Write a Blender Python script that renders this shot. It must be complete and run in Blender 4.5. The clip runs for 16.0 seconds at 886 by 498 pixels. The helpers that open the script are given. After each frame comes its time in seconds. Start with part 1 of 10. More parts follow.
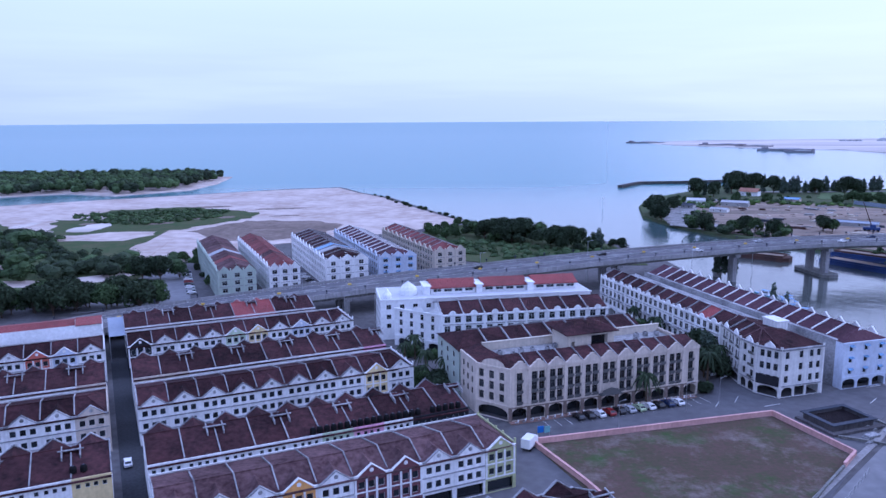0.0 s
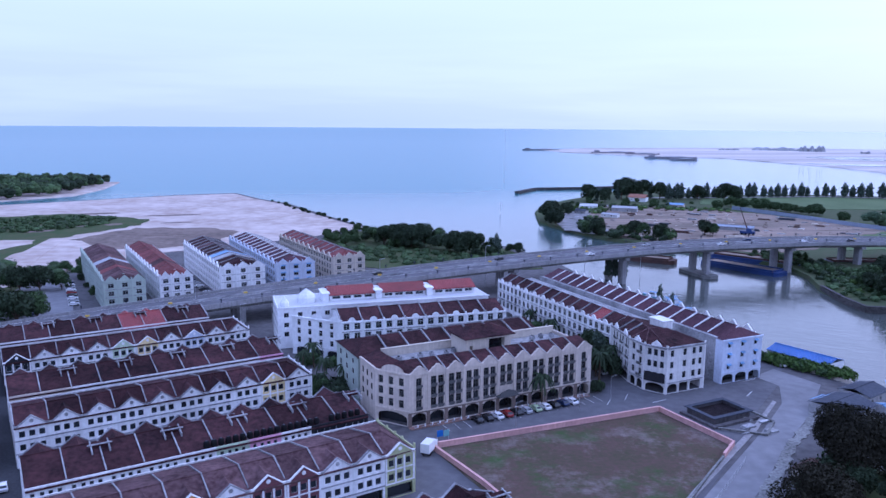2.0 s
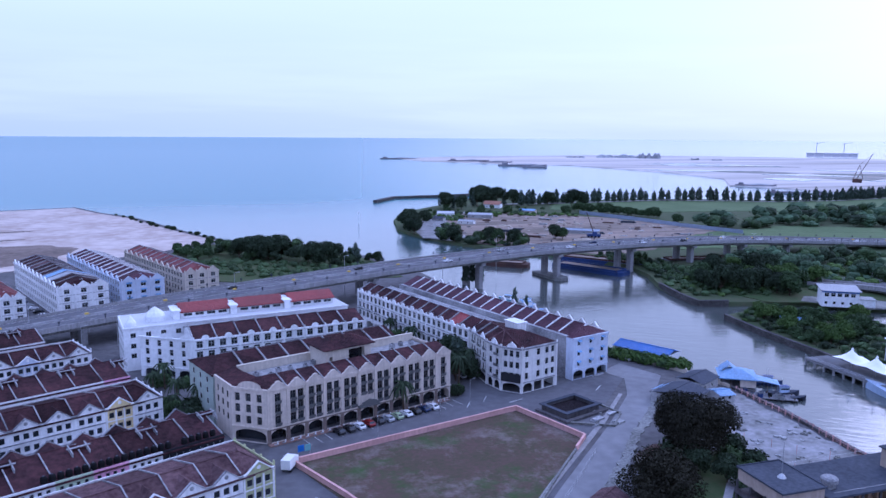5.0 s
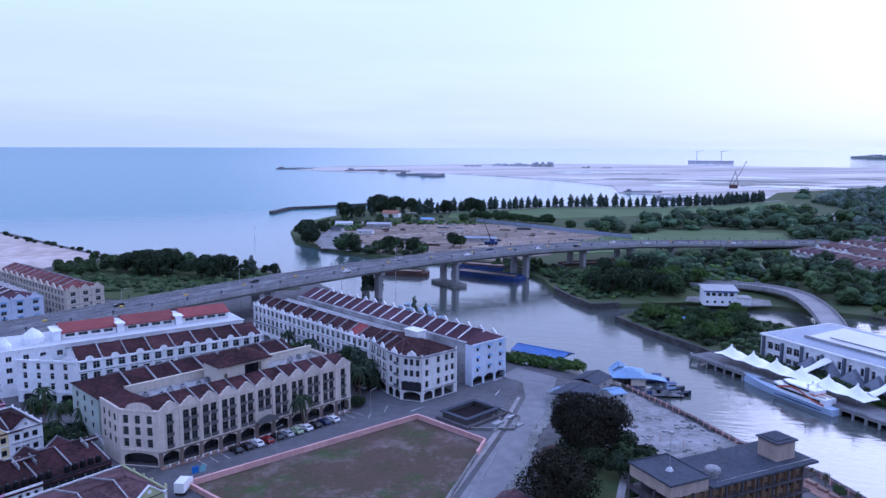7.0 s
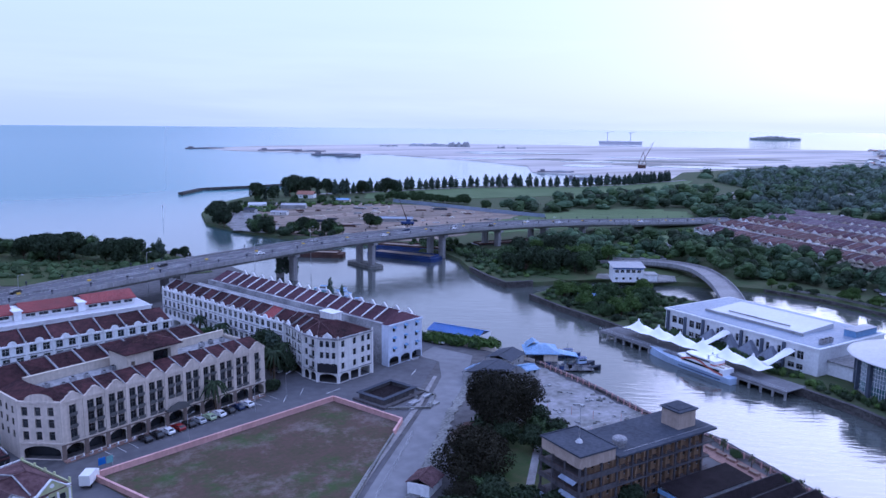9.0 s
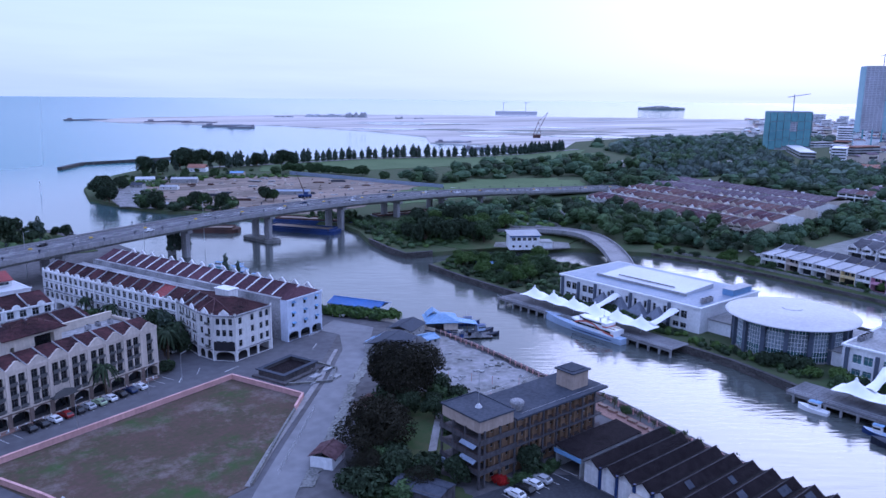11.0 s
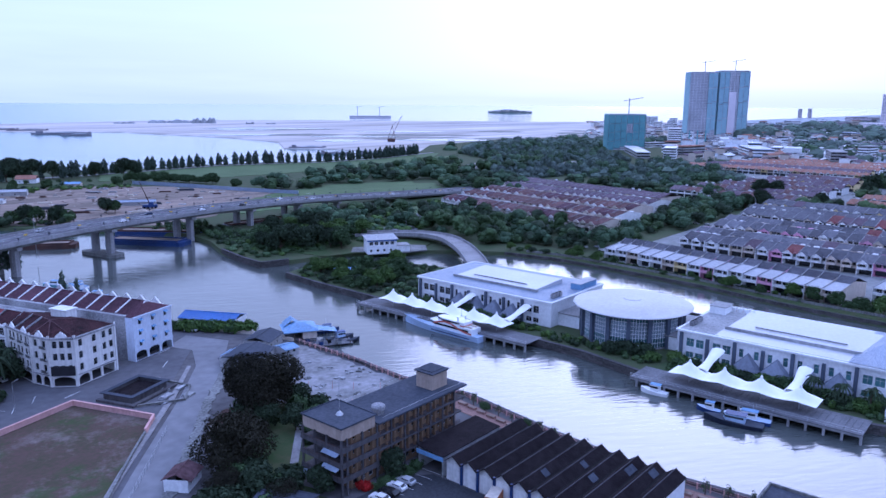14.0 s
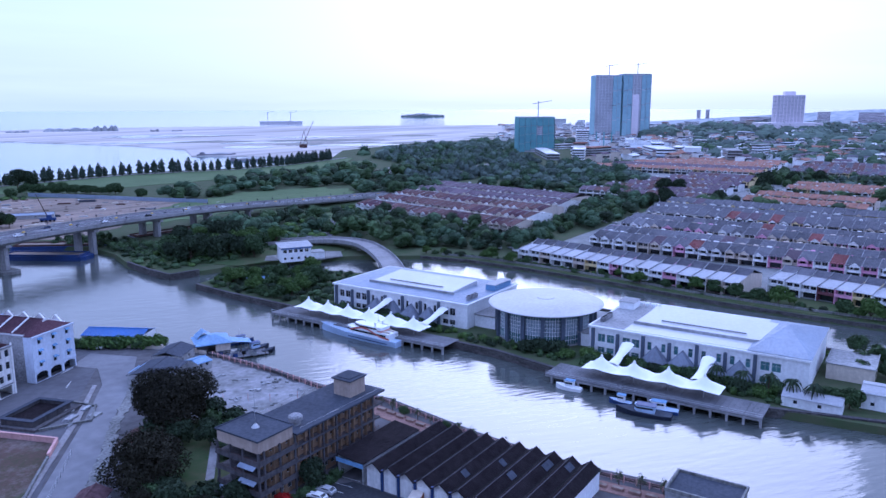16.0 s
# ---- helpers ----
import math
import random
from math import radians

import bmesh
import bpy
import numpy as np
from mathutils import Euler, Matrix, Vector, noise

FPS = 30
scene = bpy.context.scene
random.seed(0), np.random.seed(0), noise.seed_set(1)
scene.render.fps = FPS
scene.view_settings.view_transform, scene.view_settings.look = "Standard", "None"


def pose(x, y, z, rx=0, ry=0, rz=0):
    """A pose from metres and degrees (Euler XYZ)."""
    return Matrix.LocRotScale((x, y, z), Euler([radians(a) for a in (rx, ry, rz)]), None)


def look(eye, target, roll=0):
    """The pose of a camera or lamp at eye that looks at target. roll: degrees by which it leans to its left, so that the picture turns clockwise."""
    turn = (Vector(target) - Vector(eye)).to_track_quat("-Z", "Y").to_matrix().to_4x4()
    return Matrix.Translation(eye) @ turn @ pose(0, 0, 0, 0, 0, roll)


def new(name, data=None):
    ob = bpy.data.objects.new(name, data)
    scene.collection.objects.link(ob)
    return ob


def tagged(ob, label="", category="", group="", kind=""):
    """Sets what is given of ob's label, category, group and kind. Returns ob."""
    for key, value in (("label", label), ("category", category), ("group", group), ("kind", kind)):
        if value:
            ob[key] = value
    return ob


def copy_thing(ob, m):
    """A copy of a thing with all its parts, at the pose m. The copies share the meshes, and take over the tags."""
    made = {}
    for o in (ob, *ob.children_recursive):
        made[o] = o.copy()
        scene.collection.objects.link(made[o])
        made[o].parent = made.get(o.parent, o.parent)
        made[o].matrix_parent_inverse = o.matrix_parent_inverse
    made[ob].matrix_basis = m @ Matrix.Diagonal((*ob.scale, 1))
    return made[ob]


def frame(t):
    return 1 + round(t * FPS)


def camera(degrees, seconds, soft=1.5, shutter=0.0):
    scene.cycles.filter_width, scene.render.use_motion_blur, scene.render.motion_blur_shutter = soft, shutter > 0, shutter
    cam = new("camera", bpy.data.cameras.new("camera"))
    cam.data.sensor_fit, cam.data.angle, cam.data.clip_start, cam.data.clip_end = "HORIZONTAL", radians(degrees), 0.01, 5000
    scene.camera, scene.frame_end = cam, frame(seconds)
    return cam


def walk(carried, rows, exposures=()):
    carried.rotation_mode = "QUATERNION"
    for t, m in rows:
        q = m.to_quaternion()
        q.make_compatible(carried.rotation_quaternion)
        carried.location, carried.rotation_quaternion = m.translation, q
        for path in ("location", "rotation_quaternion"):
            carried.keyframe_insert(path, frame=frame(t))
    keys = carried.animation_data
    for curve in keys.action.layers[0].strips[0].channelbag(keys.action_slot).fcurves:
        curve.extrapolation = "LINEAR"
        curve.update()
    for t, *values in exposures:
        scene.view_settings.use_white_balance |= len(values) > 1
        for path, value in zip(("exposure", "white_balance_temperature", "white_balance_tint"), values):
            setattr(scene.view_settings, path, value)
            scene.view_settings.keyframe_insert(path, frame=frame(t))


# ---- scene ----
cam = camera(61.0, 16.0, soft=1.5)
PATH = [
    (0.0, 0.00, 0.00, 75.00, 0.70, -9.88, 0.32),
    (0.5, 0.16, -0.08, 75.02, -0.84, -9.99, 0.49),
    (1.0, 0.32, -0.17, 75.04, -2.53, -9.65, 0.05),
    (1.5, 0.48, -0.25, 75.06, -4.49, -9.44, -0.34),
    (2.0, 0.64, -0.33, 75.09, -6.83, -9.43, -0.41),
    (2.5, 0.81, -0.42, 75.11, -7.91, -9.20, -0.69),
    (3.0, 0.97, -0.51, 75.13, -9.89, -8.92, -0.60),
    (3.5, 1.14, -0.60, 75.15, -11.64, -8.68, -0.52),
    (4.0, 1.30, -0.69, 75.17, -13.63, -8.71, -0.54),
    (6.5, 2.11, -1.19, 75.29, -23.38, -8.12, -0.03),
    (7.0, 2.27, -1.29, 75.31, -25.22, -7.95, -0.21),
    (7.5, 2.42, -1.41, 75.34, -26.30, -8.12, -0.51),
    (8.0, 2.56, -1.52, 75.37, -28.63, -8.35, -0.10),
    (8.5, 2.70, -1.64, 75.40, -30.33, -8.50, -0.16),
    (9.0, 2.84, -1.76, 75.43, -31.52, -9.41, -0.54),
    (9.5, 2.97, -1.89, 75.46, -33.57, -10.73, -0.65),
    (12.0, 3.51, -2.61, 75.64, -42.28, -11.43, -0.26),
    (12.5, 3.60, -2.77, 75.69, -43.96, -11.57, -0.09),
    (13.0, 3.67, -2.93, 75.73, -46.02, -11.25, 0.01),
    (13.5, 3.74, -3.11, 75.78, -47.90, -11.21, -0.17),
    (14.0, 3.79, -3.29, 75.83, -50.09, -11.14, -0.37),
    (14.5, 3.83, -3.47, 75.88, -51.58, -11.15, -0.11),
    (15.0, 3.86, -3.66, 75.93, -53.30, -11.05, -0.14),
    (15.5, 3.88, -3.86, 75.99, -55.06, -10.99, -0.15),
    (16.0, 3.89, -4.07, 76.05, -56.63, -10.82, 0.17)]
walk(cam, [(t, pose(x, y, z, 90 + p, r, yw)) for t, x, y, z, yw, p, r in PATH],
     exposures=[(0.0, 0.17, 4700, 35), (4.0, 0.16, 4700, 35), (7.0, 0.05, 4700, 34), (9.0, 0.03, 4680, 34), (13.0, 0.1, 4620, 33), (16.0, 0.14, 4560, 33)])

# ---------------------------------------------------------------- world and sun
SUN_AZ, SUN_EL = 66.5, 27.0          # degrees clockwise from +y, and above the horizon
world = bpy.data.worlds.new("world")
scene.world = world
world.use_nodes = True
wt = world.node_tree
wt.nodes.clear()


def wnode(kind, **inputs):
    n = wt.nodes.new(kind)
    return n


sky = wnode("ShaderNodeTexSky")
sky.sky_type = "NISHITA"
sky.sun_disc = False
sky.sun_elevation = radians(SUN_EL)
sky.sun_rotation = radians(SUN_AZ)
sky.air_density, sky.dust_density, sky.ozone_density = 1.0, 3.0, 1.5
coords = wnode("ShaderNodeTexCoord")
stretch = wnode("ShaderNodeMapping")
stretch.inputs["Scale"].default_value = (1.3, 1.3, 16.0)
wt.links.new(coords.outputs["Generated"], stretch.inputs["Vector"])
cloud = wnode("ShaderNodeTexNoise")
cloud.inputs["Scale"].default_value, cloud.inputs["Detail"].default_value, cloud.inputs["Roughness"].default_value = 1.7, 5.0, 0.5
wt.links.new(stretch.outputs["Vector"], cloud.inputs["Vector"])
cloud_ramp = wnode("ShaderNodeValToRGB")
cloud_ramp.color_ramp.elements[0].position, cloud_ramp.color_ramp.elements[1].position = 0.43, 0.61
wt.links.new(cloud.outputs["Fac"], cloud_ramp.inputs["Fac"])
# the thin overcast: pale blue low down, whiter above and round the veiled sun
split = wnode("ShaderNodeSeparateXYZ")
wt.links.new(coords.outputs["Generated"], split.inputs[0])
height = wnode("ShaderNodeValToRGB")
e = height.color_ramp.elements
e[0].position, e[0].color = 0.0, (0.65, 0.73, 0.88, 1)
e[1].position, e[1].color = 1.0, (1.14, 1.32, 1.68, 1)
for spot, tone in ((0.07, (0.72, 0.78, 0.87, 1)), (0.13, (0.79, 0.86, 0.88, 1)), (0.22, (1.0, 1.07, 1.05, 1)), (0.45, (1.08, 1.2, 1.36, 1))):
    mid = e.new(spot)
    mid.color = tone
wt.links.new(split.outputs["Z"], height.inputs["Fac"])
sunward = wnode("ShaderNodeVectorMath")
sunward.operation = "DOT_PRODUCT"
sunward.inputs[1].default_value = (math.sin(radians(SUN_AZ)) * math.cos(radians(SUN_EL)), math.cos(radians(SUN_AZ)) * math.cos(radians(SUN_EL)), math.sin(radians(SUN_EL)))
wt.links.new(coords.outputs["Generated"], sunward.inputs[0])
glow = wnode("ShaderNodeMapRange")
glow.inputs["From Min"].default_value, glow.inputs["From Max"].default_value = 0.935, 1.0
glow.interpolation_type = "SMOOTHERSTEP"
wt.links.new(sunward.outputs["Value"], glow.inputs["Value"])
veil = wnode("ShaderNodeMix")
veil.data_type, veil.blend_type = "RGBA", "MIX"
veil.inputs["B"].default_value = (0.83, 0.895, 0.925, 1)
wt.links.new(height.outputs["Color"], veil.inputs["A"])
lift = wnode("ShaderNodeMath")
lift.operation = "MULTIPLY_ADD"
lift.inputs[1].default_value = 0.5
wt.links.new(cloud_ramp.outputs["Color"], lift.inputs[0])
side = wnode("ShaderNodeMapRange")
side.inputs["From Min"].default_value, side.inputs["From Max"].default_value = 0.2, 1.0
side.inputs["To Max"].default_value = 0.72
wt.links.new(sunward.outputs["Value"], side.inputs["Value"])
wt.links.new(side.outputs["Result"], lift.inputs[2])
lift.use_clamp = True
wt.links.new(lift.outputs[0], veil.inputs["Factor"])
bright = wnode("ShaderNodeMath")
bright.operation = "MULTIPLY_ADD"
bright.inputs[1].default_value, bright.inputs[2].default_value = 0.7, 0.96
wt.links.new(glow.outputs["Result"], bright.inputs[0])
away = wnode("ShaderNodeMapRange")
away.interpolation_type = "SMOOTHSTEP"
away.inputs["From Min"].default_value, away.inputs["From Max"].default_value = -1.0, 0.1
away.inputs["To Min"].default_value, away.inputs["To Max"].default_value = 0.5, 1.0
wt.links.new(sunward.outputs["Value"], away.inputs["Value"])
fall = wnode("ShaderNodeMath")
fall.operation = "MULTIPLY"
wt.links.new(bright.outputs[0], fall.inputs[0])
wt.links.new(away.outputs["Result"], fall.inputs[1])
scaled = wnode("ShaderNodeVectorMath")
scaled.operation = "SCALE"
wt.links.new(veil.outputs["Result"], scaled.inputs[0])
wt.links.new(fall.outputs[0], scaled.inputs["Scale"])
veil_light = wnode("ShaderNodeBackground")
veil_light.inputs["Strength"].default_value = 0.88
wt.links.new(scaled.outputs["Vector"], veil_light.inputs["Color"])
sky_light = wnode("ShaderNodeBackground")
sky_light.inputs["Strength"].default_value = 0.02
wt.links.new(sky.outputs["Color"], sky_light.inputs["Color"])
both = wnode("ShaderNodeAddShader")
wt.links.new(sky_light.outputs[0], both.inputs[0])
wt.links.new(veil_light.outputs[0], both.inputs[1])
out = wnode("ShaderNodeOutputWorld")
wt.links.new(both.outputs[0], out.inputs["Surface"])

sun_data = bpy.data.lights.new("sun", "SUN")
sun_data.energy, sun_data.angle, sun_data.color = 0.6, radians(38), (1.0, 0.95, 0.88)
sun = new("sun", sun_data)
sun.matrix_world = look((900, 400, 500), (900 - math.sin(radians(SUN_AZ)) * math.cos(radians(SUN_EL)) * 500, 400 - math.cos(radians(SUN_AZ)) * math.cos(radians(SUN_EL)) * 500, 500 - math.sin(radians(SUN_EL)) * 500))


# ---------------------------------------------------------------- materials
def material(name, colour, rough=0.8, grain=0.25, size=1.0, bump=0.0, second=None, metal=0.0, vary=0.0, streak=0.0, island=0.0, stripe=0.0, specular=None, big=14.0, drag=0.0):
    """Two scales of variation, optional rain streaks (vertical), stripes across local y (roof tiles) and a shift from piece to piece."""
    m = bpy.data.materials.new(name)
    m.use_nodes = True
    t = m.node_tree
    b = t.nodes["Principled BSDF"]
    b.inputs["Roughness"].default_value, b.inputs["Metallic"].default_value = rough, metal
    b.inputs["Specular IOR Level"].default_value = specular if specular is not None else (0.08 if rough > 0.65 else 0.35)
    c = t.nodes.new("ShaderNodeTexCoord")
    geo = t.nodes.new("ShaderNodeNewGeometry")
    fine = t.nodes.new("ShaderNodeTexNoise")
    fine.inputs["Scale"].default_value, fine.inputs["Detail"].default_value = 1.0 / size, 4.0
    t.links.new(geo.outputs["Position"], fine.inputs["Vector"])
    wide = t.nodes.new("ShaderNodeTexNoise")
    wide.inputs["Scale"].default_value, wide.inputs["Detail"].default_value = 1.0 / (size * big), 3.0
    t.links.new(geo.outputs["Position"], wide.inputs["Vector"])
    if drag:
        pull = t.nodes.new("ShaderNodeMapping")
        pull.inputs["Rotation"].default_value, pull.inputs["Scale"].default_value = (0, 0, radians(drag)), (0.22, 2.2, 1)
        t.links.new(geo.outputs["Position"], pull.inputs["Vector"])
        t.links.new(pull.outputs["Vector"], fine.inputs["Vector"])
        t.links.new(pull.outputs["Vector"], wide.inputs["Vector"])
    add = t.nodes.new("ShaderNodeMath")
    add.operation = "ADD"
    t.links.new(fine.outputs["Fac"], add.inputs[0])
    t.links.new(wide.outputs["Fac"], add.inputs[1])
    total = add.outputs[0]
    lo, hi = 0.7, 1.3
    if streak:
        mp = t.nodes.new("ShaderNodeMapping")
        mp.inputs["Scale"].default_value = (1.6, 1.6, 0.12)
        t.links.new(geo.outputs["Position"], mp.inputs["Vector"])
        rain = t.nodes.new("ShaderNodeTexNoise")
        rain.inputs["Scale"].default_value, rain.inputs["Detail"].default_value = 1.0, 4.0
        t.links.new(mp.outputs["Vector"], rain.inputs["Vector"])
        mix = t.nodes.new("ShaderNodeMath")
        mix.operation = "MULTIPLY_ADD"
        mix.inputs[1].default_value = streak
        t.links.new(rain.outputs["Fac"], mix.inputs[0])
        t.links.new(total, mix.inputs[2])
        total = mix.outputs[0]
        lo, hi = lo + 0.5 * streak - 0.05, hi + 0.5 * streak
    ramp = t.nodes.new("ShaderNodeMapRange")
    ramp.inputs["From Min"].default_value, ramp.inputs["From Max"].default_value = lo, hi
    t.links.new(total, ramp.inputs["Value"])
    tone = t.nodes.new("ShaderNodeMix")
    tone.data_type = "RGBA"
    dark = second or tuple(v * (1 - grain) ** 1.6 for v in colour)
    light = colour if second else tuple(min(0.95, v * (1 + 0.6 * grain)) for v in colour)
    tone.inputs["A"].default_value, tone.inputs["B"].default_value = (*dark, 1), (*light, 1)
    t.links.new(ramp.outputs["Result"], tone.inputs["Factor"])
    result = tone.outputs["Result"]
    if vary or island:
        hsv = t.nodes.new("ShaderNodeHueSaturation")
        rnd = t.nodes.new("ShaderNodeMapRange")
        k = vary or island
        rnd.inputs["To Min"].default_value, rnd.inputs["To Max"].default_value = 1 - k, 1 + k
        if island:
            t.links.new(geo.outputs["Random Per Island"], rnd.inputs["Value"])
        else:
            info = t.nodes.new("ShaderNodeObjectInfo")
            t.links.new(info.outputs["Random"], rnd.inputs["Value"])
        t.links.new(rnd.outputs["Result"], hsv.inputs["Value"])
        t.links.new(result, hsv.inputs["Color"])
        result = hsv.outputs["Color"]
    t.links.new(result, b.inputs["Base Color"])
    if bump or stripe:
        bp = t.nodes.new("ShaderNodeBump")
        bp.inputs["Strength"].default_value = bump or 0.5
        bp.inputs["Distance"].default_value = 0.15
        level = fine.outputs["Fac"]
        if stripe:
            wave = t.nodes.new("ShaderNodeTexWave")
            wave.inputs["Scale"].default_value = stripe
            wave.bands_direction = "X"
            t.links.new(c.outputs["Object"], wave.inputs["Vector"])
            level = wave.outputs["Fac"]
        t.links.new(level, bp.inputs["Height"])
        t.links.new(bp.outputs["Normal"], b.inputs["Normal"])
    return m


def field_material():
    """Dry grass: green patches, brown turf and pale bare earth."""
    m = material("dry_grass_field", (0.066, 0.064, 0.036), 0.95, 0.45, 1.1, 0.5, second=(0.105, 0.068, 0.058), big=9)
    t = m.node_tree
    b = t.nodes["Principled BSDF"]
    old = b.inputs["Base Color"].links[0].from_socket
    geo = t.nodes.new("ShaderNodeNewGeometry")
    bare = t.nodes.new("ShaderNodeTexNoise")
    bare.inputs["Scale"].default_value, bare.inputs["Detail"].default_value, bare.inputs["Roughness"].default_value = 0.075, 13.0, 0.8
    t.links.new(geo.outputs["Position"], bare.inputs["Vector"])
    mask = t.nodes.new("ShaderNodeMapRange")
    mask.inputs["From Min"].default_value, mask.inputs["From Max"].default_value = 0.50, 0.66
    t.links.new(bare.outputs["Fac"], mask.inputs["Value"])
    mix = t.nodes.new("ShaderNodeMix")
    mix.data_type = "RGBA"
    mix.inputs["B"].default_value = (0.19, 0.155, 0.14, 1)
    t.links.new(mask.outputs["Result"], mix.inputs["Factor"])
    t.links.new(old, mix.inputs["A"])
    turf = t.nodes.new("ShaderNodeTexNoise")
    turf.inputs["Scale"].default_value, turf.inputs["Detail"].default_value, turf.inputs["Roughness"].default_value = 0.055, 9.0, 0.65
    t.links.new(geo.outputs["Position"], turf.inputs["Vector"])
    grown = t.nodes.new("ShaderNodeMapRange")
    grown.inputs["From Min"].default_value, grown.inputs["From Max"].default_value = 0.53, 0.66
    t.links.new(turf.outputs["Fac"], grown.inputs["Value"])
    green = t.nodes.new("ShaderNodeMix")
    green.data_type = "RGBA"
    green.inputs["B"].default_value = (0.046, 0.085, 0.026, 1)
    t.links.new(grown.outputs["Result"], green.inputs["Factor"])
    t.links.new(mix.outputs["Result"], green.inputs["A"])
    t.links.new(green.outputs["Result"], b.inputs["Base Color"])
    return m


def plaster(name, colour, streak=0.8):
    return material(name, colour, 0.85, 0.14, 0.8, 0.08, streak=streak, vary=0.05)


WHITE = plaster("white_plaster", (0.77, 0.77, 0.77), 1.2)
CLEAN = plaster("clean_white_paint", (0.79, 0.80, 0.81), 0.3)
TAN = plaster("tan_render", (0.40, 0.325, 0.265), 1.4)
CREAM = plaster("cream_plaster", (0.57, 0.50, 0.43), 1.2)
YELLOW = plaster("yellow_plaster", (0.68, 0.56, 0.30))
GREEN = plaster("pale_green_plaster", (0.52, 0.62, 0.46))
SAGE = plaster("sage_plaster", (0.42, 0.48, 0.42))
OLIVE = plaster("olive_plaster", (0.44, 0.46, 0.26))
PINK = plaster("pink_plaster", (0.68, 0.36, 0.50))
BLUE = plaster("pale_blue_plaster", (0.56, 0.61, 0.71))
RED = plaster("red_plaster", (0.48, 0.14, 0.11))
MAROON = plaster("maroon_plaster", (0.16, 0.07, 0.08))
ORANGE = plaster("orange_plaster", (0.68, 0.36, 0.12))
BEIGE = plaster("beige_plaster", (0.56, 0.50, 0.42))
OCHRE = plaster("ochre_plaster", (0.28, 0.19, 0.12), 1.4)
BLACK = plaster("black_paint", (0.03, 0.03, 0.035))
WALL_PINK = plaster("salmon_painted_wall", (0.60, 0.36, 0.33))
TILE = material("brown_clay_tile", (0.078, 0.034, 0.037), 0.85, 0.45, 1.1, 0.0, second=(0.020, 0.012, 0.014), vary=0.4, stripe=5.0, big=5)
TILE_OLD = material("weathered_clay_tile", (0.155, 0.095, 0.098), 0.85, 0.4, 0.9, 0.0, second=(0.05, 0.026, 0.029), vary=0.25, stripe=5.0, big=5)
TILE_RED = material("red_metal_roof", (0.26, 0.045, 0.045), 0.6, 0.25, 0.8, 0.0, vary=0.1, stripe=3.0)
TILE_ROSE = material("faded_red_tile", (0.20, 0.065, 0.065), 0.7, 0.3, 0.6, 0.0, vary=0.12, stripe=5.0)
TILE_MAUVE = material("purple_brown_tile", (0.12, 0.060, 0.075), 0.8, 0.35, 0.9, 0.0, second=(0.05, 0.026, 0.036), vary=0.2, stripe=5.0)
TILE_GREY = material("grey_concrete_tile", (0.155, 0.155, 0.175), 0.85, 0.4, 2.2, 0.0, second=(0.085, 0.085, 0.10), vary=0.3, stripe=4.0)
TILE_FADED = material("faded_brown_tile", (0.165, 0.095, 0.09), 0.85, 0.4, 2.2, 0.0, second=(0.085, 0.05, 0.05), vary=0.25, stripe=4.0)
TILE_PURPLE = material("dull_purple_tile", (0.165, 0.125, 0.15), 0.85, 0.4, 2.2, 0.0, second=(0.10, 0.072, 0.09), vary=0.2, stripe=4.0)
TILE_ORANGE = material("orange_clay_tile", (0.34, 0.175, 0.125), 0.75, 0.3, 0.6, 0.0, vary=0.2, stripe=4.0)
ROOF_PALE = material("pale_metal_deck", (0.42, 0.43, 0.46), 0.6, 0.15, 1.0, 0.0, vary=0.1, stripe=2.0)
ROOF_WHITE = material("white_roof_sheet", (0.52, 0.53, 0.55), 0.5, 0.08, 1.0, 0.03)
ROOF_BLUEGREY = material("blue_grey_roof_sheet", (0.28, 0.33, 0.42), 0.45, 0.15, 1.0, 0.0, stripe=2.0)
ROOF_BLUE = material("blue_metal_roof", (0.05, 0.16, 0.50), 0.45, 0.2, 0.8, 0.0, vary=0.12, stripe=3.0)
ROOF_SKY = material("light_blue_metal_roof", (0.22, 0.38, 0.62), 0.45, 0.2, 0.8, 0.0, vary=0.12, stripe=3.0)
ROOF_DARK = material("dark_asbestos_sheet", (0.025, 0.020, 0.022), 0.9, 0.5, 1.6, 0.0, second=(0.012, 0.009, 0.011), stripe=2.4, big=4)
FELT = material("grey_roof_slab", (0.085, 0.093, 0.115), 0.9, 0.35, 0.7, 0.1, second=(0.045, 0.05, 0.064))
SCREED = material("stained_concrete_deck", (0.42, 0.42, 0.42), 0.85, 0.35, 0.9, 0.1, second=(0.20, 0.20, 0.20))
COPING = material("weathered_coping", (0.42, 0.42, 0.43), 0.85, 0.3, 0.5, 0.1, second=(0.12, 0.12, 0.13), vary=0.12)
CONCRETE = material("bridge_concrete", (0.30, 0.295, 0.30), 0.85, 0.25, 0.8, 0.1, streak=1.0)
CONCRETE_OLD = material("stained_concrete", (0.22, 0.22, 0.21), 0.9, 0.4, 0.6, 0.15, streak=1.0)
CONCRETE_DARK = material("grimy_dark_concrete", (0.115, 0.108, 0.112), 0.9, 0.4, 1.0, 0.15, second=(0.05, 0.047, 0.05), streak=0.8)
STONE = material("rubble_stone", (0.13, 0.122, 0.115), 0.9, 0.4, 0.5, 0.5, second=(0.05, 0.047, 0.045), island=0.25)
ASPHALT = material("asphalt", (0.145, 0.142, 0.152), 0.85, 0.3, 2.5, 0.0, second=(0.095, 0.094, 0.102), big=7)
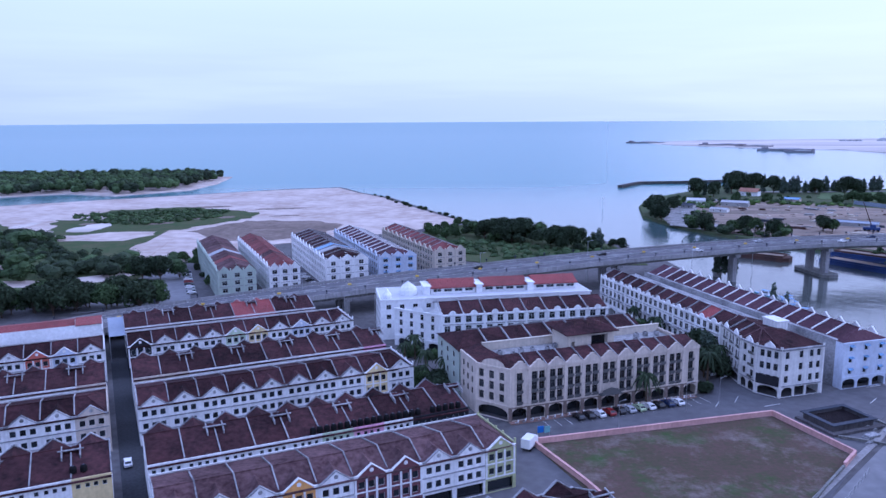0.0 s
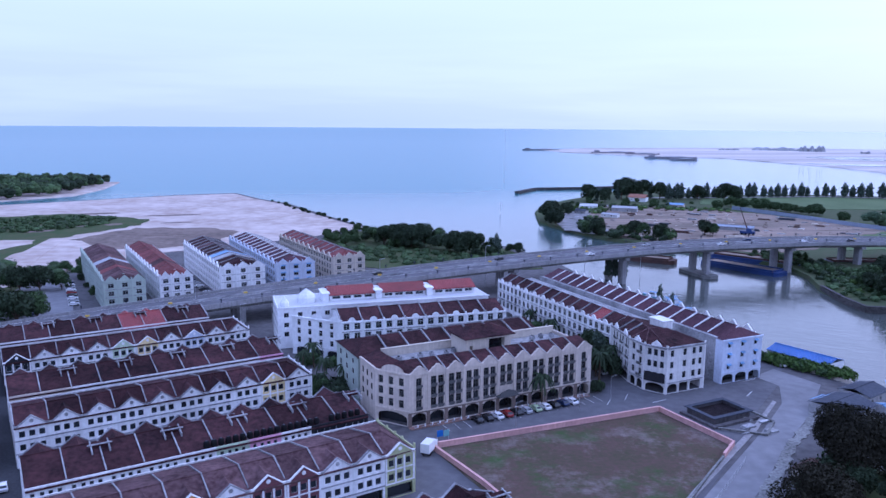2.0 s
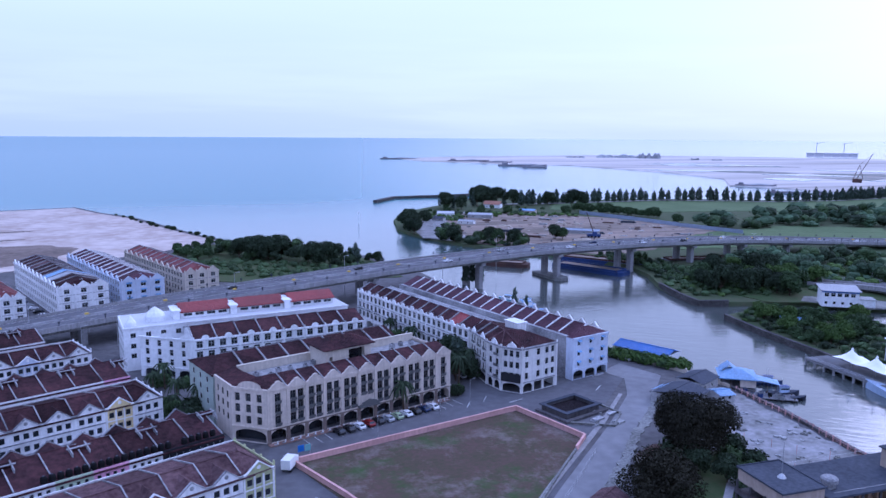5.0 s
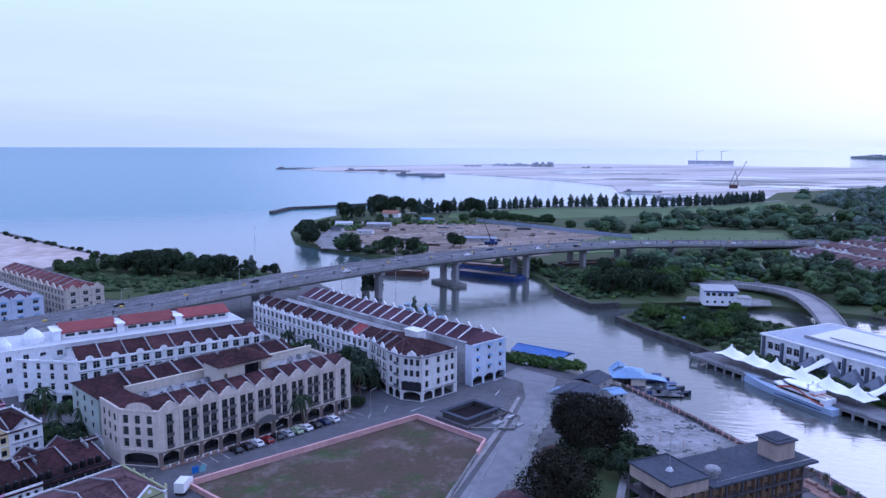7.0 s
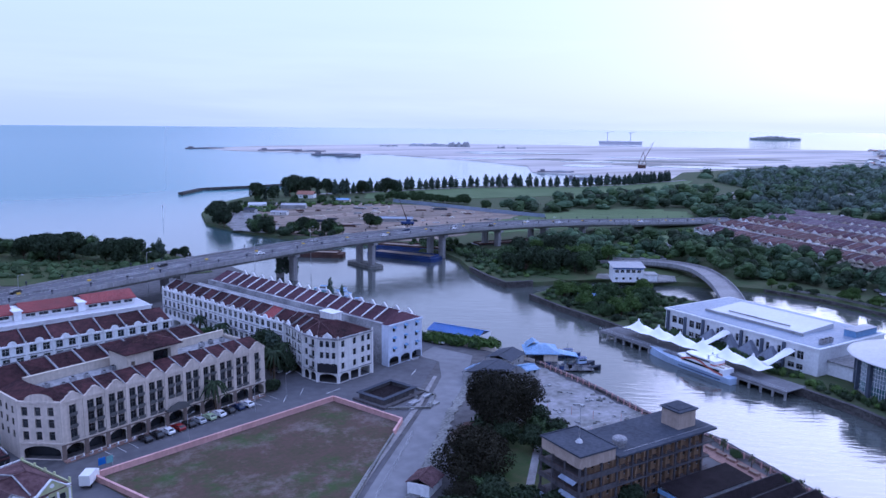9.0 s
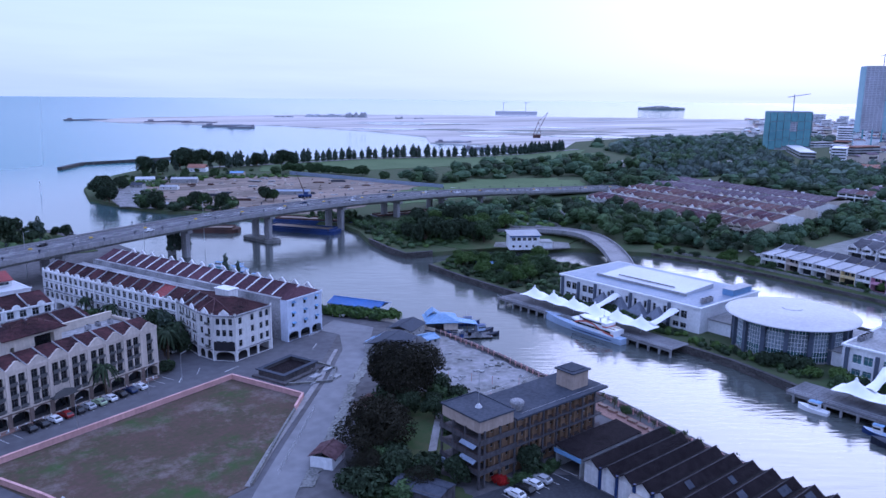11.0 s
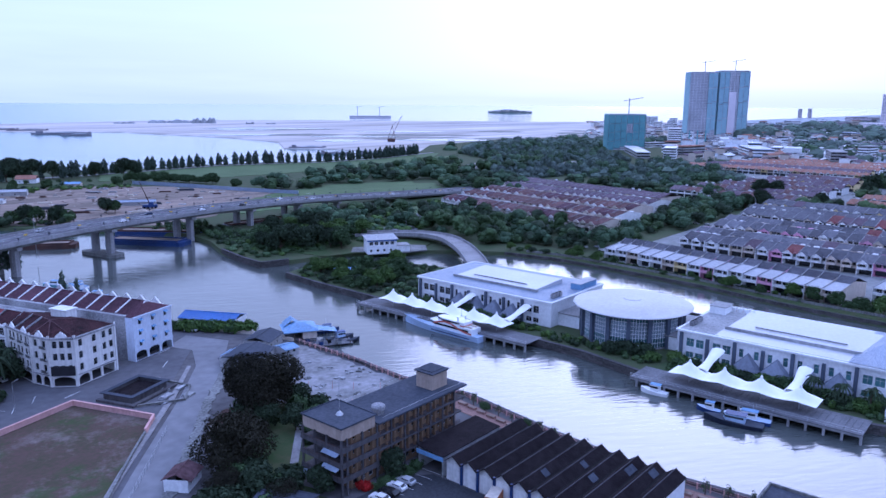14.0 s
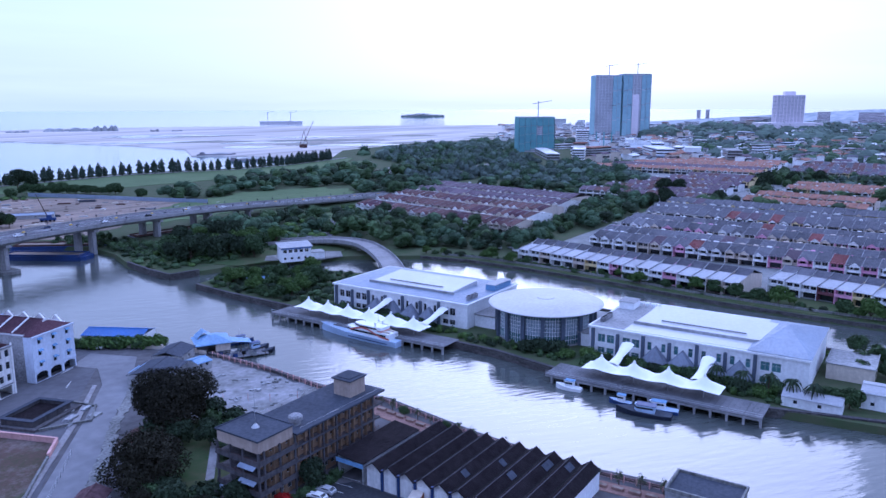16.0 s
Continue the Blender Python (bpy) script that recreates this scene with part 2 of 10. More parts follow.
ASPHALT_DARK = material("dark_asphalt", (0.055, 0.057, 0.063), 0.85, 0.25, 0.6, 0.1, big=30)
ASPHALT_PALE = material("worn_asphalt", (0.24, 0.238, 0.245), 0.85, 0.3, 3.0, 0.0, second=(0.165, 0.164, 0.172), big=6)
PAINT = material("road_paint", (0.62, 0.62, 0.60), 0.7, 0.3, 0.3)
YELLOW_PAINT = material("yellow_marking", (0.62, 0.42, 0.06), 0.6, 0.2, 0.3)
TOWN = material("worn_town_paving", (0.145, 0.139, 0.142), 0.85, 0.3, 2.4, 0.0, second=(0.075, 0.072, 0.074), big=6)
# far estate ground lightened by colour to stand in for haze
TOWN_PALE = material("haze_paled_street", (0.30, 0.30, 0.30), 0.9, 0.3, 3.0, 0.0, second=(0.17, 0.18, 0.165), big=6)
YARD = material("broken_yard_concrete", (0.34, 0.33, 0.335), 0.9, 0.35, 1.8, 0.0, second=(0.15, 0.15, 0.14), big=5)
PAVING = material("concrete_paving", (0.34, 0.33, 0.33), 0.85, 0.3, 0.8, 0.1, second=(0.20, 0.19, 0.19))
PAVING_RED = material("brick_paving", (0.27, 0.17, 0.14), 0.85, 0.3, 0.5, 0.1)
FIELD = field_material()
GRASS = material("rough_grass", (0.042, 0.078, 0.026), 0.95, 0.4, 2.2, 0.5, second=(0.085, 0.088, 0.045), big=6)
LAWN = material("mown_grass", (0.125, 0.17, 0.08), 0.95, 0.3, 3.0, 0.4, second=(0.085, 0.125, 0.055), big=12)
SCRUB = material("scrub_ground", (0.055, 0.085, 0.036), 0.95, 0.4, 2.5, 0.6, second=(0.085, 0.09, 0.052), big=5)
SAND = material("pale_sand", (0.58, 0.505, 0.455), 0.95, 0.25, 9.0, 0.2, second=(0.35, 0.275, 0.235), big=4.5)
MUD = material("wet_brown_sand", (0.20, 0.155, 0.13), 0.8, 0.3, 4.0, 0.2, big=6)
FILL = material("reclaimed_sand_flat", (0.68, 0.62, 0.58), 0.95, 0.3, 95.0, 0.1, second=(0.33, 0.30, 0.26), big=4, drag=40)
FILL_GREEN = material("overgrown_fill", (0.15, 0.18, 0.145), 0.95, 0.3, 60.0, 0.1, second=(0.30, 0.28, 0.25), big=4, drag=40)
# spoil grey lightened by colour in place of distance haze
HEAP = material("haze_paled_grey", (0.34, 0.35, 0.36), 0.95, 0.3, 12.0, 0.1)
BARGE = material("faded_barge_steel", (0.27, 0.27, 0.31), 0.8, 0.3, 4.0, second=(0.18, 0.155, 0.155))
GREYWASH = plaster("greyed_cream_plaster", (0.68, 0.67, 0.65), 1.3)
EARTH = material("bare_red_earth", (0.34, 0.265, 0.215), 0.95, 0.35, 5.0, 0.2, second=(0.11, 0.095, 0.075), big=7, drag=28)
SEABED = material("seabed", (0.08, 0.08, 0.07), 0.95, 0.3, 20.0)
# pale blue-grey holds the distance haze over the far plain
TOWNGROUND = material("hazy_town_ground", (0.46, 0.48, 0.52), 0.95, 0.4, 40.0, 0.1, second=(0.18, 0.22, 0.24), big=5, drag=65)
BARK = material("bark", (0.10, 0.075, 0.055), 0.95, 0.4, 0.3, 0.4)
LEAF = material("leaf", (0.066, 0.104, 0.042), 0.7, 0.35, 1.6, island=0.45, second=(0.040, 0.066, 0.028))
LEAF_DARK = material("dark_leaf", (0.044, 0.064, 0.034), 0.8, 0.35, 1.6, island=0.5, second=(0.025, 0.036, 0.021))
LEAF_RUSSET = material("dark_russet_leaf", (0.034, 0.032, 0.020), 0.8, 0.35, 1.6, island=0.5, second=(0.014, 0.014, 0.010))
LEAF_LIGHT = material("bright_leaf", (0.095, 0.15, 0.04), 0.7, 0.35, 0.8, island=0.4, second=(0.05, 0.09, 0.025))
LEAF_PINE = material("casuarina_needles", (0.085, 0.115, 0.085), 0.8, 0.35, 0.8, island=0.4, second=(0.045, 0.065, 0.05))
# paler leaf for far woods: distance haze is put into these two colours
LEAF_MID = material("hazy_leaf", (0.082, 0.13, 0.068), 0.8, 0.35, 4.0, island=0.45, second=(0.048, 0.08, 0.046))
LEAF_FAR = material("hazy_foliage", (0.12, 0.165, 0.12), 0.9, 0.35, 9.0, island=0.35, second=(0.095, 0.12, 0.108))
PANE = material("dark_window_glass", (0.022, 0.026, 0.032), 0.15, 0.2, 2.0, specular=0.6, vary=0.4)
GLASS_TEAL = material("teal_curtain_glass", (0.09, 0.19, 0.20), 0.08, 0.3, 1.5, specular=0.8, vary=0.3)
GLASS_FRIT = material("pale_fritted_glass", (0.30, 0.37, 0.42), 0.15, 0.3, 1.5, specular=0.6, vary=0.2)
FRAME = material("window_frame_paint", (0.55, 0.55, 0.54), 0.6, 0.1, 0.5)
METAL = material("galvanised_steel", (0.45, 0.46, 0.48), 0.4, 0.2, 0.5, metal=0.7)
RUST = material("rusty_steel", (0.12, 0.068, 0.052), 0.8, 0.4, 0.6, second=(0.06, 0.042, 0.04))
HULL_BLUE = material("blue_hull_paint", (0.025, 0.05, 0.16), 0.5, 0.3, 0.8)
HULL_DARK = material("dark_hull_paint", (0.02, 0.025, 0.045), 0.5, 0.3, 0.8)
HULL_PALE = material("pale_blue_hull_paint", (0.42, 0.52, 0.68), 0.4, 0.15, 0.8)
HULL_WHITE = material("white_gelcoat", (0.78, 0.79, 0.80), 0.3, 0.06, 0.8)
TENT = material("white_membrane", (0.86, 0.86, 0.86), 0.6, 0.05, 1.5)
TIMBER = material("weathered_timber_deck", (0.19, 0.19, 0.20), 0.85, 0.35, 0.5, 0.2, stripe=1.5)
RUBBER = material("black_rubber", (0.012, 0.012, 0.013), 0.8, 0.2, 0.5)
SIGN_BLUE = material("blue_sign_sheet", (0.03, 0.14, 0.45), 0.5, 0.15, 0.8)
TARP_GREEN = material("green_safety_net", (0.20, 0.40, 0.41), 0.8, 0.3, 5.0, second=(0.13, 0.27, 0.30), island=0.25)
SAUCER = material("brushed_aluminium_roof", (0.34, 0.35, 0.37), 0.5, 0.12, 1.0, metal=0.25, specular=0.3)
FRAME_DARK = material("dark_bronze_frame", (0.10, 0.10, 0.10), 0.6, 0.1, 0.5)
SLATE_PALE = material("grey_hood_cladding", (0.20, 0.22, 0.27), 0.6, 0.2, 0.8)
SLATE = material("slate_grey_cladding", (0.09, 0.11, 0.15), 0.6, 0.2, 0.8)
ROSE_BROWN = material("hotel_brown_paint", (0.19, 0.15, 0.13), 0.85, 0.2, 0.8, streak=0.5)
# darker core colour stands in for shade between the floor slabs
TOWER_CORE = material("shaded_tower_floor", (0.36, 0.36, 0.40), 0.8, 0.2, 6.0)
TOWER_NET = material("pale_teal_scaffold_net", (0.36, 0.52, 0.56), 0.8, 0.25, 6.0, second=(0.27, 0.40, 0.46))
# both tower colours are lightened to carry the haze of distance
TOWER_GREY = material("hazy_unfinished_concrete", (0.60, 0.60, 0.64), 0.85, 0.2, 3.0)
TOWER_PALE = material("hazy_pale_cladding", (0.75, 0.68, 0.72), 0.7, 0.1, 3.0)
BOX_ORANGE = material("orange_container", (0.42, 0.17, 0.08), 0.6, 0.25, 0.8, stripe=3.0)
FLOWER = material("red_flowers", (0.30, 0.02, 0.018), 0.8, 0.3, 0.5, island=0.4)


def car_paint(name, colour):
    return material(name, colour, 0.25, 0.05, 1.0, specular=0.7)


CAR_PAINTS = [car_paint("white_car_paint", (0.75, 0.75, 0.76)), car_paint("black_car_paint", (0.02, 0.02, 0.022)), car_paint("silver_car_paint", (0.40, 0.41, 0.43)),
              car_paint("red_car_paint", (0.22, 0.02, 0.02)), car_paint("lime_car_paint", (0.36, 0.45, 0.28)), car_paint("blue_car_paint", (0.02, 0.035, 0.09))]


def water_material():
    m = bpy.data.materials.new("sea_water")
    m.use_nodes = True
    t = m.node_tree
    b = t.nodes["Principled BSDF"]
    b.inputs["Roughness"].default_value, b.inputs["IOR"].default_value = 0.10, 1.5
    geo = t.nodes.new("ShaderNodeNewGeometry")
    sep = t.nodes.new("ShaderNodeSeparateXYZ")
    t.links.new(geo.outputs["Position"], sep.inputs[0])
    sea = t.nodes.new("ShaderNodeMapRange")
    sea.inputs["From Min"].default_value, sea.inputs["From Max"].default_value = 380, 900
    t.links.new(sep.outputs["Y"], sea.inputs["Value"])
    lee = t.nodes.new("ShaderNodeMath")
    lee.operation = "DIVIDE"
    t.links.new(sep.outputs["X"], lee.inputs[0])
    t.links.new(sep.outputs["Y"], lee.inputs[1])
    wind = t.nodes.new("ShaderNodeMapRange")
    wind.interpolation_type = "SMOOTHSTEP"
    wind.inputs["From Min"].default_value, wind.inputs["From Max"].default_value = 0.62, 0.10
    t.links.new(lee.outputs[0], wind.inputs["Value"])
    ruffle = t.nodes.new("ShaderNodeMath")
    ruffle.operation = "MULTIPLY"
    t.links.new(wind.outputs["Result"], ruffle.inputs[0])
    t.links.new(sea.outputs["Result"], ruffle.inputs[1])
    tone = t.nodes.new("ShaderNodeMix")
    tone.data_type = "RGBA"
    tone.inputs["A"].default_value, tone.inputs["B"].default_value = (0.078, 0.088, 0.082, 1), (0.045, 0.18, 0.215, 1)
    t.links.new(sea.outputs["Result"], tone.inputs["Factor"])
    t.links.new(tone.outputs["Result"], b.inputs["Base Color"])
    dull = t.nodes.new("ShaderNodeMapRange")
    dull.inputs["To Min"].default_value, dull.inputs["To Max"].default_value = 0.95, 0.25
    t.links.new(ruffle.outputs[0], dull.inputs["Value"])
    t.links.new(dull.outputs["Result"], b.inputs["Specular IOR Level"])
    small = t.nodes.new("ShaderNodeTexNoise")
    small.inputs["Scale"].default_value, small.inputs["Detail"].default_value = 0.42, 5.0
    mp = t.nodes.new("ShaderNodeMapping")
    mp.vector_type = "TEXTURE"
    mp.inputs["Rotation"].default_value = (0, 0, -0.65)
    mp.inputs["Scale"].default_value = (3.0, 0.75, 1.0)
    t.links.new(geo.outputs["Position"], mp.inputs["Vector"])
    t.links.new(mp.outputs["Vector"], small.inputs["Vector"])
    large = t.nodes.new("ShaderNodeTexNoise")
    large.inputs["Scale"].default_value, large.inputs["Detail"].default_value = 0.06, 3.0
    t.links.new(mp.outputs["Vector"], large.inputs["Vector"])
    mixh = t.nodes.new("ShaderNodeMath")
    mixh.operation = "MULTIPLY_ADD"
    mixh.inputs[1].default_value = 0.9
    t.links.new(large.outputs["Fac"], mixh.inputs[0])
    t.links.new(small.outputs["Fac"], mixh.inputs[2])
    bp = t.nodes.new("ShaderNodeBump")
    bp.inputs["Strength"].default_value, bp.inputs["Distance"].default_value = 0.27, 0.4
    t.links.new(mixh.outputs[0], bp.inputs["Height"])
    chop = t.nodes.new("ShaderNodeMapRange")
    chop.inputs["To Min"].default_value, chop.inputs["To Max"].default_value = 0.045, 0.30
    t.links.new(ruffle.outputs[0], chop.inputs["Value"])
    t.links.new(chop.outputs["Result"], b.inputs["Roughness"])
    t.links.new(bp.outputs["Normal"], b.inputs["Normal"])
    return m


WATER = water_material()


# ---------------------------------------------------------------- mesh helpers
class Geo:
    """Vertices, faces and each face's material slot."""

    def __init__(self):
        self.v, self.f, self.s = [], [], []

    def face(self, points, slot=0):
        n = len(self.v)
        self.v += [tuple(p) for p in points]
        self.f.append(tuple(range(n, n + len(points))))
        self.s.append(slot)

    def box(self, x0, y0, z0, x1, y1, z1, slot=0):
        n = len(self.v)
        self.v += [(x0, y0, z0), (x1, y0, z0), (x1, y1, z0), (x0, y1, z0), (x0, y0, z1), (x1, y0, z1), (x1, y1, z1), (x0, y1, z1)]
        for q in ((3, 2, 1, 0), (4, 5, 6, 7), (0, 1, 5, 4), (1, 2, 6, 5), (2, 3, 7, 6), (3, 0, 4, 7)):
            self.f.append(tuple(n + i for i in q))
            self.s.append(slot)
        return self

    def prism(self, outline, z0, z1, slot=0, side=None, flare=0.0):
        """An upright solid on an outline (anticlockwise); flare widens its foot."""
        n, k = len(self.v), len(outline)
        if sum(a[0] * b[1] - b[0] * a[1] for a, b in zip(outline, outline[1:] + outline[:1])) < 0:
            outline = outline[::-1]
        low = []
        for i in range(k):
            a, b = Vector(outline[i - 1]), Vector(outline[(i + 1) % k])
            d = (b - a).normalized()
            low.append((outline[i][0] + d.y * flare, outline[i][1] - d.x * flare, z0))
        self.v += low + [(p[0], p[1], z1) for p in outline]
        self.f.append(tuple(range(n + 2 * k - 1, n + k - 1, -1))[::-1])
        self.s.append(slot)
        self.f.append(tuple(range(n + k - 1, n - 1, -1)))
        self.s.append(slot)
        for i in range(k):
            j = (i + 1) % k
            self.f.append((n + i, n + j, n + k + j, n + k + i))
            self.s.append(slot if side is None else side)
        return self

    def slab(self, a, b, c, d, thick, slot=0):
        """A plate under the four corners a b c d (anticlockwise from above)."""
        top = [Vector(p) for p in (a, b, c, d)]
        low = [p - Vector((0, 0, thick)) for p in top]
        n = len(self.v)
        self.v += [tuple(p) for p in low + top]
        for q in ((3, 2, 1, 0), (4, 5, 6, 7), (0, 1, 5, 4), (1, 2, 6, 5), (2, 3, 7, 6), (3, 0, 4, 7)):
            self.f.append(tuple(n + i for i in q))
            self.s.append(slot)
        return self

    def tube(self, p, q, r0, r1=None, n=8, slot=0, caps=True):
        p, q = Vector(p), Vector(q)
        r1 = r0 if r1 is None else r1
        axis = (q - p).normalized()
        u = axis.orthogonal().normalized()
        w = axis.cross(u)
        s = len(self.v)
        for c, r in ((p, r0), (q, r1)):
            for i in range(n):
                a = math.tau * i / n
                self.v.append(tuple(c + (u * math.cos(a) + w * math.sin(a)) * r))
        for i in range(n):
            j = (i + 1) % n
            self.f.append((s + i, s + j, s + n + j, s + n + i))
            self.s.append(slot)
        if caps:
            self.f.append(tuple(range(s + n - 1, s - 1, -1)))
            self.f.append(tuple(range(s + n, s + 2 * n)))
            self.s += [slot, slot]
        return self

    def lathe(self, x, y, profile, n=24, slot=0):
        """A turned body: profile of (radius, height) from the foot up."""
        s = len(self.v)
        for r, z in profile:
            for i in range(n):
                a = math.tau * i / n
                self.v.append((x + r * math.cos(a), y + r * math.sin(a), z))
        for k in range(len(profile) - 1):
            for i in range(n):
                j = (i + 1) % n
                self.f.append((s + k * n + i, s + k * n + j, s + (k + 1) * n + j, s + (k + 1) * n + i))
                self.s.append(slot)
        self.f.append(tuple(range(s + n - 1, s - 1, -1)))
        m = s + (len(profile) - 1) * n
        self.f.append(tuple(range(m, m + n)))
        self.s += [slot, slot]
        return self

    def facade(self, width, z0, z1, holes, deep=0.25, y=0.0, slot=0, x=0.0):
        """A wall in the plane y, looking towards -y, with real openings (x0, x1, z0, z1) and their reveals."""
        xs = sorted({x, x + width, *[h[0] for h in holes], *[h[1] for h in holes]})
        zs = sorted({z0, z1, *[h[2] for h in holes], *[h[3] for h in holes]})
        for i in range(len(xs) - 1):
            for k in range(len(zs) - 1):
                mx, mz = (xs[i] + xs[i + 1]) / 2, (zs[k] + zs[k + 1]) / 2
                if not any(h[0] < mx < h[1] and h[2] < mz < h[3] for h in holes):
                    self.face([(xs[i], y, zs[k]), (xs[i + 1], y, zs[k]), (xs[i + 1], y, zs[k + 1]), (xs[i], y, zs[k + 1])], slot)
        for a, b, c, d in holes:
            self.face([(a, y, c), (a, y, d), (a, y + deep, d), (a, y + deep, c)], slot)
            self.face([(b, y, d), (b, y, c), (b, y + deep, c), (b, y + deep, d)], slot)
            self.face([(a, y, d), (b, y, d), (b, y + deep, d), (a, y + deep, d)], slot)
            self.face([(b, y, c), (a, y, c), (a, y + deep, c), (b, y + deep, c)], slot)
        return self

    def arch(self, x0, x1, z0, z1, y=0.0, deep=0.25, slot=0, n=8):
        """Fills the two upper corners of an opening so that its head becomes an arch springing at z0."""
        cx, half = (x0 + x1) / 2, (x1 - x0) / 2
        pts = [(cx - half * math.cos(math.pi * i / n), z0 + (z1 - z0) * math.sin(math.pi * i / n)) for i in range(n + 1)]
        for side, corner in ((pts[:n // 2 + 1], (x0, z1)), (pts[n // 2:], (x1, z1))):
            for a, b in zip(side, side[1:]):
                self.face([(corner[0], y - 0.003, corner[1]), (a[0], y - 0.003, a[1]), (b[0], y - 0.003, b[1])], slot)
                self.face([(a[0], y, a[1]), (b[0], y, b[1]), (b[0], y + deep, b[1]), (a[0], y + deep, a[1])], slot)
        return self

    def weld(self):
        """Joins corners that fall together."""
        seen, index, kept = {}, [], []
        for p in self.v:
            k = tuple(round(c, 3) for c in p)
            if k not in seen:
                seen[k] = len(kept)
                kept.append(p)
            index.append(seen[k])
        self.v, self.f = kept, [tuple(index[i] for i in q) for q in self.f]
        return self

    def moved(self, m):
        self.v = [tuple(m @ Vector(p)) for p in self.v]
        return self

    def add(self, other, m=None, shift=0):
        n = len(self.v)
        self.v += [tuple(m @ Vector(p)) for p in other.v] if m else other.v
        self.f += [tuple(n + i for i in q) for q in other.f]
        self.s += [k + shift for k in other.s]
        return self

    def mesh(self, name, mats, smooth=False):
        me = bpy.data.meshes.new(name)
        me.from_pydata(self.v, [], self.f)
        for m in mats if isinstance(mats, (list, tuple)) else [mats]:
            me.materials.append(m)
        me.polygons.foreach_set("material_index", self.s)
        if smooth:
            me.polygons.foreach_set("use_smooth", [True] * len(self.f))
        me.update()
        return me


def part(name, geo, mats, parent=None, label="", m=None, smooth=False):
    """Links a mesh as one object under a thing or a part."""
    me = geo.mesh(name, mats, smooth) if isinstance(geo, Geo) else geo
    ob = new(name, me)
    ob.parent = parent
    if m is not None:
        ob.matrix_basis = m
    return tagged(ob, label)


def thing(name, m, label, category, group="", kind=""):
    ob = new(name)
    ob.empty_display_size = 0.5
    ob.matrix_basis = m
    return tagged(ob, label, category, group, kind)


def structure(name, geo, mats, label="", category="ground"):
    return tagged(part(name, geo, mats), label or name.replace("_", " "), category, kind="structure")


def at(x, y, z=0.0, turn=0.0, size=1.0):
    return pose(x, y, z, 0, 0, turn) @ Matrix.Scale(size, 4)


def inside(x, y, outline):
    hit = False
    for (ax, ay), (bx, by) in zip(outline, outline[1:] + outline[:1]):
        if (ay > y) != (by > y) and x < (bx - ax) * (y - ay) / (by - ay) + ax:
            hit = not hit
    return hit


def scattered(outline, step, seed, jitter=0.45):
    """Uneven places about step apart inside an outline."""
    r = random.Random(seed)
    xs, ys = [p[0] for p in outline], [p[1] for p in outline]
    found = []
    y = min(ys)
    while y < max(ys):
        x = min(xs)
        while x < max(xs):
            px, py = x + r.uniform(-jitter, jitter) * step, y + r.uniform(-jitter, jitter) * step
            if inside(px, py, outline):
                found.append((px, py))
            x += step
        y += step
    return found


WINDOW_MESHES = {}


def window_mesh(w, h, style="plain", geo=False):
    """A framed window, 0..w by 0..h, its glass set back behind the frame."""
    key = (round(w, 2), round(h, 2), style)
    if geo or key not in WINDOW_MESHES:
        g = Geo()
        b = 0.06
        xs = [(b, w - b)] if w < 1.5 else [(b, w / 2 - b / 2), (w / 2 + b / 2, w - b)]
        zs = [(b, h - b)] if h <= 1.6 else [(b, h * 0.62), (h * 0.62 + b, h - b)]
        holes = [(x0, x1, z0, z1) for x0, x1 in xs for z0, z1 in zs]
        g.facade(w, 0, h, holes, deep=0.07, y=0.03)
        for x0, x1, z0, z1 in holes:
            g.face([(x0, 0.10, z0), (x1, 0.10, z0), (x1, 0.10, z1), (x0, 0.10, z1)], 1)
        g.weld()
        if geo:
            return g
        WINDOW_MESHES[key] = g.mesh("window", [FRAME if style != "dark" else FRAME_DARK, PANE if style != "teal" else GLASS_TEAL])
    return WINDOW_MESHES[key]


def put_windows(parent, places, y=0.12, turn=None, style="plain", name="window"):
    """Windows as parts of their own at (x, z, w, h); turn: a pose for the wall's own plane."""
    if style == "joined":
        g = Geo()
        for x, z, w, h in places:
            g.add(window_mesh(w, h, "plain", True), pose(x, y, z))
        part("glazing", g, [FRAME, PANE], parent, m=turn)
        return
    for x, z, w, h in places:
        m = pose(x, y, z)
        part(name, window_mesh(w, h, style), None, parent, m=(turn @ m) if turn is not None else m)


# ---------------------------------------------------------------- water, ground and coast
SEA = -2.0


def bowl(r):
    """The far sheet lifts to the true height of the horizon."""
    return 0.0 if r < 3200 else 50.5 * ((r - 3200) / 1700.0) ** 2


def polar_sheet(z, radii, a0, a1, steps, rim=None):
    g = Geo()
    cols = steps + 1
    for r in radii:
        for i in range(cols):
            a = radians(a0 + (a1 - a0) * i / steps)
            g.v.append((r * math.sin(a), r * math.cos(a), z + bowl(r)))
    for k in range(len(radii) - 1):
        for i in range(steps):
            g.f.append((k * cols + i, (k + 1) * cols + i, (k + 1) * cols + i + 1, k * cols + i + 1)[::-1])
            g.s.append(0)
    return g


RINGS = [0.5, 60, 150, 300, 500, 800, 1200, 1700, 2300, 2900, 3200, 3500, 3800, 4100, 4400, 4650, 4900]
structure("ground", polar_sheet(-6.0, RINGS, -180, 180, 96), SEABED, "seabed and earth under water and land")
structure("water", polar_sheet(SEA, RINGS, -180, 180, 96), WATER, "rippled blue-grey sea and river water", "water")

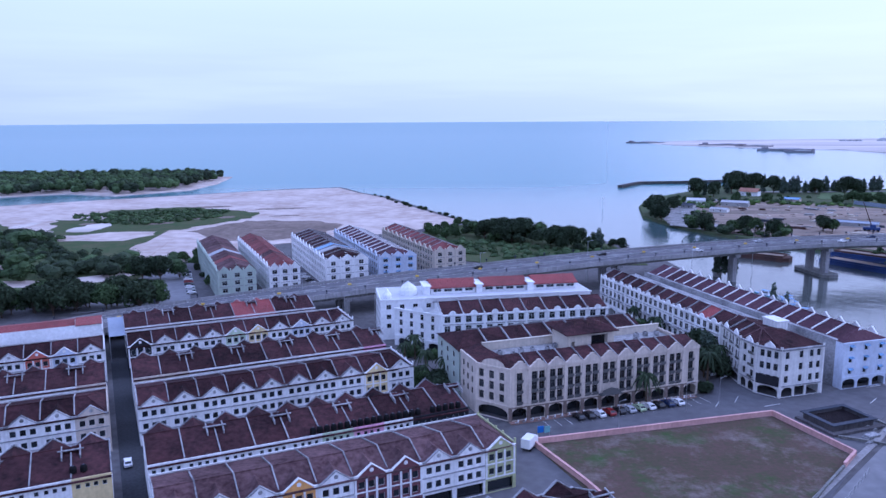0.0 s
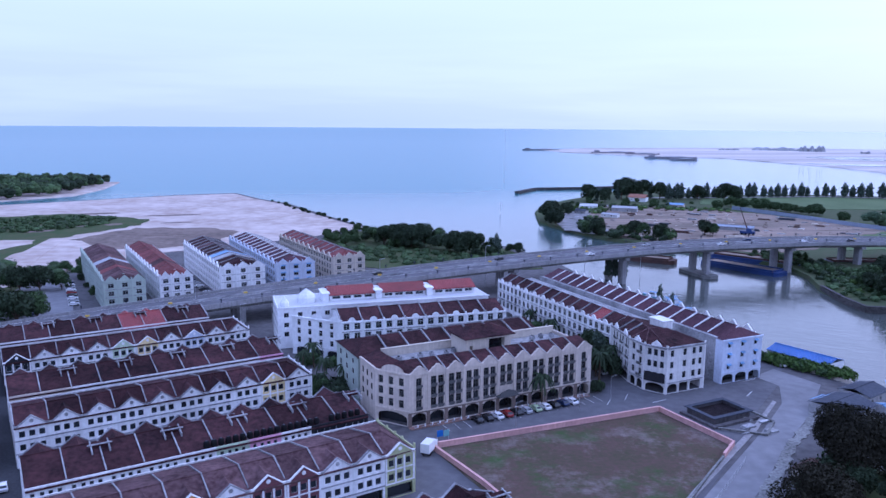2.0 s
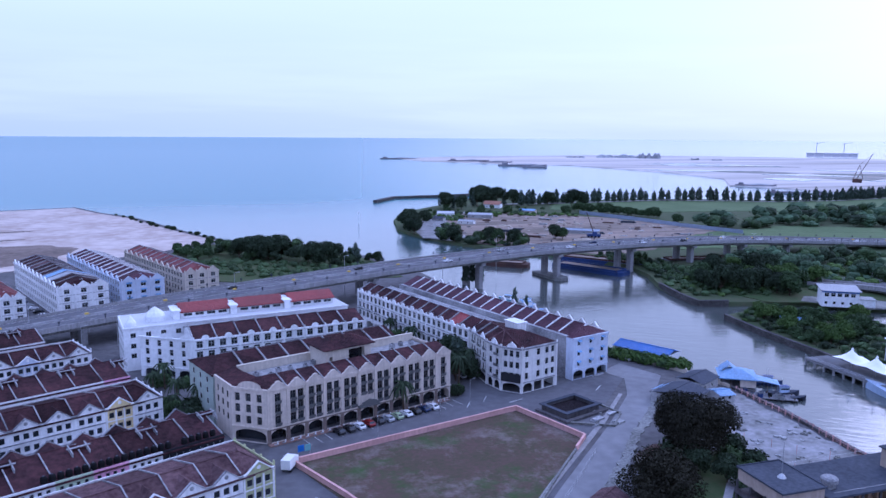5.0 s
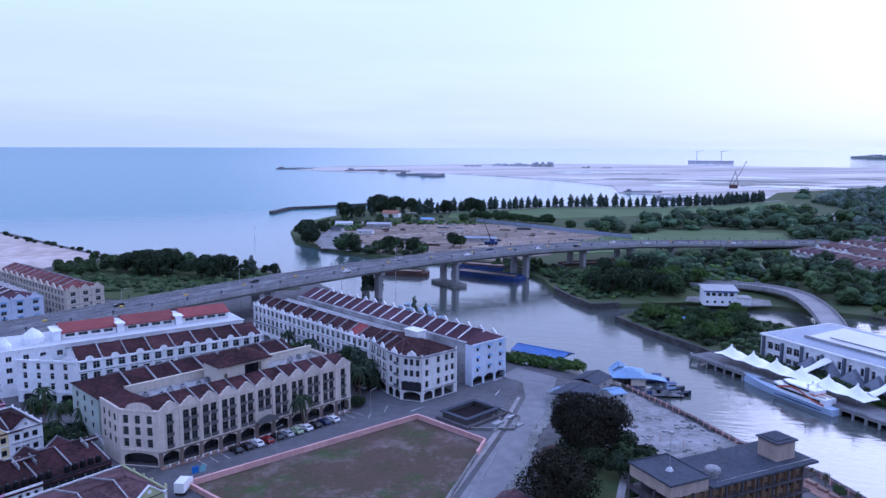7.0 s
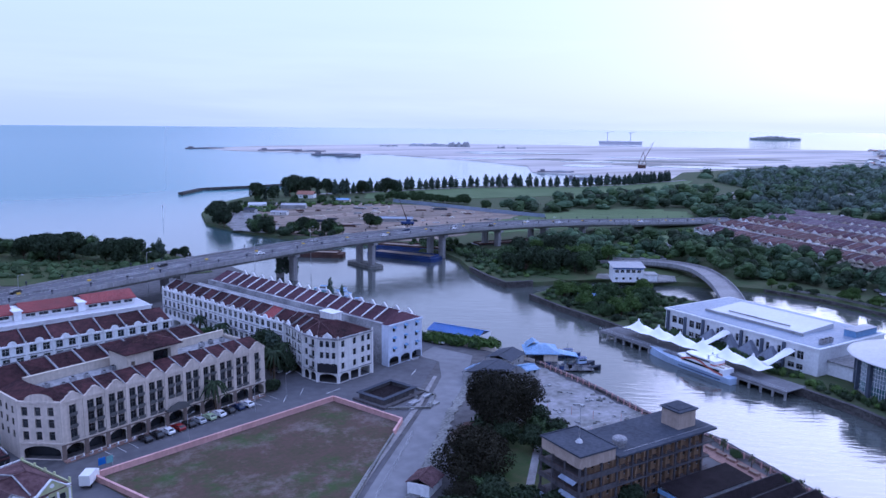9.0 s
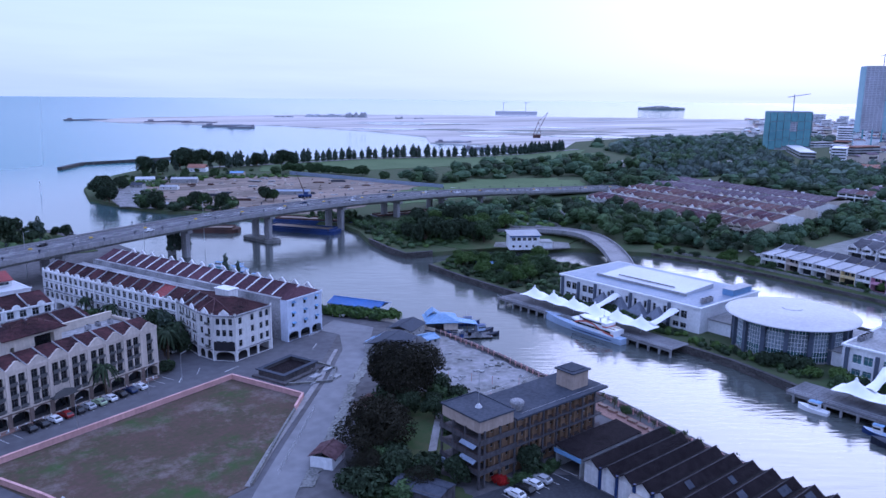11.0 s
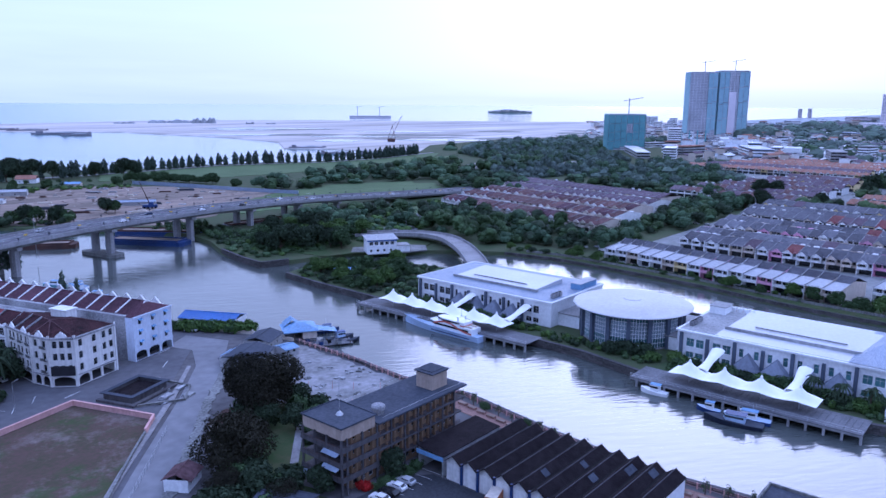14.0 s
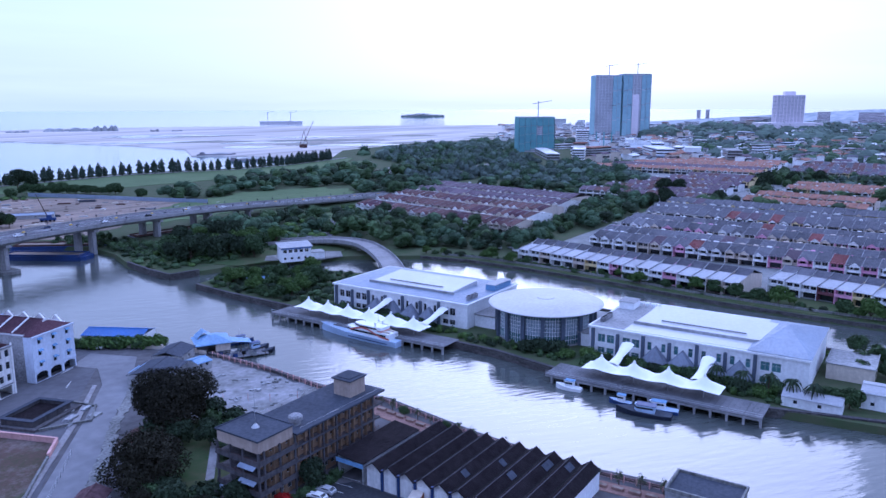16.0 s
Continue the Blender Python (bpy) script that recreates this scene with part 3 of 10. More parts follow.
CITY = [(147, -400), (146, 30), (143, 56), (145.5, 80), (151, 111), (148.5, 132), (151.5, 162), (150.5, 180), (146, 196), (134, 222), (128, 245), (119, 300), (117, 345), (112, 400), (101, 441), (92, 462), (72, 490),
        (45, 533), (15.5, 546), (-0.6, 576), (-24, 632), (-59, 719), (-92, 768), (-124, 832), (-181, 812), (-256, 760), (-346, 702), (-405, 658), (-700, 470), (-1100, 250), (-1100, -400)]
structure("ground_city", Geo().prism(CITY, -6, 0, flare=3.0), TOWN, "grey built-up town ground")
MUSEUM_BANK = [(206, -400), (203, 0), (199.5, 28), (197.5, 84), (202.3, 106), (203, 124), (206.5, 205), (207.5, 236), (210.4, 260), (232, 266), (250, 252), (263, 230), (268, 206), (270, 170), (268, 133), (264, 81), (260, 36), (258, 0), (256, -400)]
structure("ground_museum", Geo().prism(MUSEUM_BANK, -6, 0, flare=0.6), SCRUB, "green river bank by the museum")
EAST = [(300, -400), (300, 0), (300.5, 32), (303.5, 66), (307.5, 88), (312.5, 110), (318, 155), (320, 190), (315, 215), (296, 243), (262, 272), (228, 281), (214.5, 284), (216, 300), (221, 325), (232, 352), (236, 380), (222, 415), (196, 446), (185, 466), (171, 487), (158, 522),
        (147, 577), (160, 643), (182, 700), (222, 748), (262, 790), (300, 835), (326, 890), (345, 886), (362, 800), (440, 786), (508, 788), (570, 765), (630, 735), (718, 729), (862, 760), (1000, 860), (1300, 900), (1700, 700), (1700, -400)]
structure("ground_east", Geo().prism(EAST, -6, 0, flare=2.0), SCRUB, "overgrown land beyond the river")
RECLAIMED = [(574, 2281), (605, 2062), (747, 1871), (895, 1738), (926, 1355), (895, 1143), (780, 980), (815, 939), (845, 826), (875, 740), (1500, 500), (2300, 700), (2600, 1500), (1900, 2350), (1500, 2600), (992, 2500), (772, 2450)]
structure("ground_reclaimed", Geo().prism(RECLAIMED, -6, -0.7, flare=8.0), FILL, "pale flat reclaimed sand")
HEADLAND = [(-1300, 380), (-700, 620), (-462, 752), (-435, 772), (-405, 785), (-345, 762), (-289, 822), (-284, 900), (-296, 1006), (-330, 1010), (-600, 985), (-1400, 960)]
structure("ground_headland", Geo().prism(HEADLAND, -6, -0.8, flare=5.0), SAND, "wooded headland across the lagoon")
def inland_sheet():
    """The far plain: its outer rim runs out from the fill's edge to the horizon."""
    g = Geo()
    azs = [50 + 1.5 * i for i in range(54)]
    fs = [i / 14 for i in range(15)]
    for az in azs:
        rim = 2300 + 2560 * min(1.0, max(0.0, (az - 62) / 24)) ** 0.8
        for f in fs:
            start = 1500 + 1050 * min(1.0, max(0.0, (74 - az) / 10))
            rr = start + (max(rim, start + 40) - start) * f
            g.v.append((rr * math.sin(radians(az)), rr * math.cos(radians(az)), -0.4 + bowl(rr)))
    k = len(fs)
    for i in range(len(azs) - 1):
        for j in range(k - 1):
            g.f.append((i * k + j, (i + 1) * k + j, (i + 1) * k + j + 1, i * k + j + 1))
            g.s.append(0)
    return g


CLEARINGS = [[(500, 575), (606, 606), (700, 602), (790, 624), (830, 668), (719, 690), (560, 660)], [(425, 486), (473, 470), (515, 455), (537, 480), (496, 500), (455, 518)], [(373, 347), (434, 372), (423, 341), (360, 312)], [(640, 500), (760, 545), (860, 590), (840, 606), (740, 566), (630, 520)], [(700, 430), (800, 450), (880, 490), (860, 500), (780, 470), (690, 445)]]
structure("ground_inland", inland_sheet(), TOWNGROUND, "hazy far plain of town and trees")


def ragged(outline, amount, seed=3):
    """Breaks straight edges up into uneven, natural ones."""
    r = random.Random(seed)
    done = []
    for a, b in zip(outline, outline[1:] + outline[:1]):
        a, b = Vector(a), Vector(b)
        n = max(2, int((b - a).length / (amount * 2.2)))
        d = (b - a).normalized()
        for k in range(n):
            p = a.lerp(b, k / n) + Vector((-d.y, d.x)) * (r.uniform(-amount, amount) if k else 0.0)
            done.append((p.x, p.y))
    return done


def sheet(name, outline, z, mat, label, category="ground", rough_edge=0.0):
    if rough_edge:
        outline = ragged(outline, rough_edge)
    return structure(name, Geo().prism(outline, z - 0.5, z), mat, label, category)


BEACH = [(-700, 465), (-405, 652), (-346, 696), (-256, 753), (-181, 803), (-124, 822), (-96, 764), (-65, 716), (-30, 630), (-6, 575), (8, 548), (-30, 500), (-120, 440), (-140, 395), (-170, 375), (-240, 370), (-330, 410), (-700, 400)]
sheet("ground_beach", BEACH, 0.25, SAND, "pale trampled sand beach")
sheet("ground_mud", [(-180, 500), (-154, 556), (-107, 553), (-78, 531), (-84, 490), (-112, 463), (-141, 462)], 0.33, MUD, "damp brown sand hollow", rough_edge=4)
sheet("ground_scrub", [(-300, 560), (-286, 622), (-229, 645), (-157, 605), (-154, 570), (-184, 524), (-191, 498), (-190, 456), (-186, 408), (-200, 376), (-226, 365), (-236, 400), (-262, 480)], 0.40, GRASS, "green beach scrub on sand", rough_edge=3.5)
sheet("ground_scrub", [(-520, 480), (-420, 470), (-300, 476), (-289, 500), (-330, 540), (-430, 540)], 0.40, GRASS, "green beach scrub on sand", rough_edge=4)
sheet("path_sand", [(-300, 338), (-215, 343), (-188, 345), (-172, 358), (-160, 372), (-153, 361), (-164, 343), (-182, 333), (-206, 328), (-300, 322)], 0.44, SAND, "pale sand path behind the trees", "path", 1.2)
sheet("ground_meadow", [(12, 535), (-25, 490), (-60, 455), (-40, 420), (20, 385), (60, 372), (100, 380), (104, 410), (94, 440), (68, 482), (42, 522)], 0.30, GRASS, "overgrown grass by the river mouth", rough_edge=2)
sheet("ground_lagoonside", [(-520, 240), (-240, 300), (-150, 330), (-140, 372), (-165, 384), (-200, 376), (-226, 365), (-240, 380), (-330, 420), (-520, 400)], 0.30, GRASS, "patchy grass behind the shops", rough_edge=3)
for pts in ([(-262, 500), (-246, 500), (-244, 530), (-250, 546), (-258, 540), (-266, 520)], [(-312, 520), (-303, 524), (-304, 548), (-311, 546)]):
    sheet("ground_pan", pts, 0.48, FILL, "bare pale sand pan in the scrub", rough_edge=3)
sheet("ground_bare", [(-262, 462), (-206, 462), (-196, 486), (-200, 500), (-262, 484)], 0.46, SAND, "thin sandy ground in the scrub", rough_edge=6)
sheet("ground_bare", [(-306, 566), (-270, 556), (-262, 575), (-290, 596), (-312, 590)], 0.47, SAND, "thin sandy ground in the scrub", rough_edge=5)
sheet("road_track", [(-184, 400), (-166, 396), (-184, 508), (-194, 508)], 0.45, SAND, "pale sand track", "track")
sheet("road_carpark", [(-150, 285), (-108, 300), (-134, 372), (-150, 372)], 0.36, ASPHALT_PALE, "asphalt lane with parked cars", "road")

# the peninsula and the land behind the bridge
sheet("ground_yard", [(196, 455), (240, 420), (330, 440), (420, 470), (380, 560), (330, 640), (250, 690), (190, 640), (172, 560), (178, 500)], 0.22, EARTH, "bare reddish stockyard earth", rough_edge=4)
sheet("ground_lawn", [(335, 690), (440, 640), (600, 620), (760, 650), (860, 720), (720, 715), (640, 712), (560, 738), (500, 752), (430, 752), (360, 742)], 0.30, LAWN, "mown grass behind the sea wall", rough_edge=2)
sheet("road_seawall", [(300, 756), (372, 752), (508, 760), (568, 738), (627, 708), (718, 703), (861, 731), (861, 735), (718, 709), (627, 714), (568, 744), (508, 766), (372, 758), (300, 764)], 0.36, PAVING, "pale path along the sea wall", "path")
sheet("ground_bank", [(217, 305), (240, 300), (290, 300), (300, 350), (250, 372), (236, 350), (224, 325)], 0.24, GRASS, "rough grass by the bridge piers", rough_edge=1.5)
sheet("ground_shore_yard", [(152, 524), (157, 556), (163, 590), (180, 628), (204, 668), (226, 690), (246, 692), (204, 630), (184, 560), (184, 505), (166, 505)], 0.26, YARD, "grey gravelly shore of the stockyard", rough_edge=2.5)
sheet("ground_verge", [(246, 275), (300, 255), (325, 262), (318, 300), (270, 318), (238, 300)], 0.28, GRASS, "grass round the pump house", rough_edge=1.5)
sheet("road_junction", [(298, 300), (330, 290), (372, 318), (420, 330), (420, 344), (366, 332), (330, 312), (300, 318)], 0.40, ASPHALT_PALE, "worn asphalt side road", "road")
sheet("ground_pump_yard", [(261, 272), (279, 251), (291, 247), (300, 256), (293, 268), (270, 280)], 0.40, CONCRETE_OLD, "concrete pump house yard")
sheet("ground_bridge_meadow", [(300, 425), (400, 420), (500, 412), (540, 455), (480, 500), (400, 505), (330, 470)], 0.3, LAWN, "open grass beyond the bridge ramp", rough_edge=2.5)
for k, c in enumerate(CLEARINGS):
    sheet("ground_meadow", c, 0.34 + 0.01 * k, LAWN if k < 3 else FILL_GREEN, "open grass between the woods", rough_edge=2.5)


def lens(az, r, half, deep, seed):
    """A long thin uneven patch lying across the way from the town."""
    q = random.Random(seed)
    n = 14
    near, back = [], []
    for k in range(n + 1):
        a = az - half + 2 * half * k / n
        t = math.sin(math.pi * k / n) ** 0.6
        r0, r1 = r - deep * t * q.uniform(0.5, 1.1), r + deep * t * q.uniform(0.5, 1.1) + 0.5
        near.append((r0 * math.sin(radians(a)), r0 * math.cos(radians(a))))
        back.append((r1 * math.sin(radians(a)), r1 * math.cos(radians(a))))
    return near + back[::-1]


r = random.Random(22)
for k in range(18):
    sheet("ground_drift", lens(r.uniform(-27, -12), r.uniform(500, 690), r.uniform(0.5, 2.0), r.uniform(2, 7), 60 + k), 0.35 + 0.006 * k, MUD, "brown drift line on the sand")
r = random.Random(21)
for k in range(26):
    az, rr = r.uniform(31, 62), r.choice((1350, 1450, 1600, 1750, 1900, 2050, 2200)) + r.uniform(-50, 50)
    pool = k % 3 == 0
    half, deep = r.uniform(1.5, 5.0), r.uniform(18, 60)
    if not all(inside(x, y, RECLAIMED) for x, y in lens(az, rr, half, deep, k)):
        continue
    sheet("water_pool" if pool else "ground_fill", lens(az, rr, half, deep, k), -0.3 + 0.008 * k, WATER if pool else FILL_GREEN, "shallow pool on the sand fill" if pool else "overgrown strip on the sand fill", "water" if pool else "ground")

# streets of the near town
sheet("road_street", [(-60, 100), (-20, 60), (60, 100), (69, 133), (89, 156), (106, 178), (125, 199), (134, 212), (130, 226), (122, 206), (104, 199), (96, 208), (80, 225), (72, 200), (66, 193), (14, 175), (8, 150), (-60, 120)], 0.06, ASPHALT, "asphalt street between shops and field", "road")
sheet("road_bank", [(50, 112), (60.2, 123.8), (72.4, 136.8), (90.4, 155.2), (101.4, 166.5), (117, 183.9), (124, 197), (121, 206), (131, 212), (137, 197), (129, 187), (118.7, 174.2), (104.4, 159.9), (96.9, 151.1), (83.6, 136.6), (67.2, 119.5), (57, 108)], 0.12, ASPHALT_PALE, "worn asphalt riverside road", "road")
sheet("pavement_verge", [(67.2, 119.5), (83.6, 136.6), (96.9, 151.1), (104.4, 159.9), (118.7, 174.2), (129, 187), (131.5, 185), (120, 172.3), (106, 158), (98.5, 149.5), (86, 135), (69.5, 118)], 0.22, CONCRETE_OLD, "broken pale concrete verge", "pavement", 0.6)
sheet("pavement_kerb", [(60.0, 125.4), (71.2, 137.6), (89.6, 156.2), (100.6, 167.3), (116, 184.9), (115.2, 185.6), (99.6, 168.4), (88.6, 157.4), (70.2, 138.6), (59, 126.4)], 0.24, PAVING, "pale kerbed footway by the field wall", "pavement")
# darker asphalt here paints in the shade between the terrace walls
sheet("road_alley", [(-38, 80), (-25, 86), (-98, 240), (-113, 262), (-125, 262)], 0.06, ASPHALT_DARK, "back alley between terraces with shade put in its dark asphalt", "road")
sheet("ground_field", [(18.5, 164.5), (80.8, 181.5), (89.2, 158.7), (76.2, 144.4), (60, 126), (36, 120)], 0.16, FIELD, "dry patchy grass vacant lot")
sheet("ground_riverside", [(124, 168), (139, 178), (149, 176), (148, 134), (150, 116), (135, 114), (112, 122), (112, 140)], 0.10, YARD, "broken concrete riverside yard", rough_edge=1.0)
sheet("ground_garden", [(72, 108), (78, 112), (86, 126), (104, 148), (112, 150), (122, 132), (131, 114), (131, 112), (93, 112), (92, 96), (84, 96)], 0.14, GRASS, "shady garden grass under trees", rough_edge=0.8)
sheet("path_garden", [(96.4, 115.8), (98.2, 115.2), (114.3, 132.2), (113, 133.4)], 0.20, PAVING, "pale concrete garden path", "path")
sheet("road_parking", [(88, 96), (88, 60), (113, 60), (113, 90), (108, 94)], 0.12, ASPHALT_DARK, "asphalt parking court", "road")
sheet("pavement_quay", [(142.2, 110.5), (147.5, 110.5), (142.8, 80), (140.5, 56.5), (143.8, 20), (139, 20), (136.8, 56), (139, 80)], 0.10, PAVING_RED, "brick quay with planting strip", "pavement")


# ---------------------------------------------------------------- terraced shophouses
UNIT, DEPTH, EAVE, RIDGE, RIDGE_Y = 6.87, 17.0, 9.4, 11.9, 6.6
ROW_TURN = 25.5
ROW_U = Vector((math.cos(radians(ROW_TURN)), math.sin(radians(ROW_TURN))))
ROW_N = Vector((-ROW_U.y, ROW_U.x))
HOUSES = {}


def gable_roof(w, d, eave, ridge, over=0.35, thick=0.22, mid=None):
    g = Geo()
    mid = mid or d / 2
    g.slab((0, -over, eave - over * 0.3), (w, -over, eave - over * 0.3), (w, mid, ridge), (0, mid, ridge), thick)
    g.slab((0, mid, ridge), (w, mid, ridge), (w, d + over, eave - over * 0.3), (0, d + over, eave - over * 0.3), thick)
    g.tube((0, mid, ridge + 0.02), (w, mid, ridge + 0.02), 0.16, n=6)
    return g


def shophouse(m, wall, roof, gable="peak", vents=False, rear=WHITE, end="", label="", storeys=3, front_windows=True):
    """A narrow terraced shophouse: front at y 0 looking to -y, party wall at x 0, gable over the front, low rear wall with small windows."""
    key = (wall.name, roof.name, gable, vents, rear.name, end, front_windows)
    if key in HOUSES:
        ob = copy_thing(HOUSES[key], m)
        return ob
    ob = thing("shophouse", m, label, "shophouse", "terraced shophouses")
    HOUSES[key] = ob
    w, d = UNIT, DEPTH
    holes, glass = [(0.5, w - 0.5, 0.15, 2.7)], []
    for z in (3.9, 6.9):
        for i in range(3):
            x = 0.85 + i * 1.95
            holes.append((x, x + 1.25, z, z + 1.45))
            glass.append((x, z, 1.25, 1.45))
    g = Geo().facade(w, 0, EAVE, holes)
    tr = Geo()
    tr.box(-0.02, -0.14, 6.15, w + 0.02, -0.003, 6.4).box(-0.02, -0.14, 3.2, w + 0.02, -0.003, 3.45)
    if wall not in (WHITE, CREAM):
        for x in (0.05, 2.22, 4.2, w - 0.45):
            tr.box(x, -0.12, 3.45, x + 0.4, -0.003, 6.15).box(x, -0.12, 6.4, x + 0.4, -0.003, EAVE - 0.5)
    if gable == "peak":
        x0, x1, top = 0.75, w - 0.75, 11.7
        g.face([(x0, -0.06, EAVE - 0.5), (x1, -0.06, EAVE - 0.5), (x1, -0.06, EAVE + 0.25), (w / 2, -0.06, top), (x0, -0.06, EAVE + 0.25)])
        g.face([(x0, 0.25, EAVE - 0.5), (x0, 0.25, EAVE + 0.25), (w / 2, 0.25, top), (x1, 0.25, EAVE + 0.25), (x1, 0.25, EAVE - 0.5)])
        for a, b in (((x0 - 0.15, EAVE + 0.25), (w / 2, top + 0.12)), ((w / 2, top + 0.12), (x1 + 0.15, EAVE + 0.25))):
            tr.slab((a[0], -0.22, a[1]), (b[0], -0.22, b[1]), (b[0], 0.32, b[1]), (a[0], 0.32, a[1]), 0.22)
        tr.box(-0.1, -0.2, EAVE - 0.25, x0, 0.25, EAVE + 0.3).box(x1, -0.2, EAVE - 0.25, w + 0.1, 0.25, EAVE + 0.3)
        tr.tube((w / 2, -0.12, EAVE + 1.1), (w / 2, -0.06, EAVE + 1.1), 0.42, n=12)
    part("trim", tr, COPING if wall in (WHITE, CREAM) else WHITE, ob)
    # side and rear walls
    g.face([(0, 0, 0), (0, 0, EAVE), (0, RIDGE_Y, RIDGE - 0.25), (0, d, EAVE), (0, d, 0)])
    if end != "right":
        g.face([(w, 0, 0), (w, d, 0), (w, d, EAVE), (w, RIDGE_Y, RIDGE - 0.25), (w, 0, EAVE)])
    part("wall", g, wall, ob)
    back, small = [], []
    for x in (0.7, 2.3, 3.7, 5.2):
        back.append((x, x + 0.8, 7.7, 8.6))
        small.append((x, 7.7, 0.8, 0.9))
    r = Geo().facade(w, 0, EAVE + 0.35, back)
    r.box(-0.02, -0.06, EAVE + 0.25, w + 0.02, 0.14, EAVE + 0.42)
    turn = pose(w, d, 0, 0, 0, 180)
    part("rear_wall", r, rear, ob, m=turn)
    put_windows(ob, small, turn=turn)
    if front_windows:
        put_windows(ob, glass)
    part("shopfront", Geo().box(0.5, 0.9, 0.15, w - 0.5, 1.0, 2.7), PANE, ob)
    if gable == "peak":
        rf = gable_roof(w, d, EAVE, RIDGE, mid=RIDGE_Y)
        mid, top = w / 2, 11.55
        rf.slab((0.55, -0.05, EAVE + 0.1), (mid, -0.05, top), (mid, RIDGE_Y - 0.6, top), (0.55, 1.2, EAVE + 0.3), 0.15)
        rf.slab((mid, -0.05, top), (w - 0.55, -0.05, EAVE + 0.1), (w - 0.55, 1.2, EAVE + 0.3), (mid, RIDGE_Y - 0.6, top), 0.15)
    else:
        rf = gable_roof(w, d, EAVE, RIDGE, mid=RIDGE_Y)
    if end == "right":
        cut = w - 4.4
        rf = gable_roof(cut, d, EAVE, RIDGE, mid=RIDGE_Y)
        hip = [(w + 0.1, -0.3, EAVE), (w + 0.1, d + 0.3, EAVE)]
        rf.face([(cut, -0.35, EAVE - 0.1), hip[0], (cut, RIDGE_Y, RIDGE)])
        rf.face([hip[0], hip[1], (cut, RIDGE_Y, RIDGE)])
        rf.face([hip[1], (cut, d + 0.35, EAVE - 0.1), (cut, RIDGE_Y, RIDGE)])
        rf.tube((cut, RIDGE_Y, RIDGE + 0.02), hip[0], 0.14, n=6).tube((cut, RIDGE_Y, RIDGE + 0.02), hip[1], 0.14, n=6)
        mid, top = w / 2, 11.0
        rf.slab((0.55, -0.05, EAVE + 0.1), (mid, -0.05, top), (mid, 2.2, top), (0.55, 1.0, EAVE + 0.3), 0.15)
        rf.slab((mid, -0.05, top), (w - 0.55, -0.05, EAVE + 0.1), (w - 0.55, 1.0, EAVE + 0.3), (mid, 2.2, top), 0.15)
    part("roof", rf, roof, ob)
    p = Geo()
    for x in (0.0,):
        for a, b in (((0.9, EAVE + 0.32), (RIDGE_Y, RIDGE)), ((RIDGE_Y, RIDGE), (d - 0.9, EAVE + 0.22))):
            p.slab((x - 0.12, a[0], a[1] + 0.24), (x + 0.12, a[0], a[1] + 0.24), (x + 0.12, b[0], b[1] + 0.24), (x - 0.12, b[0], b[1] + 0.24), 0.45)
    part("party_wall", p, COPING, ob, "weathered white party wall coping")
    if vents:
        y0, z0 = RIDGE_Y + 0.5, RIDGE - 0.1
        for x in (-1.75, 1.5):
            part("vent_wall", Geo().slab((x, y0, z0 + 0.75), (x + 0.25, y0, z0 + 0.75), (x + 0.25, y0 + 3.4, z0 - 0.1), (x, y0 + 3.4, z0 - 0.1), 1.1), COPING, ob)
        part("vent_cap", Geo().box(-2.3, y0 + 1.5, z0 + 0.35, 2.3, y0 + 1.85, z0 + 0.52), COPING, ob)
        part("vent_hood", Geo().slab((-1.5, y0 + 0.4, z0 + 0.5), (1.5, y0 + 0.4, z0 + 0.5), (1.5, y0 + 1.5, z0 + 0.05), (-1.5, y0 + 1.5, z0 + 0.05), 0.4), TILE, ob)
    if end == "right":
        side, panes = [], []
        for z in (3.9, 6.9):
            for x in (1.6, 4.8, 8.0, 11.2, 14.2):
                side.append((x, x + 1.2, z, z + 1.5))
                panes.append((x, z, 1.2, 1.5))
        tm = pose(w, 0, 0, 0, 0, 90)
        e = Geo().facade(d, 0, EAVE, side)
        e.box(0, -0.12, EAVE - 0.1, d, 0.15, EAVE + 0.55)
        for x in (0.1, d * 0.3, d / 2 - 0.3, d * 0.7, d - 0.7):
            e.box(x, -0.25, 0, x + 0.5, -0.003, EAVE + (1.3 if x == 0.1 else 0.9))
        e.box(-0.05, -0.16, 6.15, d, 0.0, 6.4)
        part("end_wall", e, wall, ob, m=tm)
        put_windows(ob, panes, turn=tm)
    return ob


LABELS = {"white_plaster": "white rendered shophouse with brown clay tile roof", "pale_green_plaster": "pale green shophouse with brown tile roof", "yellow_plaster": "yellow rendered shophouse with brown tile roof",
          "pale_blue_plaster": "pale blue shophouse with brown tile roof", "red_plaster": "red shophouse with white trim and brown roof", "maroon_plaster": "dark maroon shophouse with pale trim and brown roof",
          "orange_plaster": "orange gabled shophouse with weathered roof", "olive_plaster": "olive and white corner shophouse, weathered roof", "cream_plaster": "cream rendered shophouse with brown tile roof", "black_paint": "black painted shophouse with brown tile roof",
          "pink_plaster": "pink walled shophouse with brown tile roof"}


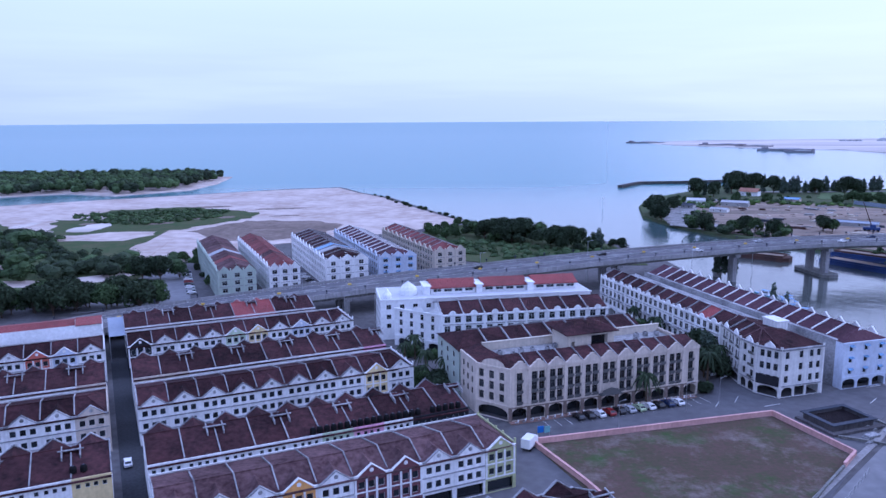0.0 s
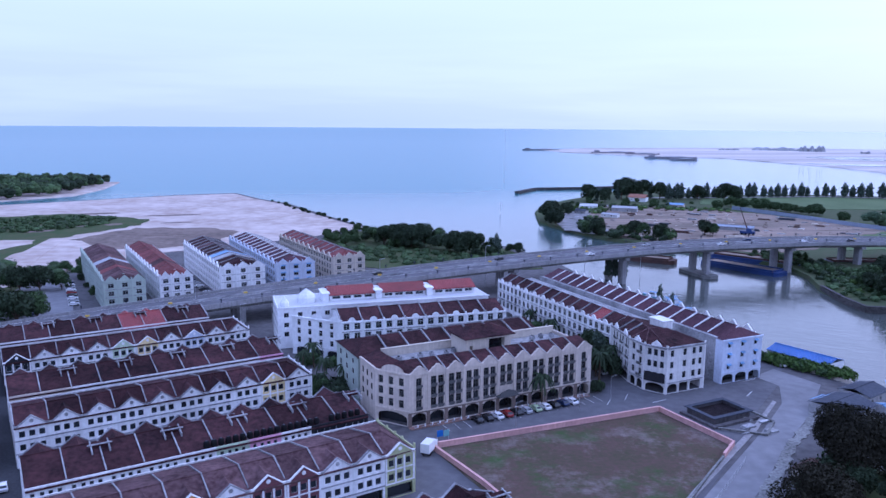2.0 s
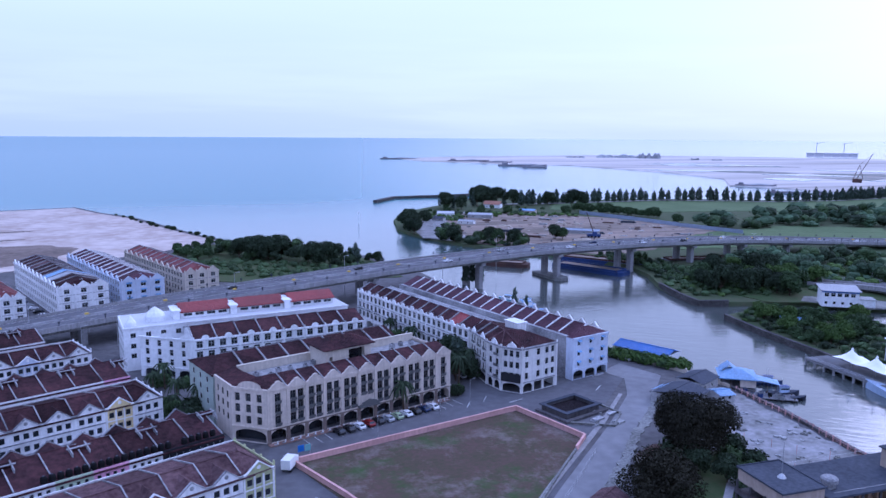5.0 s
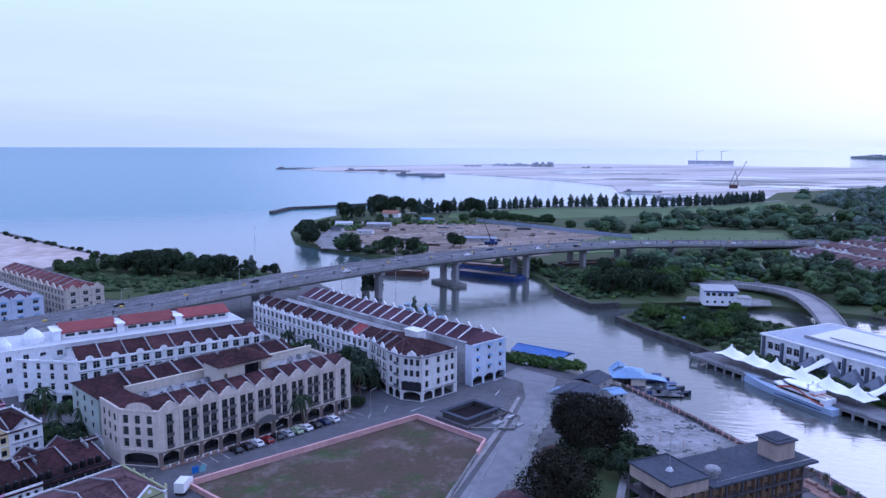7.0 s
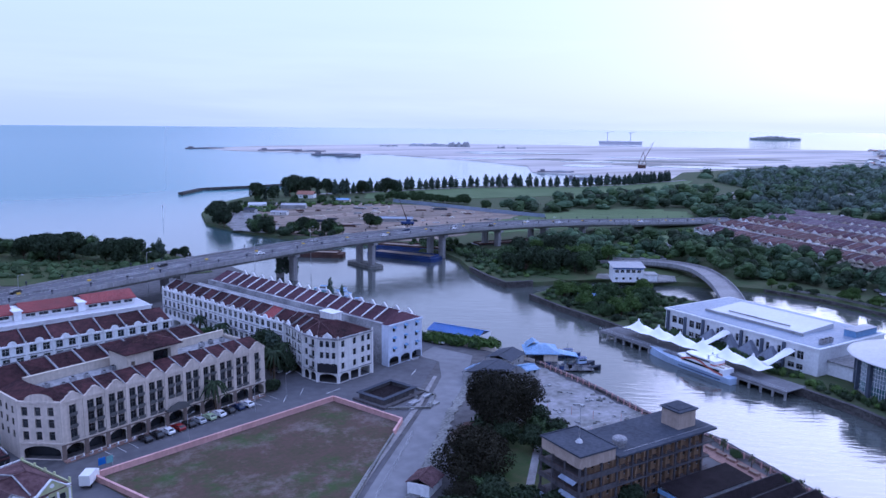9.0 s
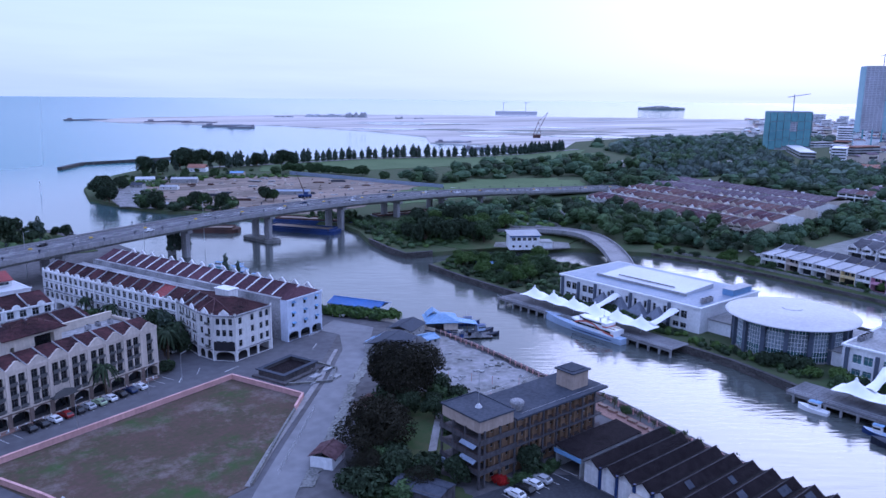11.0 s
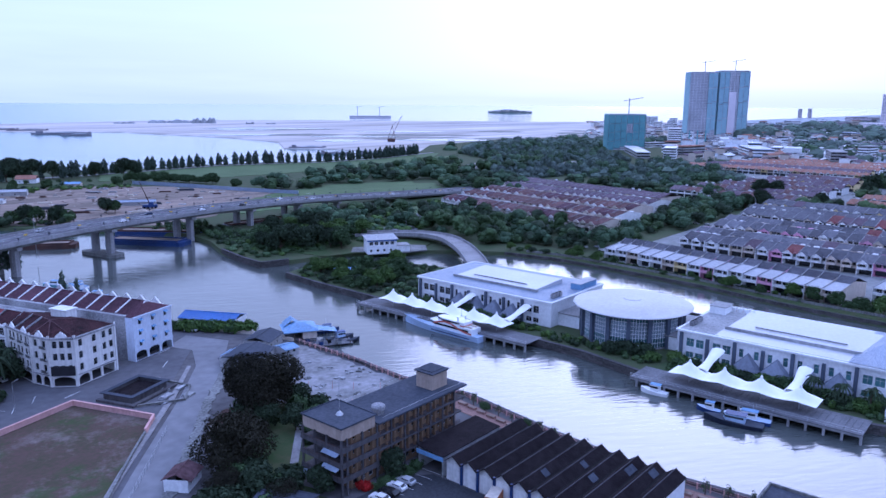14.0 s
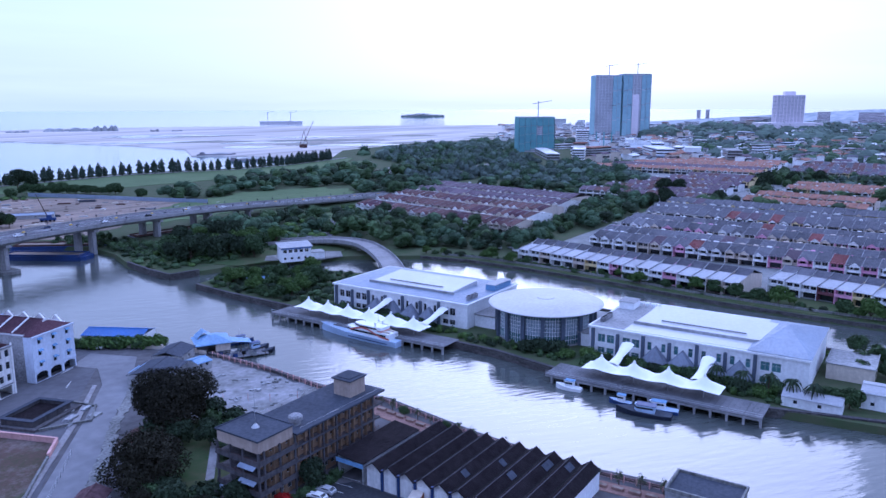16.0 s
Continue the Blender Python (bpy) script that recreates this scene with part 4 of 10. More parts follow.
def shop_row(u0, n, count, facing, walls, roof, rears=None, step=2, roofs=None, last_end=True):
    """A row of shophouses along the streets' direction; facing: front towards the viewer's side, else its back."""
    for i in range(count):
        wall = walls.get(i, WHITE)
        rf = (roofs or {}).get(i, roof)
        label = LABELS[wall.name]
        if facing:
            p = ROW_U * (u0 + i * UNIT) + ROW_N * n
            shophouse(at(p.x, p.y, 0, ROW_TURN), wall, rf, vents=False, end="right" if last_end and i == count - 1 else "", label=label)
        else:
            p = ROW_U * (u0 + (i + 1) * UNIT) + ROW_N * (n + DEPTH)
            shophouse(at(p.x, p.y, 0, ROW_TURN + 180), wall, rf, vents=(i % 2 == 1), rear=(rears or {}).get(i, WHITE), label=label.replace("rendered", "backed"), front_windows=False)


shop_row(4.8, 124.8, 10, True, {2: WHITE, 3: ORANGE, 5: MAROON, 6: MAROON, 9: OLIVE}, TILE_OLD)
shop_row(4.8, 146.0, 10, False, {}, TILE, {5: GREEN, 6: PINK, 7: WHITE, 8: BLACK, 9: BLACK})
shop_row(4.8, 179.3, 10, True, {8: YELLOW}, TILE)
shop_row(4.8, 200.0, 10, False, {}, TILE, {0: CREAM, 1: CREAM, 9: PINK})
shop_row(4.8, 231.0, 10, True, {0: BLACK, 4: GREEN, 5: YELLOW, 7: BLUE}, TILE)
shop_row(4.8, 252.0, 9, False, {}, TILE, roofs={5: TILE_RED, 6: TILE_RED})
LEFT = -1.5 - 5 * UNIT
shop_row(LEFT, 146.0, 5, False, {}, TILE, {4: YELLOW})
shop_row(LEFT, 179.3, 5, True, {4: CREAM}, TILE)
shop_row(LEFT, 200.0, 5, False, {}, TILE, {4: CREAM})
shop_row(LEFT, 231.0, 5, True, {2: RED, 3: BLUE}, TILE)
shop_row(4.8 + 4 * UNIT, 87.5, 6, False, {}, TILE, last_end=False)


def annex():
    """The white block at the head of the alley: plain walls, a long low red roof and a raised end room."""
    p = ROW_U * LEFT + ROW_N * 252.0
    ob = thing("annex_block", at(p.x, p.y, 0, ROW_TURN), "white flat block with long low red roof", "shop block")
    w = 5 * UNIT
    holes = [(1.5 + 3.4 * i, 3.1 + 3.4 * i, z, z + 1.3) for i in range(10) for z in (3.9, 7.2)]
    part("front_wall", Geo().facade(w, 0, 10.2, holes), CLEAN, ob)
    put_windows(ob, [(a, z, b - a, d - z) for a, b, z, d in holes])
    part("side_wall", Geo().box(0, 0.3, 0, 0.3, 17, 10.2), CLEAN, ob)
    part("side_wall", Geo().box(w - 0.3, 0.3, 0, w, 17, 10.2), CLEAN, ob)
    part("back_wall", Geo().box(0.3, 16.7, 0, w - 0.3, 17, 10.2), CLEAN, ob)
    part("roof_deck", Geo().box(0.3, 0.3, 9.0, w - 0.3, 16.7, 9.4), SCREED, ob, "stained concrete terrace")
    part("clerestory", Geo().box(5, 4.2, 9.4, w - 8.5, 4.5, 10.6), CLEAN, ob)
    part("red_roof", Geo().slab((4.4, 3.2, 10.7), (w - 8, 3.2, 10.7), (w - 8, 9.5, 12.2), (4.4, 9.5, 12.2), 0.25).slab((4.4, 9.5, 12.2), (w - 8, 9.5, 12.2), (w - 8, 16.4, 10.9), (4.4, 16.4, 10.9), 0.25), TILE_RED, ob, "long red metal roof")
    e = Geo().facade(7.0, 9.4, 12.0, [(1.2, 3.0, 10.2, 11.3)], y=2.0, x=w - 7.4).box(w - 7.4, 2.01, 9.4, w - 7.1, 9.0, 12.0).box(w - 0.7, 2.01, 9.4, w - 0.4, 9.0, 12.0)
    part("end_room", e, CLEAN, ob)
    part("end_roof", Geo().slab((w - 7.7, 1.6, 12.0), (w - 0.1, 1.6, 12.0), (w - 0.1, 9.4, 12.7), (w - 7.7, 9.4, 12.7), 0.2), TILE_RED, ob)


annex()


# ---------------------------------------------------------------- four-storey blocks beyond and beside
BLOCK_UNITS = {}


def block_unit(m, wall, roof, w, d, eave, ridge, crest, label, category="shop block", group="four-storey shop blocks", arcade=True, windows=True, flat=0.0, cols=2, storeys=4, name="shop_unit", style="plain", coping=0.4):
    """One bay of a taller block: front at y 0, arcade below, rows of windows, a crest on the parapet, party wall at x 0."""
    key = (wall.name, roof.name, round(w, 2), d, eave, crest, arcade, windows, flat, cols, storeys)
    if key in BLOCK_UNITS:
        return tagged(copy_thing(BLOCK_UNITS[key], m), label)
    ob = thing(name, m, label, category, group)
    BLOCK_UNITS[key] = ob
    step = eave / storeys
    holes, glass = [], []
    if arcade:
        holes.append((0.5, w - 0.5, 0.1, step * 0.82))
    for k in range(1 if arcade else 0, storeys):
        for i in range(cols):
            pw = min(1.9, w / cols * 0.6)
            x = w * (i + 0.5) / cols - pw / 2
            z = step * k + 0.6
            hh = min(2.1, step - 1.0)
            holes.append((x, x + pw, z, z + hh))
            glass.append((x, z, pw, hh))
    g = Geo().facade(w, 0, eave, holes)
    if arcade:
        g.arch(0.5, w - 0.5, step * 0.82 - 1.0, step * 0.82)
        g.box(-0.02, -0.15, step * 0.95, w + 0.02, 0, step * 0.95 + 0.22)
    g.box(-0.05, -0.3, eave - 0.25, w + 0.05, 0.3, eave + 0.25)
    if crest == "round":
        n = 8
        pts = [(w / 2 - 1.2 * math.cos(math.pi * i / n), eave + 0.2 + 1.2 * math.sin(math.pi * i / n)) for i in range(n + 1)]
        for a, b in zip(pts, pts[1:]):
            g.slab((a[0], -0.15, a[1]), (b[0], -0.15, b[1]), (b[0], 0.2, b[1]), (a[0], 0.2, a[1]), 0.2)
        g.face([(p[0], -0.1, p[1]) for p in pts])
        g.face([(p[0], 0.2, p[1]) for p in pts[::-1]])
        for x in (0.0, w):
            g.box(x - 0.2, -0.2, eave, x + 0.2, 0.2, eave + 0.9)
    elif crest == "peak":
        g.face([(w * 0.15, -0.1, eave), (w * 0.85, -0.1, eave), (w / 2, -0.1, eave + 2.0)])
        g.face([(w * 0.85, 0.2, eave), (w * 0.15, 0.2, eave), (w / 2, 0.2, eave + 2.0)])
        for a, b in (((w * 0.12, eave), (w / 2, eave + 2.1)), ((w / 2, eave + 2.1), (w * 0.88, eave))):
            g.slab((a[0], -0.25, a[1] + 0.1), (b[0], -0.25, b[1] + 0.1), (b[0], 0.3, b[1] + 0.1), (a[0], 0.3, a[1] + 0.1), 0.25)
    back = d - flat
    g.face([(0, 0, 0), (0, 0, eave), (0, back / 2, ridge - 0.2), (0, back, eave), (0, d, eave), (0, d, 0)])
    g.face([(w, 0, 0), (w, d, 0), (w, d, eave), (w, back, eave), (w, back / 2, ridge - 0.2), (w, 0, eave)])
    rear_holes, rear_glass = [], []
    for k in range(1, storeys):
        for i in range(2):
            x = w * (i + 0.5) / 2 - 0.5
            rear_holes.append((x, x + 1.0, step * k + 1.0, step * k + 2.1))
            rear_glass.append((x, step * k + 1.0, 1.0, 1.1))
    part("wall", g, wall, ob)
    if crest == "round":
        part("pilaster", Geo().box(-0.3, -0.22, 0, 0.3, -0.003, eave), wall, ob)
        for k in (2, 3):
            z = step * k
            part("string_course", Geo().box(0.31, -0.16, z - 0.1, w - 0.31, -0.003, z + 0.12), COPING, ob)
        bal = Geo().box(1.0, -1.0, step * 2 + 0.14, w - 1.0, -0.003, step * 2 + 0.3)
        for q in range(7):
            x = 1.05 + q * (w - 2.1) / 6
            bal.box(x - 0.03, -0.98, step * 2 + 0.3, x + 0.03, -0.92, step * 2 + 1.15)
        bal.box(1.0, -1.0, step * 2 + 1.15, w - 1.0, -0.9, step * 2 + 1.23)
        part("balcony", bal, COPING, ob)
    turn = pose(w, d, 0, 0, 0, 180)
    part("rear_wall", Geo().facade(w, 0, eave + 0.3, []), COPING if roof == TILE_MAUVE else wall, ob, m=turn)
    if windows:
        put_windows(ob, glass, style=style)
    if arcade:
        part("shopfront", Geo().box(0.3, 2.4, 0.1, w - 0.3, 2.5, step * 0.9), PANE, ob)
    part("roof", gable_roof(w, back, eave, ridge, 0.25), roof, ob)
    if flat:
        part("roof_deck", Geo().box(0, back, eave - 0.3, w, d - 0.26, eave + 0.05), COPING, ob, "pale concrete roof deck")
    p = Geo()
    up = coping
    for a, b in (((0.3, eave), (back / 2, ridge)), ((back / 2, ridge), (back - 0.2, eave))):
        p.slab((-0.17, a[0], a[1] + up), (0.17, a[0], a[1] + up), (0.17, b[0], b[1] + up), (-0.17, b[0], b[1] + up), 0.15 + up)
    part("party_wall", p, TILE_OLD if up < 0.3 else WHITE if roof == TILE_MAUVE else COPING, ob, "weathered party wall coping")
    return ob


def end_house(m, d, eave, ridge, wall, label, roof, cols=4, storeys=4, deep=3.0, arcade=True, crest=""):
    """The gabled or hipped end of a block: its wall looks to -y, d wide, with windows and an arcade."""
    ob = thing("end_house", m, label, "shop block", "ends of the shop blocks")
    step = eave / storeys
    holes, glass, arches = [], [], []
    n = cols
    if arcade:
        for i in range(n):
            holes.append((d * i / n + 0.45, d * (i + 1) / n - 0.45, 0.1, step * 0.85))
    for k in range(1 if arcade else 0, storeys):
        for i in range(n):
            half, sill = (1.05, 0.6) if crest == "peak" else (0.6, 0.9)
            x = d * (i + 0.5) / n - half
            holes.append((x, x + 2 * half, step * k + sill, step * k + 2.4))
            glass.append((x, step * k + sill, 2 * half, 2.4 - sill))
    g = Geo().facade(d, 0, eave, holes)
    if arcade:
        for i in range(n):
            g.arch(d * i / n + 0.45, d * (i + 1) / n - 0.45, step * 0.85 - 0.9, step * 0.85)
    g.box(-0.15, -0.3, eave - 0.25, d + 0.15, 0.2, eave + 0.2).box(-0.1, -0.15, step * 0.98, d + 0.1, 0, step * 0.98 + 0.25)
    if crest == "peak":
        for i in range(n):
            a, b = d * i / n + 0.1, d * (i + 1) / n - 0.1
            g.face([(a, -0.12, eave), (b, -0.12, eave), ((a + b) / 2, -0.12, eave + 2.2)])
            g.face([(b, 0.2, eave), (a, 0.2, eave), ((a + b) / 2, 0.2, eave + 2.2)])
            for (px, pz), (qx, qz) in (((a, eave), ((a + b) / 2, eave + 2.3)), (((a + b) / 2, eave + 2.3), (b, eave))):
                g.slab((px, -0.25, pz + 0.12), (qx, -0.25, qz + 0.12), (qx, 0.3, qz + 0.12), (px, 0.3, pz + 0.12), 0.25)
            g.box(a - 0.35, -0.3, 0, a + 0.15, 0.1, eave + 1.3)
    g.face([(0, 0, 0), (0, 0, eave), (0, deep, eave), (0, deep, 0)])
    g.face([(d, 0, 0), (d, deep, 0), (d, deep, eave), (d, 0, eave)])
    part("wall", g, wall, ob)
    put_windows(ob, glass)
    part("shopfront", Geo().box(0.3, 2.2, 0.1, d - 0.3, 2.3, step * 0.9), PANE, ob)
    r = Geo()
    r.face([(0, 0.1, eave + 0.1), (d, 0.1, eave + 0.1), (d / 2, deep + 0.6, ridge)])
    r.face([(0, 0.1, eave + 0.1), (d / 2, deep + 0.6, ridge), (0, deep + 0.02, eave + 0.1)])
    r.face([(d, 0.1, eave + 0.1), (d, deep + 0.02, eave + 0.1), (d / 2, deep + 0.6, ridge)])
    part("roof", r, roof, ob)
    if wall == BLUE:
        for x, z, pw, ph in glass:
            part("window_hood", Geo().slab((x - 0.2, -0.75, z + ph - 0.1), (x + pw + 0.2, -0.75, z + ph - 0.1), (x + pw + 0.2, -0.003, z + ph + 0.3), (x - 0.2, -0.003, z + ph + 0.3), 0.08), ROOF_SKY, ob, "sky blue window hood")
    else:
        for k in range(2, storeys):
            part("string_course", Geo().box(0, -0.16, step * k - 0.1, d, -0.003, step * k + 0.12), COPING, ob)
    return ob


# the white row towards the river, its front to the hotel
WW = Vector((88.3, 193.6))
WDIR = -72.5
c, s = math.cos(radians(WDIR)), math.sin(radians(WDIR))
for i in range(4, 16):
    o = WW - Vector((c, s)) * 6.1 * (i + 1) + Vector((c, s)) * -2.6
    block_unit(at(o.x, o.y, 0, WDIR), CLEAN if i == 5 else WHITE, TILE_RED if i == 5 else TILE, 6.1, 15.0, 13.4, 16.0, "round", "white four-storey shop block bay, brown roof", flat=4.0)


def corner_house():
    """The bowed river-street corner of the white row: five faces round the bend, arcade, paired windows, scalloped crests and a hipped roof."""
    eave, step = 13.4, 3.35
    bend = [Vector(p) for p in ((80.6, 219.3), (81.1, 205.2), (83.0, 198.4), (87.7, 193.9), (100.8, 198.2))]
    back = Vector((94.7, 223.9))
    ob = thing("corner_house", Matrix.Identity(4), "greyed white corner block with arcade, dark sign and hipped roof", "shop block")
    plans = [((1.3, 3.3, 5.9, 7.9, 10.6, 12.4), 1.3, ((0.5, 6.6), (7.4, 13.6))), ((1.2, 4.4), 1.3, ((0.6, 3.0), (3.7, 6.3))), ((0.8, 2.6, 4.5), 1.15, ((0.5, 6.0),)), ((1.3, 5.9, 9.3, 11.7), 1.3, ((0.7, 4.4), (5.0, 8.2), (8.9, 12.9)))]
    for k, (p, q) in enumerate(zip(bend, bend[1:])):
        L = (q - p).length
        turn = pose(p.x, p.y, 0, 0, 0, math.degrees(math.atan2(q.y - p.y, q.x - p.x)))
        xs, ww, arches = plans[k]
        panes = [(x, step * f + 0.75, ww, 1.9) for x in xs for f in (1, 2, 3)]
        holes = [(x, x + w, z, z + h) for x, z, w, h in panes] + [(a, b, 0.1, 2.8) for a, b in arches]
        g = Geo().facade(L, 0, eave, holes, deep=0.35)
        for a, b in arches:
            if k < 3 or a < 1:
                g.arch(a, b, 1.7, 2.8, deep=0.35)
        part("wall", g, GREYWASH, ob, m=turn)
        put_windows(ob, panes, y=0.2, turn=turn, style="dark")
        part("cornice", Geo().box(-0.1, -0.35, eave - 0.2, L + 0.1, 0.25, eave + 0.3), COPING, ob, m=turn)
        part("string_course", Geo().box(0, -0.2, 3.1, L, -0.003, 3.35), COPING, ob, m=turn)
        for x in (0.0, L):
            part("pilaster", Geo().box(x - 0.28, -0.24, 0, x + 0.28, -0.003, eave + 0.9), GREYWASH, ob, m=turn)
        for j in range((2, 1, 1, 0)[k]):
            cx = L * (j + 0.5) / (2, 1, 1, 1)[k]
            pts = [(cx - 1.5 * math.cos(math.pi * i / 8), eave + 0.3 + (1.7 if i == 4 else 1.25) * math.sin(math.pi * i / 8)) for i in range(9)]
            q2 = Geo()
            q2.face([(a, -0.12, b) for a, b in pts])
            q2.face([(a, 0.2, b) for a, b in pts[::-1]])
            for a, b in zip(pts, pts[1:]):
                q2.face([(a[0], -0.12, a[1]), (a[0], 0.2, a[1]), (b[0], 0.2, b[1]), (b[0], -0.12, b[1])])
            part("crest", q2, WHITE, ob, m=turn)
        if k < 2:
            for x in xs[1::2]:
                rail = Geo()
                for f in (1, 2, 3):
                    z = step * f + 0.5
                    rail.box(x - 0.3, -0.7, z, x + ww + 0.3, -0.003, z + 0.12).box(x - 0.3, -0.7, z + 0.12, x + ww + 0.3, -0.64, z + 0.8)
                part("balcony", rail, FRAME_DARK, ob, m=turn)
        if k == 2:
            part("sign_board", Geo().box(0.2, -0.55, 3.3, L - 0.2, -0.26, 5.9), BLACK, ob, "black blank sign board", m=turn)
    part("rear_wall", Geo().box(0, 0, 0, (back - bend[4]).length, 0.3, eave), WHITE, ob, m=pose(bend[4].x, bend[4].y, 0, 0, 0, math.degrees(math.atan2(back.y - bend[4].y, back.x - bend[4].x))))
    inner = [Vector((v.x, v.y, eave + 0.15)) for v in bend] + [Vector((back.x, back.y, eave + 0.15))]
    r1, r2, r3 = Vector((86.2, 221.2, 16.0)), Vector((87.5, 207.0, 16.0)), Vector((94.0, 203.5, 15.8))
    roof = Geo()
    roof.face([inner[0], inner[1], r2, r1])
    roof.face([inner[1], inner[2], r2])
    roof.face([inner[2], inner[3], r2])
    roof.face([inner[3], inner[4], r3, r2])
    roof.face([inner[4], inner[5], r3])
    roof.face([inner[5], r1, r2, r3])
    part("roof", roof, TILE, ob)
    ridge = Geo()
    for a, b in ((r1, r2), (r2, r3), (inner[1], r2), (inner[2], r2), (inner[3], r2), (inner[4], r3)):
        ridge.tube(a + Vector((0, 0, 0.05)), b + Vector((0, 0, 0.05)), 0.16, n=6)
    part("ridge_cap", ridge, TILE_OLD, ob)
    for f in (0.35, 0.7):
        a, b = inner[0].lerp(inner[1], f), r1.lerp(r2, f)
        part("party_wall", Geo().slab(a + Vector((0, -0.14, 0.4)), a + Vector((0, 0.14, 0.4)), b + Vector((0, 0.14, 0.4)), b + Vector((0, -0.14, 0.4)), 0.5), COPING, ob)
    part("roof_room", Geo().box(-3.0, -1.8, 14.0, 3.0, 1.8, 17.0).box(-3.3, -2.1, 17.0, 3.3, 2.1, 17.25), WHITE, ob, "white roof room", m=pose(93.5, 212.5, 0, 0, 0, 107.5))


corner_house()
# the row on the river
BB = Vector((122.4, 205.2))
c, s = math.cos(radians(107.5)), math.sin(radians(107.5))
for i in range(17):
    o = BB + Vector((c, s)) * (5.8 * i + 3.0)
    block_unit(at(o.x, o.y, 0, 107.5), WHITE, TILE_MAUVE, 5.8, 15.5, 13.2, 16.0, "peak", "white riverside shop block bay, mauve brown roof", flat=2.0)
o = BB + Vector((math.cos(radians(197.5)), math.sin(radians(197.5)))) * 15.5
end_house(at(o.x, o.y, 0, 17.5), 15.5, 13.2, 16.4, BLUE, "pale blue end of riverside shop block", TILE_MAUVE, cols=3)

# five long blocks beyond the bridge
FAR_BLOCKS = [((-97, 303), 24.0, 15.5, 12, SAGE, TILE_OLD, "sage green gabled apartment block bay"), ((-77.5, 311), 24.4, 13.0, 12, WHITE, TILE_ROSE, "white apartment block bay, red metal roof"),
              ((-56.5, 329), 23.0, 19.5, 11, WHITE, TILE, "white shop block bay, brown roof"), ((-33.5, 337), 22.5, 18.0, 12, BLUE, TILE_MAUVE, "pale blue shop block bay, purple roof"),
              ((-8.5, 351), 23.5, 16.0, 11, BEIGE, TILE_ROSE, "beige shop block bay with faded red roof")]
for row, ((x, y), turn, width, count, wall, roof, label) in enumerate(FAR_BLOCKS):
    v = Vector((-math.sin(radians(turn)), math.cos(radians(turn))))
    for i in range(count):
        o = Vector((x, y)) + v * (3.0 + 7.0 * (i + 1))
        patched = {(0, 2): TILE_ROSE, (0, 5): ROOF_PALE, (0, 6): TILE_FADED, (1, 3): TILE_OLD, (2, 2): ROOF_PALE, (2, 3): ROOF_SKY, (2, 7): TILE_OLD}.get((row, i), roof)
        block_unit(at(o.x, o.y, 0, turn - 90), wall, patched, 7.0, width, 12.6, 15.4, "peak", label, arcade=False, cols=2, style="joined", coping=0.14 if row < 2 else 0.4)
    end_house(at(x, y, 0, turn), width, 12.6, 15.4, wall, label.replace(" bay", " end"), roof, cols=3, arcade=False, crest="peak")

# the white building with the red roof behind the hotel
H2 = Vector((-3.5, 233.5))
T2 = 10.5
c, s = math.cos(radians(T2)), math.sin(radians(T2))


def h2(a, b):
    return H2 + Vector((c, s)) * a + Vector((-s, c)) * b


